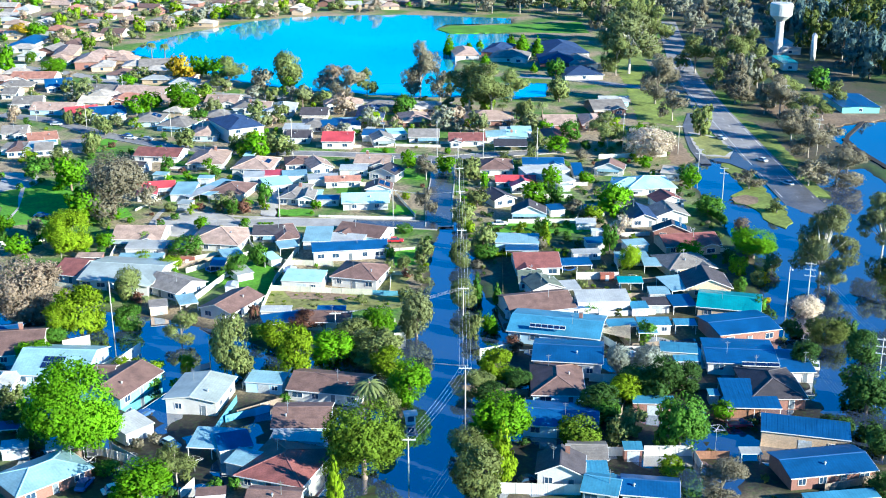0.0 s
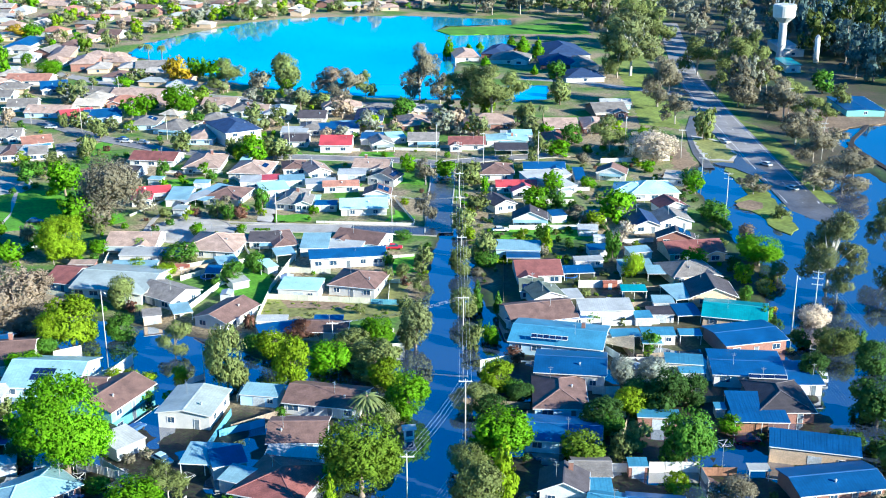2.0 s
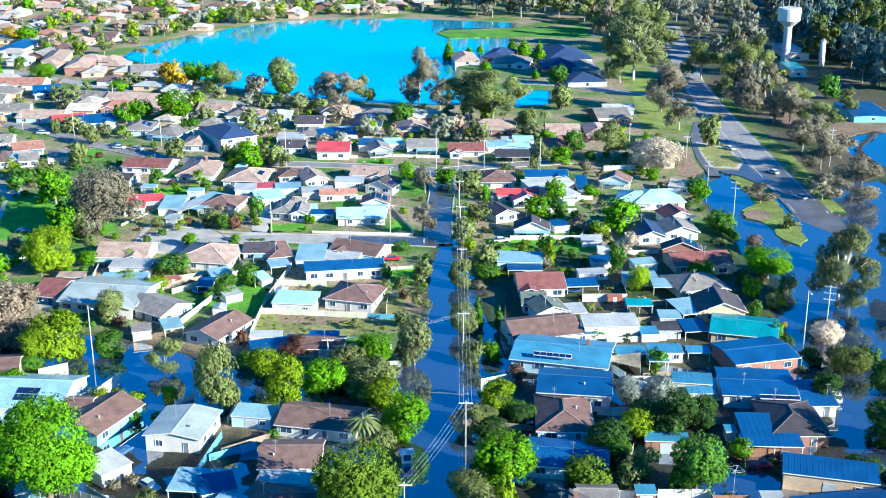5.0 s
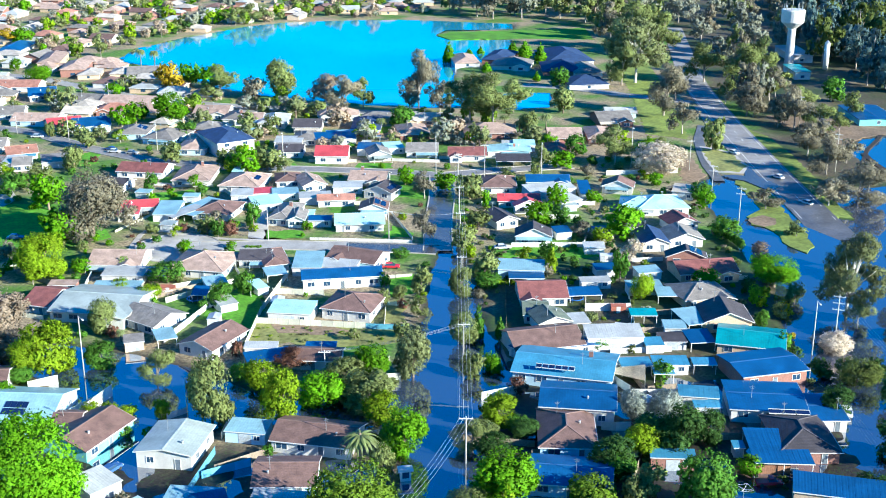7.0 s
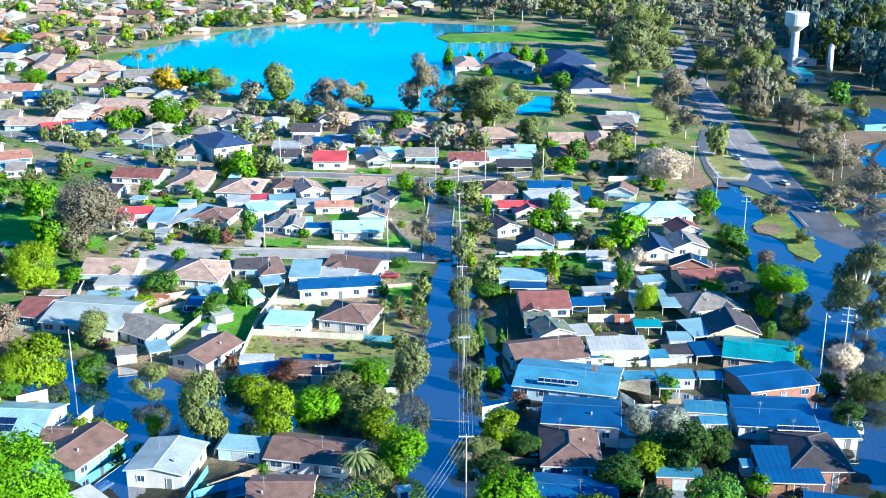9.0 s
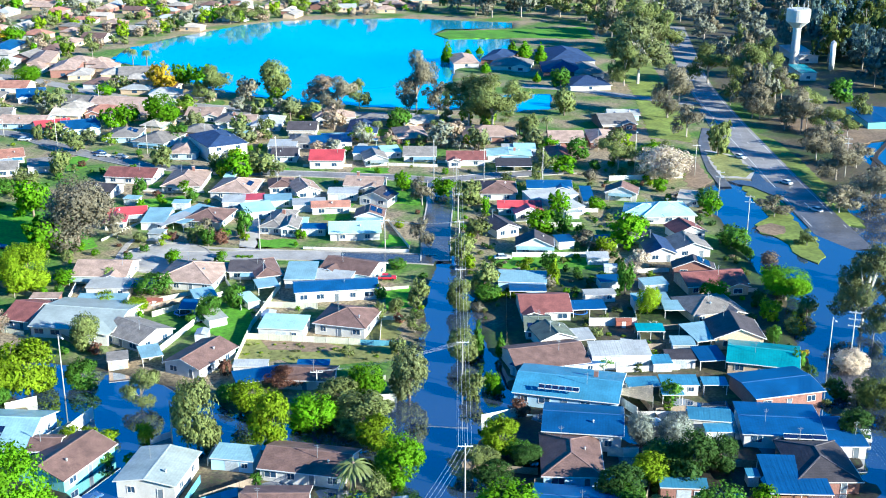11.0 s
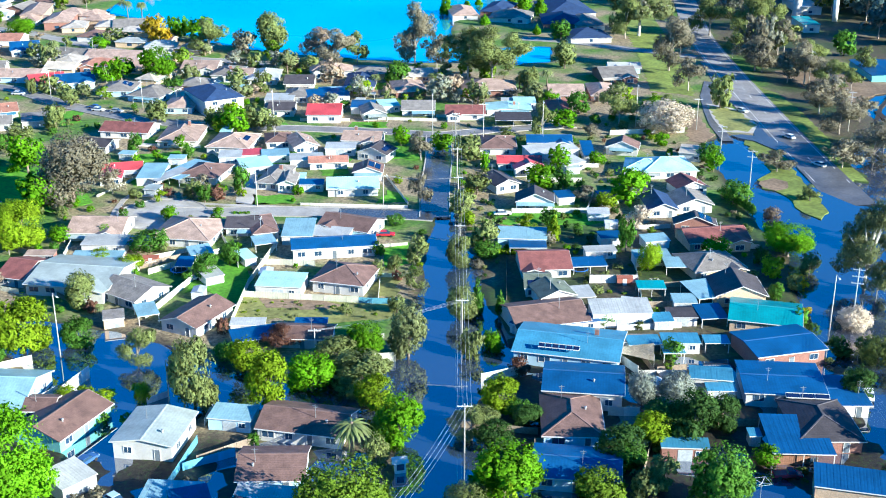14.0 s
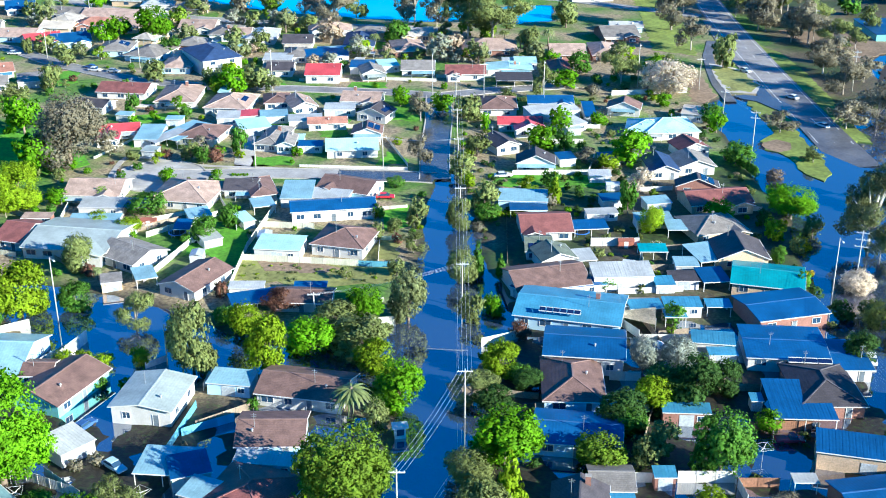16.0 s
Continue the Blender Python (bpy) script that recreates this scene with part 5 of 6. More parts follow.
tree("dk", "R", 78.4, 188.0, 6.1, 5.4)
tree("dk", "R", 78.2, 194.5, 5.2, 4.6)
tree("dk", "R", 73.6, 174.4, 6.2, 4.8)
tree("dk", "B", 72.4, 195.7, 6.3, 4.2)
tree("dk", "R", 77.8, 243.5, 5.0, 4.4)
tree("dk", "R", 89.2, 241.7, 5.0, 5.4)
tree("dk", "B", 74.3, 290.5, 3.5, 4.5)
tree("dk", "B", 75.1, 252.2, 3.2, 3.0)
tree("md", "B", 73.4, 255.4, 3.4, 4.6)
tree("dk", "R", 9.4, 208.8, 6.6, 4.7)
tree("dk", "B", 15.4, 216.9, 5.7, 3.8)
tree("md", "R", 30.6, 202.7, 6.4, 4.6)
tree("dk", "R", 41.2, 208.5, 5.5, 5.9)
tree("md", "B", -9.3, 210.4, 4.4, 5.9)
tree("ol", "B", -10.2, 204.3, 4.3, 5.7)
tree("md", "B", -25.3, 214.4, 3.4, 2.3)
tree("md", "B", -31.0, 210.5, 2.7, 1.9)
tree("bg", "B", -49.3, 210.5, 2.2, 1.7)
tree("bg", "B", -53.9, 216.8, 2.3, 2.3)
tree("md", "B", -38.8, 177.4, 2.9, 2.2)
tree("md", "B", -35.4, 177.2, 2.3, 2.4)
tree("md", "B", -41.1, 241.5, 5.0, 3.6)
tree("bu", "B", -43.3, 252.5, 2.9, 4.1)
tree("bu", "O", -30.5, 246.8, 7.6, 4.6)
tree("md", "B", -14.0, 295.4, 3.0, 3.7)
tree("ol", "B", -13.5, 282.4, 3.4, 4.4)
tree("ol", "B", -10.0, 286.7, 3.5, 3.8)
tree("bg", "B", -86.4, 229.6, 7.2, 4.7)
tree("md", "B", -85.5, 240.2, 6.2, 4.1)
tree("ol", "R", -84.2, 209.3, 5.5, 4.5)
tree("dk", "R", -79.8, 199.9, 6.4, 5.5)
tree("dk", "B", -74.3, 192.4, 6.2, 4.2)
tree("gy", "B", -55.6, 192.4, 2.6, 1.7)
tree("gy", "B", -52.6, 193.8, 3.0, 1.9)
tree("md", "B", -58.8, 183.2, 5.0, 2.0)
tree("md", "B", -63.8, 180.8, 3.9, 2.7)
tree("gy", "O", 124.8, 487.9, 10.9, 12.9)
tree("gy", "O", 129.8, 470.4, 10.5, 12.4)
tree("ol", "O", 139.5, 520.1, 11.5, 13.7)
tree("gy", "O", 138.5, 414.9, 10.2, 8.9)
tree("gy", "O", 138.0, 484.4, 10.8, 13.7)
tree("gy", "O", 137.2, 438.7, 10.7, 10.3)
tree("gy", "O", 136.0, 385.2, 11.4, 9.0)
tree("ol", "O", 149.5, 457.9, 8.9, 8.6)
tree("gy", "O", 139.8, 576.2, 13.8, 16.1)
tree("ol", "O", 119.4, 514.0, 8.9, 11.1)
tree("pk", "B", 85.3, 322.9, 5.2, 3.4)
tree("gm", "O", 95.0, 272.3, 6.9, 8.2)
tree("P", "P", -147.6, 601.5, 6.9, 10.2)
tree("P", "P", -140.9, 601.4, 6.9, 9.6)
tree("ol", "O", -124.9, 743.9, 12.0, 11.6)
tree("ol", "O", -116.2, 748.8, 14.2, 12.3)
tree("ol", "O", -108.4, 756.3, 10.7, 10.4)
tree("dk", "R", -148.5, 716.7, 8.2, 6.4)
tree("md", "R", -155.0, 710.2, 7.4, 5.6)
tree("gm", "G", 88.3, 560.2, 30.1, 29.1)
tree("P", "P", 31.0, 460.8, 6.7, 8.3)
tree("P", "P", 34.2, 464.9, 5.9, 7.5)
tree("P", "P", 39.8, 464.9, 6.3, 7.5)

# ---- water tower ----
def water_tower(x, y):
    root = thing("water_tower", pose(x, y, 0), "tall white concrete water tower with aerials on top", "water tower")
    part("stem", tube(bmesh.new(), [((0, 0, -.5), 2.6), ((0, 0, 3), 2.1), ((0, 0, 17), 1.9), ((0, 0, 18.6), 2.2)], 24), trim_mat, root, "white round stem", True)
    part("tank", tube(bmesh.new(), [((0, 0, 18.2), 2.2), ((0, 0, 21.2), 5.5), ((0, 0, 26.8), 5.7), ((0, 0, 27.3), 5.3)], 28), trim_mat, root, "white flared tank")
    for i in range(9):
        a = i * .7
        part("aerial", boxes((4.4 * math.cos(a) - .12, 4.4 * math.sin(a) - .12, 27.3, 4.4 * math.cos(a) + .12, 4.4 * math.sin(a) + .12, 29 + (i % 3) * 1.2)), steel_mat, root)


water_tower(172.2, 608.3)

# ---- patches of lawn, soil, concrete ----
lawn_mat = material("green lawn", (0.10, 0.31, 0.012), 0.95, 0, 1.2, 0.30, 0.5, 0.5)
dry_mat = material("dry grass", (0.26, 0.27, 0.08), 0.95, 0, 1.0, 0.30, 0.5, 0.5)
verge_mat = material("verge grass", (0.19, 0.25, 0.045), 0.95, 0, 0.8, 0.30, 0.6, 0.5)
soil_mat = material("bare soil", (0.24, 0.17, 0.11), 0.95, 0, 1.0, 0.30, 0.5, 0.5)


def patch(poly, mat, label, z=0.365):
    """A thin raised sheet of ground cover with an uneven outline."""
    bm = bmesh.new()
    fine = []
    for (x0, y0), (x1, y1) in zip(poly, poly[1:] + poly[:1]):
        n = max(1, int(math.hypot(x1 - x0, y1 - y0) / 3))
        for i in range(n):
            px, py = x0 + (x1 - x0) * i / n, y0 + (y1 - y0) * i / n
            fine.append((px + .7 * math.sin(px * 1.7 + py), py + .9 * math.sin(py * 1.3 - px)) if mat is not concrete else (px, py))
    top = [bm.verts.new((px, py, z)) for px, py in fine]
    low = [bm.verts.new((px, py, z - .35)) for px, py in fine]
    bm.faces.new(top)
    for i in range(len(top)):
        j = (i + 1) % len(top)
        bm.faces.new((top[i], low[i], low[j], top[j]))
    bmesh.ops.triangulate(bm, faces=[f for f in bm.faces if len(f.verts) > 4])
    tagged(part("ground_patch", bm, mat), label, "ground", kind="structure")


patch([(-56, 273), (-53, 287), (-49, 297), (-45, 296), (-42, 280), (-44, 258), (-46, 261), (-45, 268), (-52, 276)], lawn_mat, "bright green back lawn")
patch([(-42, 272), (-17, 268), (-8, 267), (-9, 261), (-19, 258), (-43, 261)], dry_mat, "dry grassy vacant lot")
patch([(-39, 271), (-25, 270), (-20, 266), (-30, 264), (-37, 266)], soil_mat, "bare soil in the vacant lot", 0.38)
patch([(-139, 357), (-131, 366), (-109, 365), (-91, 335), (-99, 327), (-118, 325), (-127, 324)], lawn_mat, "green park lawn")
patch([(-127, 328), (-128, 342), (-132, 354), (-135, 367), (-134, 367), (-130, 352), (-127, 339), (-126, 327)], concrete, "pale concrete path", 0.38)
patch([(-50, 340), (-39, 340), (-38, 333), (-49, 332)], lawn_mat, "bright green front lawn")
patch([(14, 326), (43, 324), (43, 317), (14, 317)], lawn_mat, "green side lawn")
patch([(-3, 703), (6, 716), (40, 721), (85, 732), (85, 687), (40, 691), (5, 687)], lawn_mat, "green lake peninsula")
patch([(116, 471), (122, 452), (123, 426), (122, 393), (120, 368), (120, 352), (114, 352), (114, 360), (116, 390), (116, 420), (116, 456)], verge_mat, "grassy highway verge")
patch([(95, 393), (101, 393), (104, 384), (103, 373), (102, 362), (102, 348), (102, 334), (100, 324), (97, 321), (94, 326), (94, 337), (92, 343), (89, 345), (90, 354), (95, 359), (96, 372), (95, 381)], verge_mat, "grassy strip between highway and flood water", 0.2)
patch([(90, 353), (94, 356), (97, 351), (96, 345), (92, 343), (89, 346)], soil_mat, "wet brown mud at the edge of the grassy strip", 0.215)
patch([(93, 439), (99, 435), (103, 428), (104, 411), (100, 401), (91, 403), (91, 419)], concrete, "pale concrete kerb of the traffic island", 0.45)
patch([(93, 437), (98, 433), (102, 427), (103, 411), (99, 403), (92, 404), (92, 419)], dry_mat, "dry grass traffic island", 0.47)
patch([(92, 399), (99, 399), (104, 411), (107, 406), (108, 384), (103, 383), (98, 393)], glossy_wet, "wet and shaded asphalt junction at the flood edge", 0.432)
patch([(80, 414), (87, 421), (87, 400), (83, 391), (78, 393)], soil_mat, "wet brown soil beside the side street")
patch([(-91, 527), (-56, 515), (-23, 504), (2, 500), (2, 493), (-23, 498), (-54, 504), (-89, 515)], dry_mat, "grassy lake shore")
patch([(130, 491), (182, 479), (175, 460), (156, 453), (144, 434), (135, 449)], soil_mat, "bare brown soil by the flooded paddock")
patch([(90, 686), (106, 665), (98, 515), (91, 449), (77, 459), (82, 521)], verge_mat, "green park lawn under gum trees")
patch([(-59, 376), (-53, 373), (-48, 328), (-53, 328)], concrete, "pale concrete driveway")
patch([(-86, 357), (-83, 358), (-74, 340), (-67, 333), (-74, 333)], concrete, "pale concrete driveway")
patch([(-88, 361), (-81, 362), (-79, 352), (-84, 347)], lawn_mat, "bright green front lawn")
patch([(-92, 396), (-83, 398), (-81, 387), (-89, 386)], lawn_mat, "bright green front lawn")
patch([(-16, 387), (-6, 387), (-6, 372), (-15, 374)], lawn_mat, "green corner lawn")
patch([(-14, 299), (-7, 304), (-7, 290), (-12, 288)], lawn_mat, "green front lawn")
patch([(-148, 383), (-135, 380), (-130, 371), (-132, 363), (-140, 360)], pale_asphalt, "pale asphalt turning area beside the park", 0.385)
patch([(-128, 428), (-122, 432), (-118, 416), (-123, 409)], lawn_mat, "bright green verge lawn")
patch([(-16, 334), (-14, 344), (-9, 340), (-8, 334)], lawn_mat, "green corner lawn")
patch([(-59, 333), (-8, 333), (-8, 331), (-58, 329)], dry_mat, "dry grass verge beside the side street")
patch([(-82, 329), (-81, 334), (-75, 337), (-73, 339), (-72, 336), (-77, 333), (-79, 328)], lawn_mat, "green verge round the turning circle", 0.39)
patch([(-117, 313), (-112, 313), (-110, 307), (-114, 308)], lawn_mat, "bright green lawn")
patch([(-15, 282), (-9, 281), (-9, 271), (-15, 272)], dry_mat, "patchy front yard grass")
patch([(-33, 469), (-19, 471), (-19, 461), (-32, 459)], lawn_mat, "green front lawn")
patch([(-57, 415), (-50, 415), (-48, 407), (-56, 406)], lawn_mat, "bright green front lawn")
patch([(-29, 415), (-17, 415), (-17, 408), (-29, 407)], lawn_mat, "green front lawn")
patch([(-90, 377), (-78, 382), (-76, 373), (-88, 370)], lawn_mat, "bright green front lawn")
patch([(-56, 377), (-44, 375), (-43, 365), (-53, 364)], lawn_mat, "bright green back lawn")
patch([(-36, 373), (-26, 373), (-26, 358), (-33, 357)], lawn_mat, "green back lawn")
bm = bmesh.new()
bmesh.ops.create_circle(bm, cap_ends=True, radius=11.5, segments=40)
turning = tagged(part("turning_circle", bm, pale_asphalt), "round grey asphalt turning circle", "road", kind="structure")
turning.location = (-71.4, 324.8, 0.415)
bm = bmesh.new()
for r0, r1 in ((11.5, 11.9),):
    ring = [[bm.verts.new((r * math.cos(a), r * math.sin(a), z)) for r, z in ((r0, 0), (r0, .13), (r1, .13), (r1, -.3))] for a in [2 * math.pi * i / 40 for i in range(2, 39)]]
    for p, q in zip(ring, ring[1:]):
        for j in range(3):
            bm.faces.new((p[j], q[j], q[j + 1], p[j + 1]))
part("kerb", bm, concrete, turning, "pale concrete kerb")

# ---- fences ----
FENCES = {"w": ("white", material("white fence paint", (0.64, 0.63, 0.59), 0.6, 0, 3, .08, .3)), "c": ("cream", material("cream fence sheet", (0.62, 0.62, 0.50), 0.6, 0, 3, .08, .3)),
          "g": ("pale green", material("pale green fence sheet", (0.45, 0.60, 0.48), 0.6, 0, 3, .08, .3)), "t": ("blue", material("blue fence sheet", (0.14, 0.42, 0.55), 0.5, 0, 3, .08, .3)),
          "b": ("brown timber", material("brown paling", (0.26, 0.13, 0.08), 0.85, 0, 3, .25, .4)), "d": ("weathered timber", timber_mat)}
PANELS = {}


def fence(colour, x0, y0, x1, y1, h=1.7):
    words, mat = FENCES[colour]
    length = math.hypot(x1 - x0, y1 - y0)
    rot = math.degrees(math.atan2(y1 - y0, x1 - x0))
    root = thing("fence", pose(x0, y0, 0.1, 0, 0, rot), f"{words} panel fence between the yards", "fence", "yard fences")
    n = max(1, round(length / 2.6))
    step = length / n
    key = (colour, round(step, 1), h)
    if key not in PANELS:
        bm, m = bmesh.new(), 14
        line = [(.04 + (step - .08) * i / m, .008 if i % 2 else -.008) for i in range(m + 1)]
        cols = [[bm.verts.new((px, py + o, z)) for o, z in ((-.012, -.35), (-.012, h), (.012, h), (.012, -.35))] for px, py in line]
        for p, q in zip(cols, cols[1:]):
            for j in range(3):
                bm.faces.new((p[j], q[j], q[j + 1], p[j + 1]))
        PANELS[key] = (mesh_of(bm, "panel", mat), mesh_of(boxes((-.045, -.05, -.7, .045, .05, h + .04)), "post", mat))
    for i in range(n + 1):
        if i < n:
            part("panel", PANELS[key][0], None, root).location = (i * step, 0, 0)
        part("post", PANELS[key][1], None, root).location = (i * step, 0, 0)


fence("c", -42.5, 255.3, -42.0, 277.8)
fence("c", -42.0, 277.8, -38.4, 305.9)
fence("c", -42.1, 271.4, -17.0, 268.3)
fence("t", -17.0, 268.3, -8.5, 267.5, 1.5)
fence("c", -41.0, 290.3, -28.4, 289.0)
fence("c", -14.3, 301.0, -7.5, 302.4, 1)
fence("g", -13.5, 282.5, -8.2, 282.5, 1.2)
fence("w", -60.6, 260.0, -54.6, 281.1)
fence("c", -15.5, 240.0, -8.3, 241.2, 1.9)
fence("w", -68.5, 224.4, -65.2, 234.7, 2.4)
fence("c", -82.7, 237.2, -77.7, 240.3, 1.8)
fence("w", 9.6, 176.1, 23.1, 175.3, 2)
fence("w", 29.4, 189.0, 32.4, 188.9)
fence("w", 36.0, 188.9, 44.6, 188.9, 2)
fence("w", 44.6, 188.9, 45.1, 183.2)
fence("c", 29.8, 219.9, 35.2, 219.8)
fence("w", 7.9, 232.6, 14.8, 235.6)
fence("w", 18.9, 325.3, 44.2, 325.7, 1.6)
fence("w", 33.5, 279.0, 44.1, 279.0, 2.2)
fence("w", -36.3, 331.6, -8.1, 329.3, 1)
fence("w", 54.2, 399.4, 78.3, 402.3, 1.8)
fence("c", -120.6, 305.4, -109.8, 310.2)
fence("b", 50.2, 203.4, 60.5, 203.9, 1.6)
fence("b", 44.6, 187.7, 50.9, 187.6, 1.6)
fence("t", -42.6, 196.5, -40.5, 210.6, 1.5)
fence("t", -41.2, 201.9, -33.5, 206.6, 1.5)
fence("w", -18.6, 250.1, -10.9, 251.0, 1.2)
fence("w", -52.1, 224.3, -48.9, 227.1, 1.2)
fence("d", 4.0, 216.0, 16.9, 213.4, 1.2)
fence("d", 14.6, 269.6, 16.0, 299.0, 1.2)
fence("w", -40.3, 216.2, -40.0, 222.0, 1.6)
fence("w", -59.6, 190.5, -52.6, 184.4, 1.8)
fence("w", -67.6, 186.4, -71.0, 181.5, 1.8)
fence("w", -44.0, 174.5, -42.5, 178.5, 1.6)
fence("c", 26.8, 260.3, 29.1, 249.8)
fence("w", 34.9, 240.1, 37.4, 235.5, 1.8)
fence("c", 45.7, 297.9, 43.5, 269.5, 1.6)
fence("w", -14.8, 355.7, -8.1, 332.0, 1.2)
fence("c", -51.6, 297.1, -65.5, 284.1, 1.6)
fence("d", -70.3, 286.2, -58.0, 294.9, 1.6)
fence("w", -53.4, 308.9, -45.9, 288.2, 1.6)
fence("c", 12.0, 365.2, 16.5, 365.2, 1.4)
fence("w", 30.7, 351.1, 39.8, 351.0, 1.6)
fence("w", 38.5, 326.3, 41.7, 340.2, 1.6)
fence("d", 42.9, 265.7, 53.9, 266.4, 1.6)
fence("d", 41.0, 235.5, 46.8, 236.7, 1.6)
fence("w", 37.2, 234.0, 46.3, 233.9)
fence("d", 44.9, 215.8, 55.1, 215.8, 1.5)
fence("d", 57.0, 190.1, 61.8, 204.6, 1.5)
fence("d", 64.5, 176.3, 76.2, 180.0, 1.5)
fence("c", -91.7, 338.2, -85.1, 354.3, 0.9)
fence("d", -108.0, 304.4, -88.9, 290.6, 1.5)
fence("d", -89.7, 278.0, -71.8, 262.6, 1.4)
fence("d", 16.1, 209.9, 30.4, 208.8, 1.4)
fence("w", 31.0, 209.8, 34.9, 209.8, 1.5)
fence("d", 32.2, 198.5, 36.7, 212.8, 1.5)
fence("w", 36.1, 254.2, 49.4, 255.6, 1.5)
fence("d", 48.7, 276.5, 58.7, 277.3, 1.5)
fence("w", 61.5, 300.2, 76.6, 300.1, 1.3)
fence("w", -93.1, 289.7, -77.3, 285.4, 1.4)
fence("c", -91.1, 273.2, -102.2, 277.3, 1.4)
fence("d", -39.4, 204.3, -31.5, 210.0, 1.4)
fence("w", -12.9, 269.0, -13.1, 280.9, 1.3)
fence("w", -88.5, 303.3, -87.2, 289.7, 1.4)
fence("c", -72.5, 289.6, -57.9, 298.5, 1.4)
fence("w", 39.1, 365.0, 46.3, 365.0, 1.5)
fence("w", -17.1, 417.7, -0.8, 415.9, 1.2)
fence("c", -45.6, 416.2, -29.3, 416.1, 1.2)
fence("w", -92.2, 386.8, -72.8, 385.2, 1.2)
fence("w", -68.1, 379.4, -55.9, 359.1, 1.4)
fence("c", -40.5, 365.6, -22.4, 365.4, 1.4)
fence("w", 10.5, 378.9, 16.1, 378.9, 1.3)
fence("w", 49.7, 313.2, 57.8, 314.2, 1.4)
fence("d", 38.7, 244.9, 41.3, 229.6, 1.5)
fence("c", -0.8, 421.0, 17.8, 420.9, 1.2)

fence("w", -64.4, 190.9, -53.7, 185.4, 1.7)
fence("w", -72.0, 222.8, -65.7, 233.9, 1.8)

# ---- power poles and wires ----
def power_pole(x, y, h, turn=0, arms=1):
    root = thing("power_pole", pose(x, y, 0, 0, 0, turn), "pale concrete power pole with crossarm" if arms else "slim pale street light pole", "power pole", "power poles")
    part("stem", tube(bmesh.new(), [((0, 0, -.8), .15), ((0, 0, h * .5), .12), ((0, 0, h), .09)], 8), pole_mat, root, smooth=True)
    for i in range(arms):
        z = h - .5 - i * 1.5
        arm = part("crossarm", boxes((-1.25, -.07, z - .07, 1.25, .07, z + .07)), trim_mat, root, "pale timber crossarm")
        for px in (-1.1, -.4, .4, 1.1):
            part("insulator", tube(bmesh.new(), [((px, 0, z + .07), .05), ((px, 0, z + .2), .06), ((px, 0, z + .26), .03)], 6), trim_mat, arm)
    if not arms:
        part("lamp_arm", boxes((-.05, -1.6, h - .15, .05, 0, h - .05)), steel_mat, root)
        part("lamp_head", boxes((-.15, -2.3, h - .2, .15, -1.6, h - .04)), trim_mat, root, "white street lamp head")
    return Vector((x, y, h - .3)), turn


wire_mat = material("aluminium wire", (0.62, 0.63, 0.65), 0.4, 0.3)


def wires(a, b, offsets=(-1.1, -.4, .4, 1.1), sag=0.9):
    (p, ta), (q, tb) = a, b
    for o in offsets:
        cu = bpy.data.curves.new("wire", "CURVE")
        cu.dimensions, cu.bevel_depth, cu.bevel_resolution = "3D", 0.017, 0
        sp = cu.splines.new("POLY")
        sp.points.add(12)
        u, v = p + Vector((o * math.cos(radians(ta)), o * math.sin(radians(ta)), 0)), q + Vector((o * math.cos(radians(tb)), o * math.sin(radians(tb)), 0))
        for i in range(13):
            s = i / 12
            sp.points[i].co = (*(u.lerp(v, s) - Vector((0, 0, 4 * sag * s * (1 - s)))), 1)
        cu.materials.append(wire_mat)
        tagged(new("power_line", cu), "thin grey overhead wire between poles", "wire", "overhead wires")


pole_a = power_pole(-5.9, 178.8, 9.2, 0, 1)
pole_b = power_pole(4.3, 207.6, 9.2, 0, 1)
pole_c = power_pole(4.6, 248.8, 9.9, 0, 1)
pole_d = power_pole(4.9, 292.0, 9.6, 0, 1)
pole_e = power_pole(5.1, 328.7, 9.4, 0, 1)
pole_f = power_pole(5.2, 356.3, 8.9, 0, 1)
pole_g = power_pole(5.3, 394.3, 9.1, 0, 1)
wires(pole_a, pole_b)
wires(pole_b, pole_c)
wires(pole_c, pole_d)
wires(pole_d, pole_e)
wires(pole_e, pole_f)
wires(pole_f, pole_g)
high_a = power_pole(86.0, 260.5, 11.5, -20, 3)
high_b = power_pole(82.3, 334.9, 14.5, -20, 2)
high_c = power_pole(83.0, 372.2, 11.0, -20, 2)
high_d = power_pole(131.0, 403.5, 13.5, -20, 2)
high_e = power_pole(138.5, 472.3, 12.0, -20, 3)
high_f = power_pole(87.3, 216.1, 11.3, -20, 3)
wires(high_f, high_a)
wires(high_d, high_e)
wires(high_c, high_b)
power_pole(-73.0, 242.6, 13.7, 40, 0)
power_pole(-48.1, 224.1, 8.9, 60, 0)
power_pole(-169.7, 458.3, 7.7, 0, 1)
power_pole(-136.2, 444.4, 10.5, 0, 0)
power_pole(-101.4, 433.1, 10.3, 0, 0)
power_pole(-52.9, 405.6, 13.4, 0, 0)
power_pole(-1.9, 392.9, 15.4, 0, 0)
power_pole(-47.7, 331.2, 10.0, 0, 0)
side_i = power_pole(-14.5, 331.0, 9.1, 0, 1)
wires(side_i, pole_e)
side_j = power_pole(-23.7, 241.8, 6.7, 0, 1)
wires(side_j, pole_c)
power_pole(79.3, 254.5, 12.5, 0, 0)
power_pole(82.8, 405.5, 10.8, 0, 1)
power_pole(63.9, 409.6, 14.3, 0, 0)
power_pole(32.0, 390.4, 13.7, 0, 0)
power_pole(13.6, 386.8, 14.0, 0, 1)
power_pole(-139.3, 511.1, 9.4, 0, 0)
power_pole(-159.9, 458.2, 7.2, 0, 0)

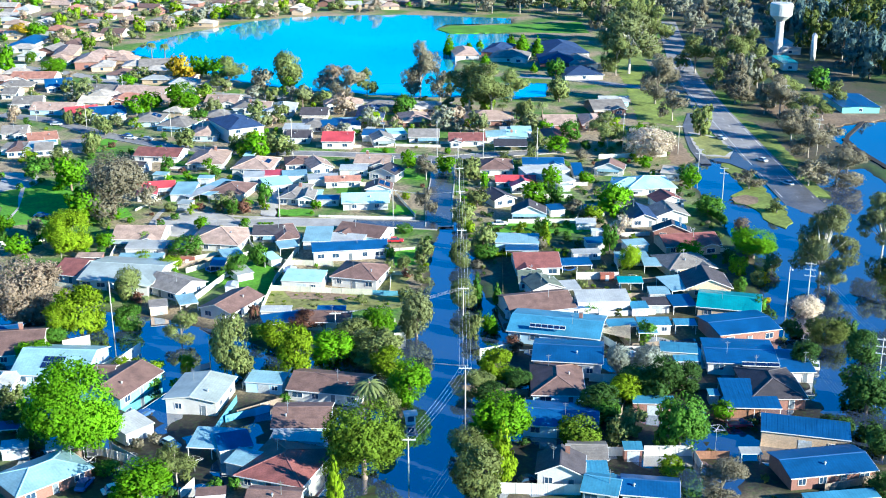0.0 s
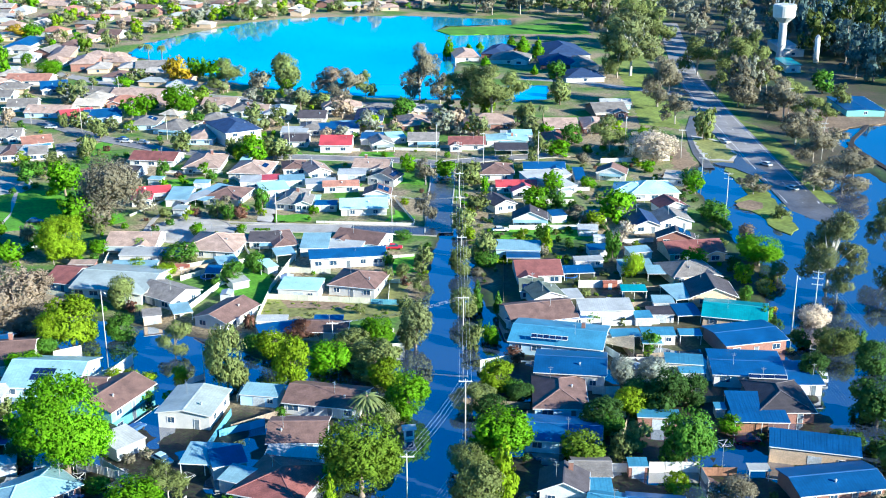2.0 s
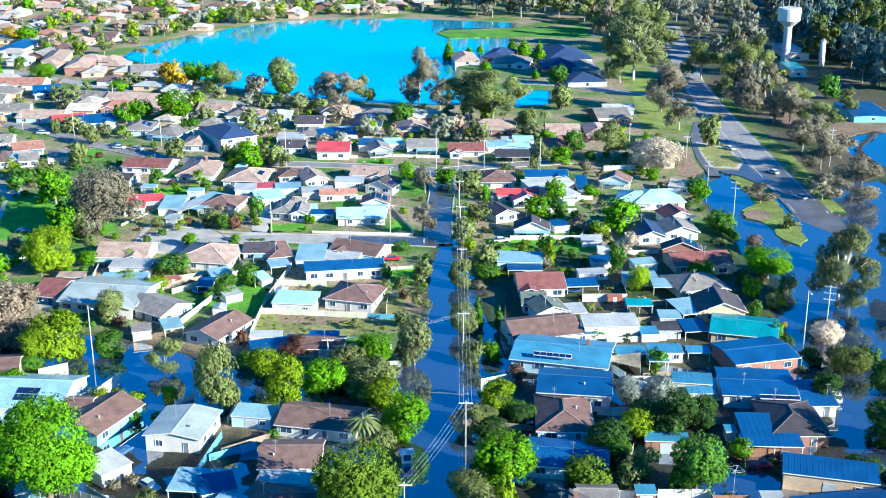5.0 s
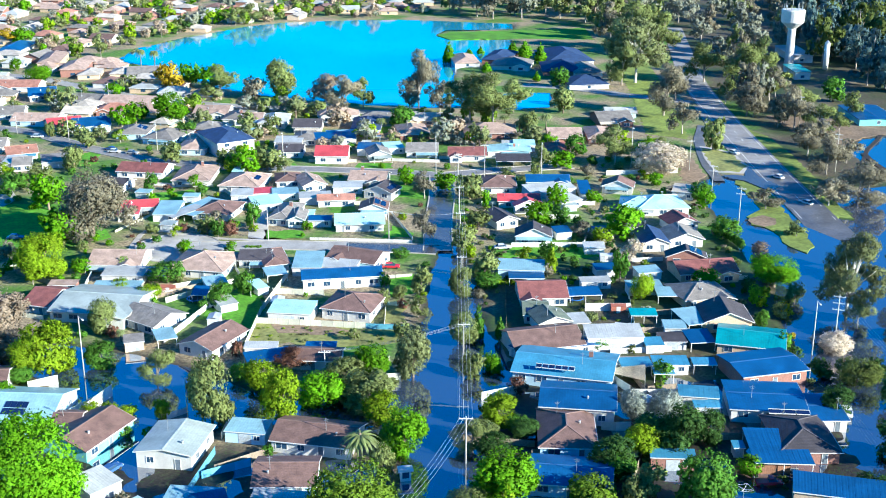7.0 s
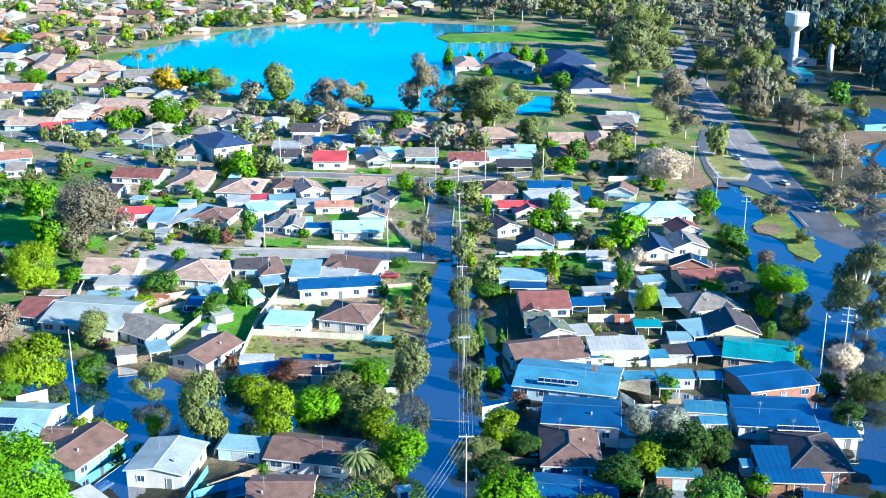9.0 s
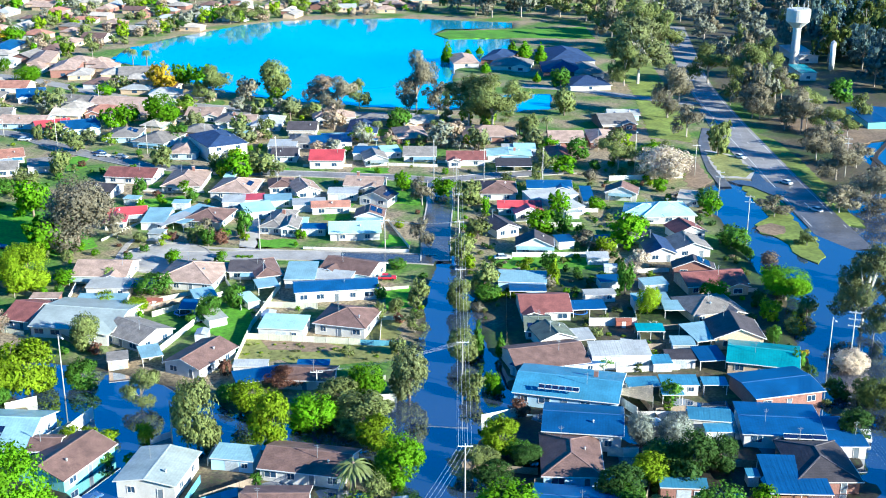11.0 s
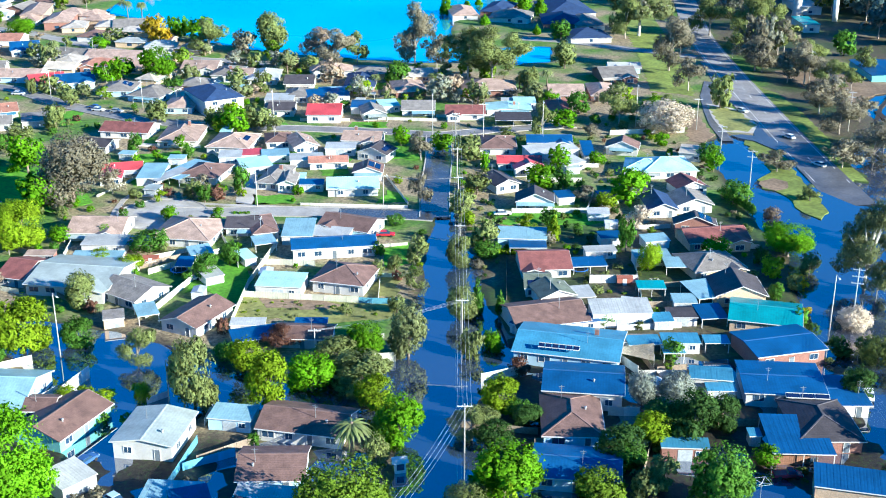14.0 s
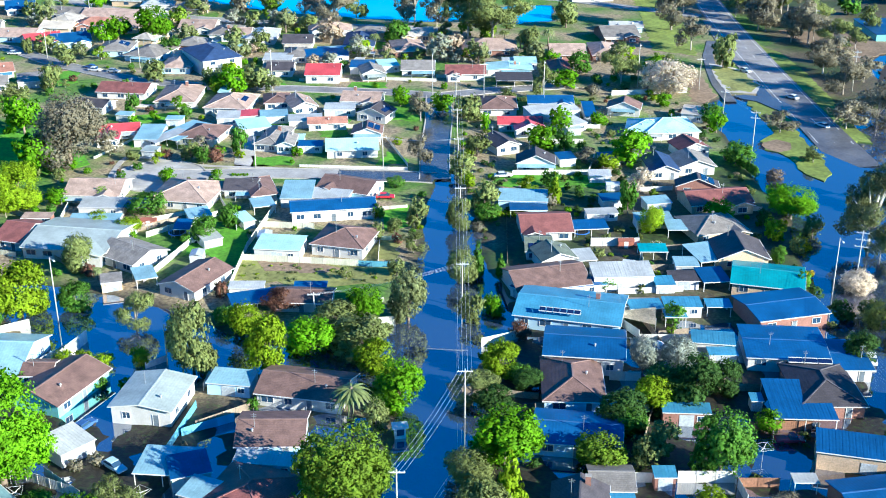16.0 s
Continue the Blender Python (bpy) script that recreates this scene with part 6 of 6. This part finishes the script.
# ---- cars ----
def car(x, y, rot, words, colour, ute=False):
    root = thing("car", pose(x, y, max(0.12, float(ground_height(np.array([x]), np.array([y]))[0])), 0, 0, rot), f"{words} {'utility pickup' if ute else 'sedan'} parked or driving on the street", "car", "cars")
    mat = material("car paint " + words, colour, 0.25, 0, 3, .03, .08)
    low = [(-2.3, .35), (-2.3, .80), (-1.5, .92), (1.2, .95), (2.2, .78), (2.3, .40)]
    bm = prism(bmesh.new(), low, -.86, .86, "y")
    bmesh.ops.bevel(bm, geom=bm.edges[:], offset=.07, segments=1, affect="EDGES")
    body = part("body", bm, mat, root)
    cab = [(-.2, .93), (0, 1.45), (.75, 1.46), (1.35, .94)] if ute else [(-1.75, .92), (-1.2, 1.40), (.25, 1.43), (1.05, .94)]
    part("cabin_glass", prism(bmesh.new(), cab, -.74, .74, "y"), glass_mat, root, "dark car windows")
    part("cabin_roof", boxes((cab[1][0] - .05, -.70, 1.40, cab[2][0] + .05, .70, 1.485)), mat, root)
    for sx in (-1.4, 1.4):
        for sy in (-.86, .70):
            bm = bmesh.new()
            bmesh.ops.create_cone(bm, cap_ends=True, segments=14, radius1=.33, radius2=.33, depth=.17, matrix=pose(sx, sy + .08, .32, 90))
            part("wheel", bm, dark_mat, root)
    for sy in (-.6, .6):
        part("headlight", boxes((2.24, sy - .18, .58, 2.31, sy + .18, .72)), trim_mat, root)
    return root


car(55.8, 199.8, 0, "red", (0.50,0.03,0.05), ute=True)
car(77.8, 226.5, 75, "white", (0.75,0.76,0.76))
car(-52.8, 281.9, 25, "white", (0.78,0.78,0.76))
car(-57.4, 204.2, 60, "blue", (0.05,0.12,0.30))
car(-13.0, 308.7, 0, "red", (0.4,0.03,0.03))
car(16.4, 323.9, 5, "white", (0.75,0.76,0.76))
car(110.6, 366.8, 122, "white", (0.75,0.76,0.76))
car(109.7, 395.5, 122, "white", (0.75,0.76,0.76))
car(102.9, 427.7, -60, "white", (0.75,0.76,0.76))
car(-115.7, 429.3, -15, "white", (0.75,0.76,0.76))
car(-109.0, 427.5, -15, "grey", (0.3,0.33,0.35))
car(-118.1, 433.0, 160, "blue", (0.05,0.12,0.30))
car(-117.6, 332.3, 0, "blue", (0.02,0.05,0.35))
car(14.7, 179.3, 20, "black", (0.02,0.02,0.025))
car(-150.3, 452.0, -8, "white", (0.75,0.76,0.76))
car(-83.6, 387.1, 40, "grey", (0.3,0.33,0.35))
car(-134.8, 552.0, -8, "white", (0.75,0.76,0.76))
car(16.1, 543.6, -5, "white", (0.75,0.76,0.76))
car(-55.5, 176.6, 30, "white", (0.75,0.76,0.76))
car(-61.1, 178.1, 80, "blue", (0.05,0.12,0.30))
car(-81.6, 391.5, 10, "white", (0.75,0.76,0.76))

car(-49.6, 192.4, -40, "pale blue", (0.45, 0.62, 0.72))

# ---- far suburb, woods and garden shrubs ----
TAKEN = [(o.location.x, o.location.y, 9.0 if o.name.startswith("house") else 3.5) for o in scene.objects if o.get("category") in ("house", "shed", "carport")]
LANES = [[(-179, 471), (-155, 461), (-129, 437), (-99, 417), (-73, 409), (-45, 407), (-17, 403), (0, 399), (17, 405), (44, 411)],
         [(-219, 585), (-186, 568), (-158, 546), (-133, 527), (-94, 510), (-54, 500), (-20, 495), (4, 491)],
         [(137, 732), (126, 646), (119, 593), (115, 555), (113, 518), (111, 474), (110, 428), (110, 399), (110, 372), (110, 352), (110, 332)],
         [(-1, 322), (-1, 347), (-0, 372), (0, 399)], [(-1, 323), (-14, 325), (-30, 326), (-46, 327), (-59, 326), (-74, 326)],
         [(36, 554), (57, 547), (76, 534), (92, 524), (105, 515)]]


def near_lane(x, y, m):
    for lane in LANES:
        for (x0, y0), (x1, y1) in zip(lane, lane[1:]):
            dx, dy = x1 - x0, y1 - y0
            s = min(1, max(0, ((x - x0) * dx + (y - y0) * dy) / (dx * dx + dy * dy)))
            if math.hypot(x - x0 - s * dx, y - y0 - s * dy) < m:
                return True
    return False


def free(x, y, m):
    return all((x - a) ** 2 + (y - b) ** 2 > (r + m) ** 2 for a, b, r in TAKEN) and float(ground_height(np.array([x]), np.array([y]))[0]) > 0.05


def scatter(poly, tries, gap, make, lane=6.0):
    xs, ys = [p[0] for p in poly], [p[1] for p in poly]
    r = random.Random(len(poly) * 31 + tries)
    for _ in range(tries):
        x, y = r.uniform(min(xs), max(xs)), r.uniform(min(ys), max(ys))
        if inside_distance(poly, np.array([x]), np.array([y]))[0] > 0 and not near_lane(x, y, lane) and free(x, y, gap):
            TAKEN.append((x, y, gap))
            make(x, y, r)


GROVE = []


def grove(name, label, fine=0):
    """All the trees gathered in GROVE as one mesh of foliage and trunks."""
    mats, vs, ns, fs, ms, base = [], [], [], [], [], 0
    for colour, shape, x, y, w, h in GROVE:
        k = len(vs) % 3
        for me in (crown_mesh(shape, colour, k, fine), trunk_mesh(shape, k)):
            if me.materials[0] not in mats:
                mats.append(me.materials[0])
            v = np.empty(len(me.vertices) * 3)
            me.vertices.foreach_get("co", v)
            a = len(vs) * 2.4
            v = v.reshape(-1, 3) * (w, w, h)
            vs.append(np.stack([v[:, 0] * math.cos(a) - v[:, 1] * math.sin(a) + x, v[:, 0] * math.sin(a) + v[:, 1] * math.cos(a) + y, v[:, 2] + .2], -1))
            nv = NORMALS[me.name] if me.name in NORMALS else np.zeros((len(v), 3))
            ns.append(np.stack([nv[:, 0] * math.cos(a) - nv[:, 1] * math.sin(a), nv[:, 0] * math.sin(a) + nv[:, 1] * math.cos(a), nv[:, 2]], -1))
            fs += [tuple(base + i for i in p.vertices) for p in me.polygons]
            ms += [mats.index(me.materials[0])] * len(me.polygons)
            base += len(v)
    me = bpy.data.meshes.new(name)
    me.from_pydata(np.concatenate(vs).tolist(), [], fs)
    for m in mats:
        me.materials.append(m)
    me.polygons.foreach_set("material_index", ms)
    me.normals_split_custom_set_from_vertices(np.concatenate(ns).tolist())
    tagged(new(name, me), label, "trees", kind="stuff")
    GROVE.clear()


def far_house(x, y, r):
    ring = [2 * math.pi * i / 8 for i in range(8)]
    if ground_height(x + 10 * np.cos(ring), y + 10 * np.sin(ring)).min() < 0.05:
        return
    house(x, y, r.choice((-14, -10, 76, 80, 4)) + r.uniform(-3, 3), r.uniform(12, 17), r.uniform(8, 12), 2.7, r.choice((18, 21, 23)), r.choice(("hip", "hip", "gable")),
          r.choice(("ta", "ta", "ta", "tc", "gr", "br", "wh", "wh", "lg", "lg", "cr")), r.choice(("w", "cr", "cr", "br")))


def wood_tree(x, y, r):
    GROVE.append((r.choice(("gy", "fw", "ol", "fw", "fw")), "O", x, y, r.uniform(9, 15), r.uniform(13, 21)))


def park_gum(x, y, r):
    GROVE.append((r.choice(("gy", "ol", "gm", "fw")), r.choice("OOOR"), x, y, r.uniform(11, 19), r.uniform(15, 24)))


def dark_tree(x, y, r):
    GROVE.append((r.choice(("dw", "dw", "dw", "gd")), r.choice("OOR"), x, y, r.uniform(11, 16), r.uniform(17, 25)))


def far_garden(x, y, r):
    w = r.uniform(4, 9)
    GROVE.append((r.choice(("bg", "ml", "yg", "ol", "ol", "fw", "tn", "gm")), r.choice("RRO"), x, y, w, w * r.uniform(.8, 1.2)))


def garden_tree(x, y, r):
    w = r.uniform(3, 6.5)
    tree(r.choice(("bg", "md", "yg", "ol", "ol", "md", "gy")), r.choice("RRO"), x, y, w, w * r.uniform(.8, 1.2))


def shrub(x, y, r):
    w = r.uniform(1.2, 3.2)
    tree(r.choice(("bg", "md", "yg", "ol", "md", "bu")), "B", x, y, w, w * r.uniform(.6, 1.0))


TAKEN += [(-120, 345, 13), (-110, 350, 11), (-130, 350, 10), (-103, 343, 8), (-125, 332, 8)]
TAKEN += [(-57, 196, 6), (-50, 192, 5), (-47, 200, 4), (14, 217, 4)]
TAKEN += [(181.5, 578.9, 16), (173.6, 552.1, 14), (162.0, 533.0, 11), (172.2, 608.3, 9), (164.6, 582.2, 14), (156.4, 549.5, 13), (168.6, 560.9, 14), (176.8, 599.8, 12), (184.8, 588.3, 10), (177.4, 572.7, 9)]
FAR_WEST = [(-240, 596), (-160, 612), (-164, 658), (-130, 716), (-95, 765), (-9, 780), (-10, 952), (-378, 957)]
BLOCK = [(-170, 446), (-90, 487), (2, 486), (84, 435), (79, 393), (77, 329), (79, 262), (28, 248), (7, 286), (-9, 286), (-8, 255), (-64, 256), (-107, 267)]
scatter(FAR_WEST, 900, 8.0, far_house, 11)
scatter([(-195, 477), (-90, 487), (2, 486), (1, 410), (-78, 417), (-176, 428)], 300, 8.0, far_house, 10)
scatter([(-240, 600), (-165, 612), (-100, 560), (-95, 512), (-20, 498), (-10, 478), (-205, 478)], 600, 6.0, far_house, 9)
scatter(FAR_WEST, 1250, 2.2, far_garden, 5)
scatter([(-223, 596), (-97, 523), (2, 486), (84, 435), (-82, 436), (-172, 451)], 700, 2.2, far_garden, 5)
grove("garden_trees", "mixed green garden trees of the far suburb")
scatter([(-5, 774), (77, 747), (90, 682), (102, 618), (108, 562), (141, 783), (170, 949), (-6, 952)], 230, 6.0, park_gum, 10)
scatter([(122, 593), (120, 521), (133, 485), (183, 547), (275, 840), (322, 988), (177, 990), (133, 708)], 330, 5.0, wood_tree, 11)
grove("gum_woods", "grey-green gum woods beyond the highway")
# The shaded look of these woods comes from the dark dw leaf colour.
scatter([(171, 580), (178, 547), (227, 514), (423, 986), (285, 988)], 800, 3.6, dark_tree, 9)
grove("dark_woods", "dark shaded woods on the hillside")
def yard_growth(x, y, r):
    w = r.uniform(.9, 2.6)
    GROVE.append((r.choice(("md", "ol", "dk", "dk", "gd", "ml", "gy")), "B", x, y, w, w * r.uniform(.5, .9)))


def lot_weed(x, y, r):
    w = r.uniform(.5, 1.3)
    GROVE.append((r.choice(("ol", "yg", "gm", "ml")), "B", x, y, w, w * r.uniform(.3, .6)))


scatter(BLOCK, 620, 1.2, shrub, 4.5)
scatter(BLOCK, 300, 2.6, garden_tree, 5)
scatter([(3, 394), (77, 397), (77, 329), (79, 262), (28, 248), (7, 286)], 520, .9, yard_growth, 4.5)
for poly in SOGGY:
    scatter(poly, 300, .8, yard_growth, 4.5)
scatter([(-42, 271), (-17, 267), (-9, 266), (-9, 261), (-19, 259), (-42, 262)], 90, .25, lot_weed, 4.5)
grove("yard_growth", "dark overgrown shrubs and weeds in the yards", 5)


# ---- yard things ----
def clothes_hoist(x, y):
    root = thing("clothes_hoist", pose(x, y, 0.2, 0, 0, (x * 37) % 90), "white rotary clothes hoist in the back yard", "clothes line", "clothes hoists")
    part("post", tube(bmesh.new(), [((0, 0, -.5), .05), ((0, 0, 2.1), .04)], 8), steel_mat, root)
    for i in range(4):
        a = i * math.pi / 2
        arm = part("arm", boxes((0, -.025, 1.95, 1.7, .025, 2.02)), trim_mat, root)
        arm.rotation_euler = (0, -.22, a)
        ln = part("line", boxes((-1.15, -.012, 2.28, 1.15, .012, 2.31)), trim_mat, root)
        ln.location, ln.rotation_euler = (1.15 * math.cos(a + .785), 1.15 * math.sin(a + .785), 0), (0, 0, a + .785 + 1.571)


def trampoline(x, y):
    root = thing("trampoline", pose(x, y, 0.25), "round blue trampoline with safety net poles", "trampoline")
    part("mat", tube(bmesh.new(), [((0, 0, .78), 1.7), ((0, 0, .84), 1.7)], 24), dark_mat, root, "black trampoline mat")
    bm = bmesh.new()
    ring = [[bm.verts.new((r * math.cos(a), r * math.sin(a), z)) for r, z in ((1.68, .86), (2.0, .86), (2.0, .74), (1.68, .74))] for a in [i * math.pi / 12 for i in range(24)]]
    for p, q in zip(ring, ring[1:] + ring[:1]):
        for j in range(4):
            bm.faces.new((p[j], q[j], q[(j + 1) % 4], p[(j + 1) % 4]))
    part("pad", bm, material("blue vinyl", (0.03, 0.14, 0.45), .5), root, "blue edge pad")
    for i in range(6):
        a = i * math.pi / 3
        part("leg", tube(bmesh.new(), [((1.9 * math.cos(a), 1.9 * math.sin(a), -.4), .03), ((1.9 * math.cos(a), 1.9 * math.sin(a), 2.6), .03)], 6), material("blue tube", (.05, .2, .5), .4), root)


def shade_sail(x, y, rot):
    root = thing("shade_sail", pose(x, y, 0, 0, 0, rot), "cream shade sail stretched between posts", "shade sail")
    bm, n = bmesh.new(), 8
    grid = [[bm.verts.new(((i / n - .5) * 7, (j / n - .5) * 5, 2.6 + 1.3 * (i / n - .5) * (j / n - .5) * 2 - .5 * math.sin(math.pi * i / n) * math.sin(math.pi * j / n))) for j in range(n + 1)] for i in range(n + 1)]
    for i in range(n):
        for j in range(n):
            bm.faces.new((grid[i][j], grid[i + 1][j], grid[i + 1][j + 1], grid[i][j + 1]))
    bmesh.ops.solidify(bm, geom=bm.faces[:], thickness=.03)
    part("cloth", bm, material("cream canvas", (.62, .54, .40), .8), root, "cream canvas")
    for sx in (-3.5, 3.5):
        for sy in (-2.5, 2.5):
            part("post", tube(bmesh.new(), [((sx, sy, -.6), .06), ((sx, sy, 3.3), .05)], 6), steel_mat, root)


def street_shelter(x, y):
    root = thing("street_shelter", pose(x, y, 0, 0, 0, 10), "small white shelter cabinet standing in flood water", "shelter")
    part("body", boxes((-.9, -.6, -.5, .9, .6, 2.0)), trim_mat, root)
    part("roof", prism(bmesh.new(), [(-1.0, 2.0), (1.0, 2.0), (.8, 2.35), (-.8, 2.35)], -1.3, 1.3, "x"), trim_mat, root)
    part("opening", boxes((-.6, -.66, .6, .6, -.603, 1.7)), glass_mat, root, "dark opening")


for spot in ((50.2, 194.8), (-65.8, 287.0), (46.0, 241.6), (-43.4, 183.4), (37.7, 244.2), (47.1, 275.3), (-61.7, 183.4)):
    clothes_hoist(*spot)
trampoline(-58.8, 285.3)
trampoline(32.0, 285.7)
shade_sail(37.6, 240.4, -8)
street_shelter(-6.2, 201.8)


def roof_collector(x0, y0, x1, y1, z, n):
    """A row of dark solar collectors in white frames along a roof slope."""
    d = Vector((x1 - x0, y1 - y0, 0))
    rot = math.degrees(math.atan2(d.y, d.x))
    root = thing("solar_collector", pose(x0, y0, z, 0, 0, rot), "row of dark solar collectors in white frames on a roof", "solar collector")
    step = d.length / n
    for i in range(n):
        a = i * step + .04
        b = a + step - .08
        fr = part("frame", boxes((a, -.55, .10, b, -.47, .26), (a, .47, .50, b, .55, .66), (a, -.55, .10, a + .07, .55, .20), (b - .07, -.55, .10, b, .55, .20), (a, .40, -.1, a + .06, .46, .5), (b - .06, .40, -.1, b, .46, .5)), trim_mat, root, "white frame")
        bm = boxes((a + .08, -.5, -.02, b - .08, .5, .02))
        bmesh.ops.transform(bm, matrix=pose(0, 0, .36, 22), verts=bm.verts)
        part("panel", bm, panel_mat, fr, "dark panel")


roof_collector(18.9, 239.6, 26.6, 237.7, 4.0, 6)
roof_collector(61.0, 221.2, 68.6, 220.5, 3.0, 3)


def silo(x, y):
    root = thing("silo", pose(x, y, 0), "pale blue and white round storage silo", "silo")
    part("barrel", tube(bmesh.new(), [((0, 0, -.5), 1.3), ((0, 0, 13), 1.3)], 24), trim_mat, root, smooth=True)
    part("cone_roof", tube(bmesh.new(), [((0, 0, 13.003), 1.4), ((0, 0, 14.2), .3)], 24), steel_mat, root)


silo(186.2, 594.8)


def hedge(colour, x0, y0, x1, y1, h):
    n = max(2, int(math.hypot(x1 - x0, y1 - y0) / 1.3))
    root = thing("hedge", pose(x0, y0, .2, 0, 0, math.degrees(math.atan2(y1 - y0, x1 - x0))), f"clipped {LEAF[colour][0]} hedge along the yard", "hedge")
    for i in range(n):
        ob = part("hedge_bush", crown_mesh("B", colour, i % 3, 3), None, root)
        ob.location, ob.scale = ((i + .5) * math.hypot(x1 - x0, y1 - y0) / n, 0, -.1), (1.9, 1.7, h)


hedge("yg", 8.7, 296.8, 20.1, 296.7, 1.7)
hedge("yc", 70.8, 262.1, 77.9, 262.7, 1.6)
hedge("md", 77.9, 338.9, 81.1, 323.4, 3.0)
hedge("bg", -48.6, 325.2, -53.5, 325.2, 0.8)


def garden_shed(x, y, r):
    c = r.choice((("pale green", (0.36, 0.50, 0.42)), ("cream", (0.62, 0.58, 0.46)), ("grey steel", (0.46, 0.50, 0.53)), ("rusty red", (0.34, 0.12, 0.08))))
    m = material("garden shed " + c[0], c[1], 0.5, 0, 3, .1, .3)
    w, d = r.uniform(1.1, 1.8), r.uniform(.9, 1.5)
    root = thing("garden_shed", pose(x, y, 0.15, 0, 0, r.choice((0, 90, -15))), f"small {c[0]} garden shed in a back yard", "garden shed", "small garden sheds")
    part("body", boxes((-w, -d, -.6, w, d, 1.85)), m, root)
    part("roof", prism(bmesh.new(), [(-d - .12, 1.85), (0, 2.25), (d + .12, 1.85), (d + .12, 1.80), (0, 2.2), (-d - .12, 1.80)], -w - .1, w + .1, "x"), m, root)
    part("door", boxes((-.45, -d - .03, .0, .45, -d - .003, 1.75)), trim_mat, root, "pale sliding door")


def water_tank(x, y, r):
    root = thing("water_tank", pose(x, y, 0.15), "round corrugated rainwater tank beside a house", "water tank", "rainwater tanks")
    rings = [((0, 0, -.4), 1.1)] + [((0, 0, .1 + .11 * i), 1.1 + .03 * (i % 2)) for i in range(18)]
    part("barrel", tube(bmesh.new(), rings, 18), r.choice((steel_mat, material("green tank", (.10, .22, .14), .5))), root)
    part("lid", tube(bmesh.new(), [((0, 0, 1.98), 1.15), ((0, 0, 2.2), .3)], 18), steel_mat, root)


YARDS = [(-95, 256), (-65, 263), (-9, 278), (-10, 324), (-76, 314), (-105, 305)]
BACKS = [(18, 190), (55, 190), (65, 242), (66, 313), (19, 324), (14, 236)]
scatter(YARDS, 55, 2.0, garden_shed, 4)
scatter(BACKS, 55, 2.0, garden_shed, 4)
scatter(BACKS, 40, 1.6, water_tank, 4)


def yard_lean(x, y, r):
    shed(x, y, r.choice((-2, 8, 88, -12)), r.uniform(3.2, 5.6), r.uniform(2.6, 4.2), 2.35, 4, "lean", r.choice(("lb", "wh", "cy", "pw", "mb", "wh")), r.choice(("0", "w", "w")))


scatter([(-95, 336), (-9, 336), (-9, 398), (-95, 405)], 70, 2.3, yard_lean, 6)
scatter([(12, 326), (75, 326), (75, 396), (12, 394)], 70, 2.3, yard_lean, 6)
scatter([(-60, 412), (60, 418), (60, 450), (-60, 450)], 50, 2.3, yard_lean, 7)
